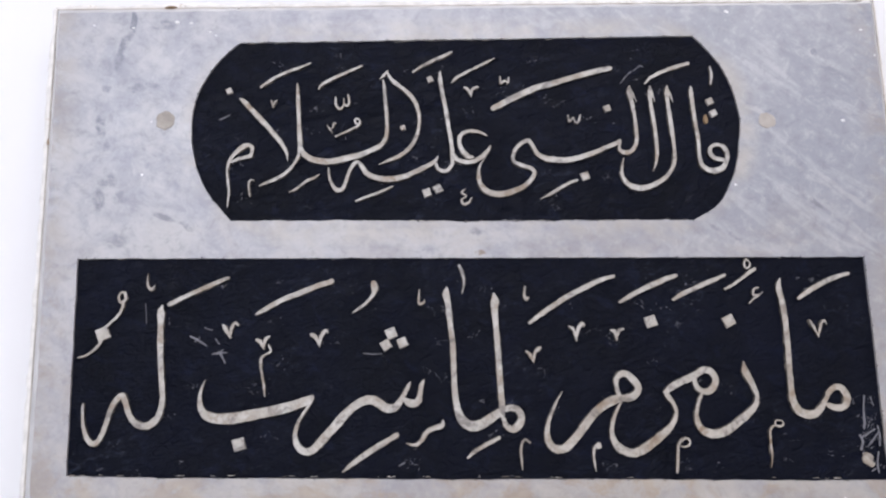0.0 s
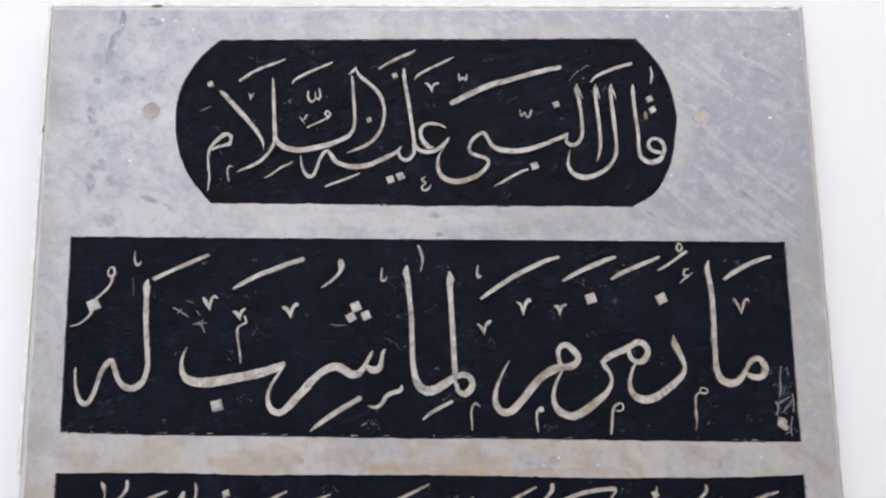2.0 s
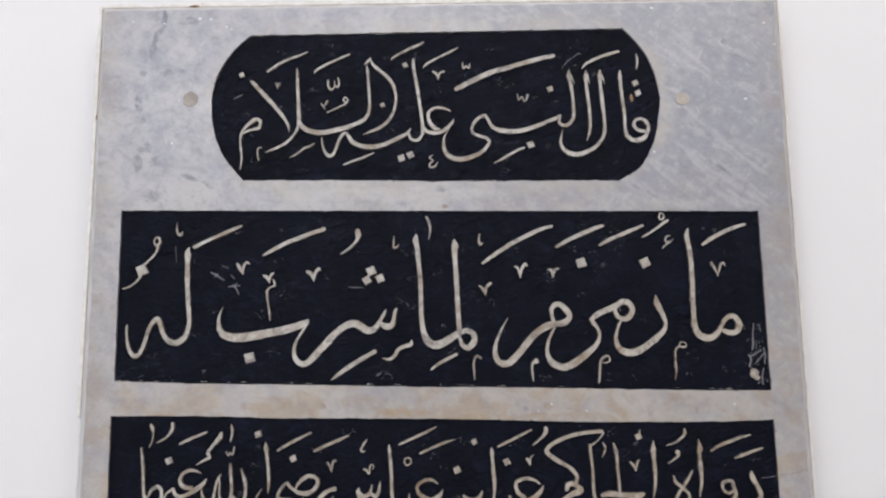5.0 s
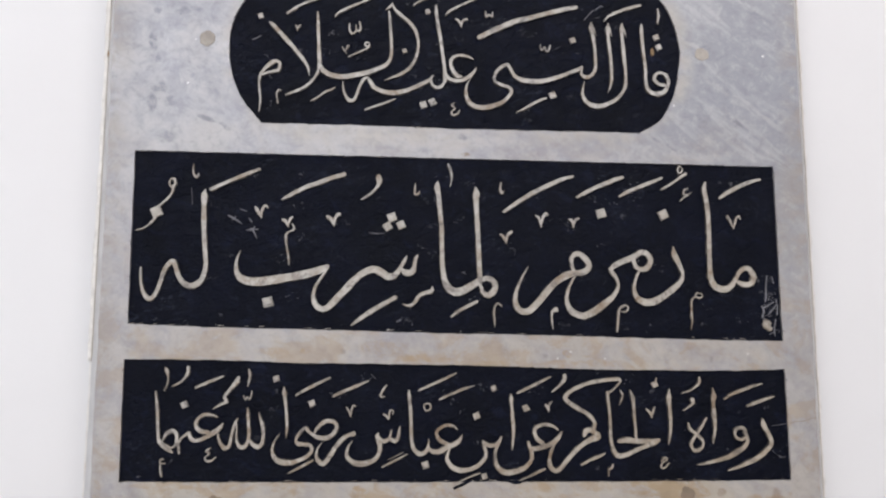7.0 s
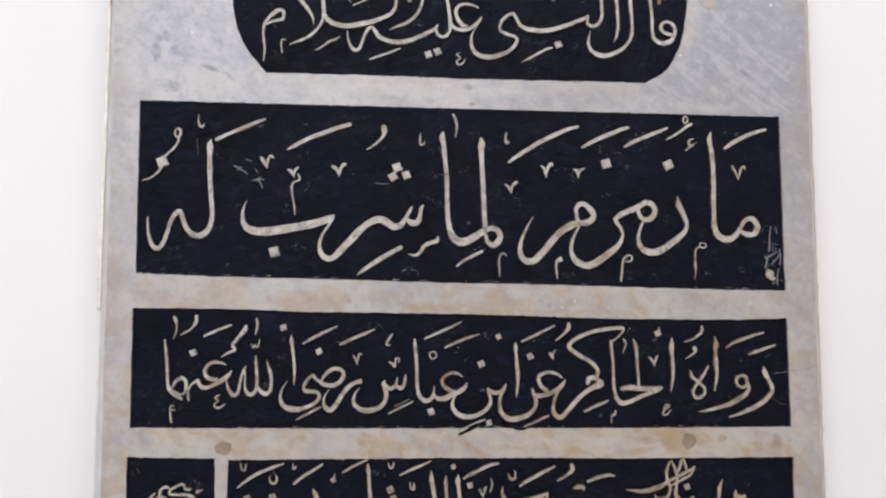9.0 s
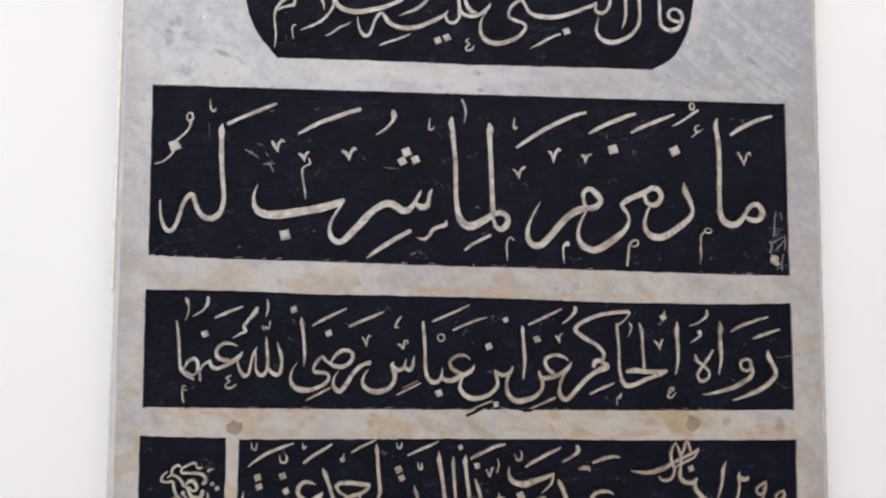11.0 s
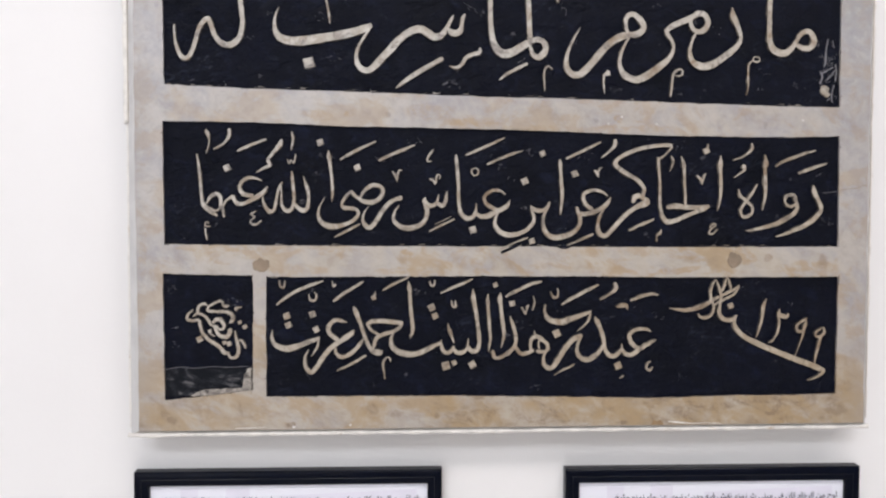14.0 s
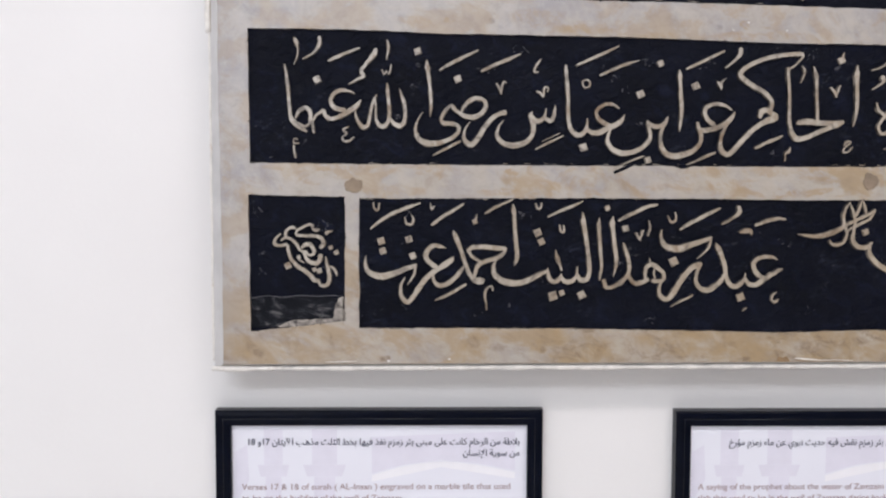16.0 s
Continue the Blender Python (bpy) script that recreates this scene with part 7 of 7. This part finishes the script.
    # ornament: a row of small arches over a grey band
    flat("band", [[(L + 0.001, T - 0.0968), (wide - L - 0.001, T - 0.0968), (wide - L - 0.001, T - 0.150), (L + 0.001, T - 0.150)]], y, BAND, sheet)
    for i in range(23):
        cx = L + 0.0085 + i * 0.01345
        if cx > wide - L - 0.006:
            break
        arch = [(cx + r * math.cos(a), T - 0.0968 + 0.62 * r * math.sin(a)) for r, turn in ((0.0062, 1), (0.0042, -1)) for a in [math.pi * (k if turn > 0 else 8 - k) / 8 for k in range(9)]]
        flat("arch", [arch], y - 0.0002, ORNAMENT, sheet)
        flat("bud", [[(cx + 0.0016 * math.cos(k * math.tau / 10), T - 0.1008 + 0.0018 * math.sin(k * math.tau / 10)) for k in range(10)]], y - 0.0004, FRAME, sheet)
    for n, (text, width, drop) in enumerate(arabic):
        print_line(sheet, "arabic_line", joined(text), wide - bar - 0.0078, T - drop, y - 0.0006, width, 0.0100, INK, right=True, bold=0.00020)
    for n, (text, width, drop) in enumerate(english):
        print_line(sheet, "english_line", text, L + 0.0100, T - drop, y - 0.0006, width, 0.0092, ROSE, bold=0.00008)
    return base


caption(-0.4200, 1.0393, 0.351,
        [("بلاطة من الرخام كانت على مبنى بئر زمزم نفذ فيها بخط الثلث مذهب الآيتان 17و 18", 0.292, 0.0222), ("من سورة الإنسان", 0.061, 0.0345)],
        [("Verses 17 & 18 of surah ( AL-Insan ) engraved on a marble tile that used", 0.290, 0.0712), ("to be on the building of the well of Zamzam", 0.172, 0.0835)],
        "black framed lilac caption about a verse tile, below the plaque")
caption(0.0752, 1.0378, 0.352,
        [("لوح من الرخام كان في مبنى بئر زمزم نقش فيه حديث نبوي عن ماء زمزم مؤرخ", 0.2675, 0.0222), ("عام ( 1299\uFEEB/1881م )", 0.081, 0.0345)],
        [("A saying of the prophet about the water of Zamzam engraved on a marble", 0.2925, 0.0712), ("slab that used to be in the well of Zamzam dating back to ( 1299H/1881AD )", 0.2945, 0.0835)],
        "black framed lilac caption about the well inscription, below the plaque")
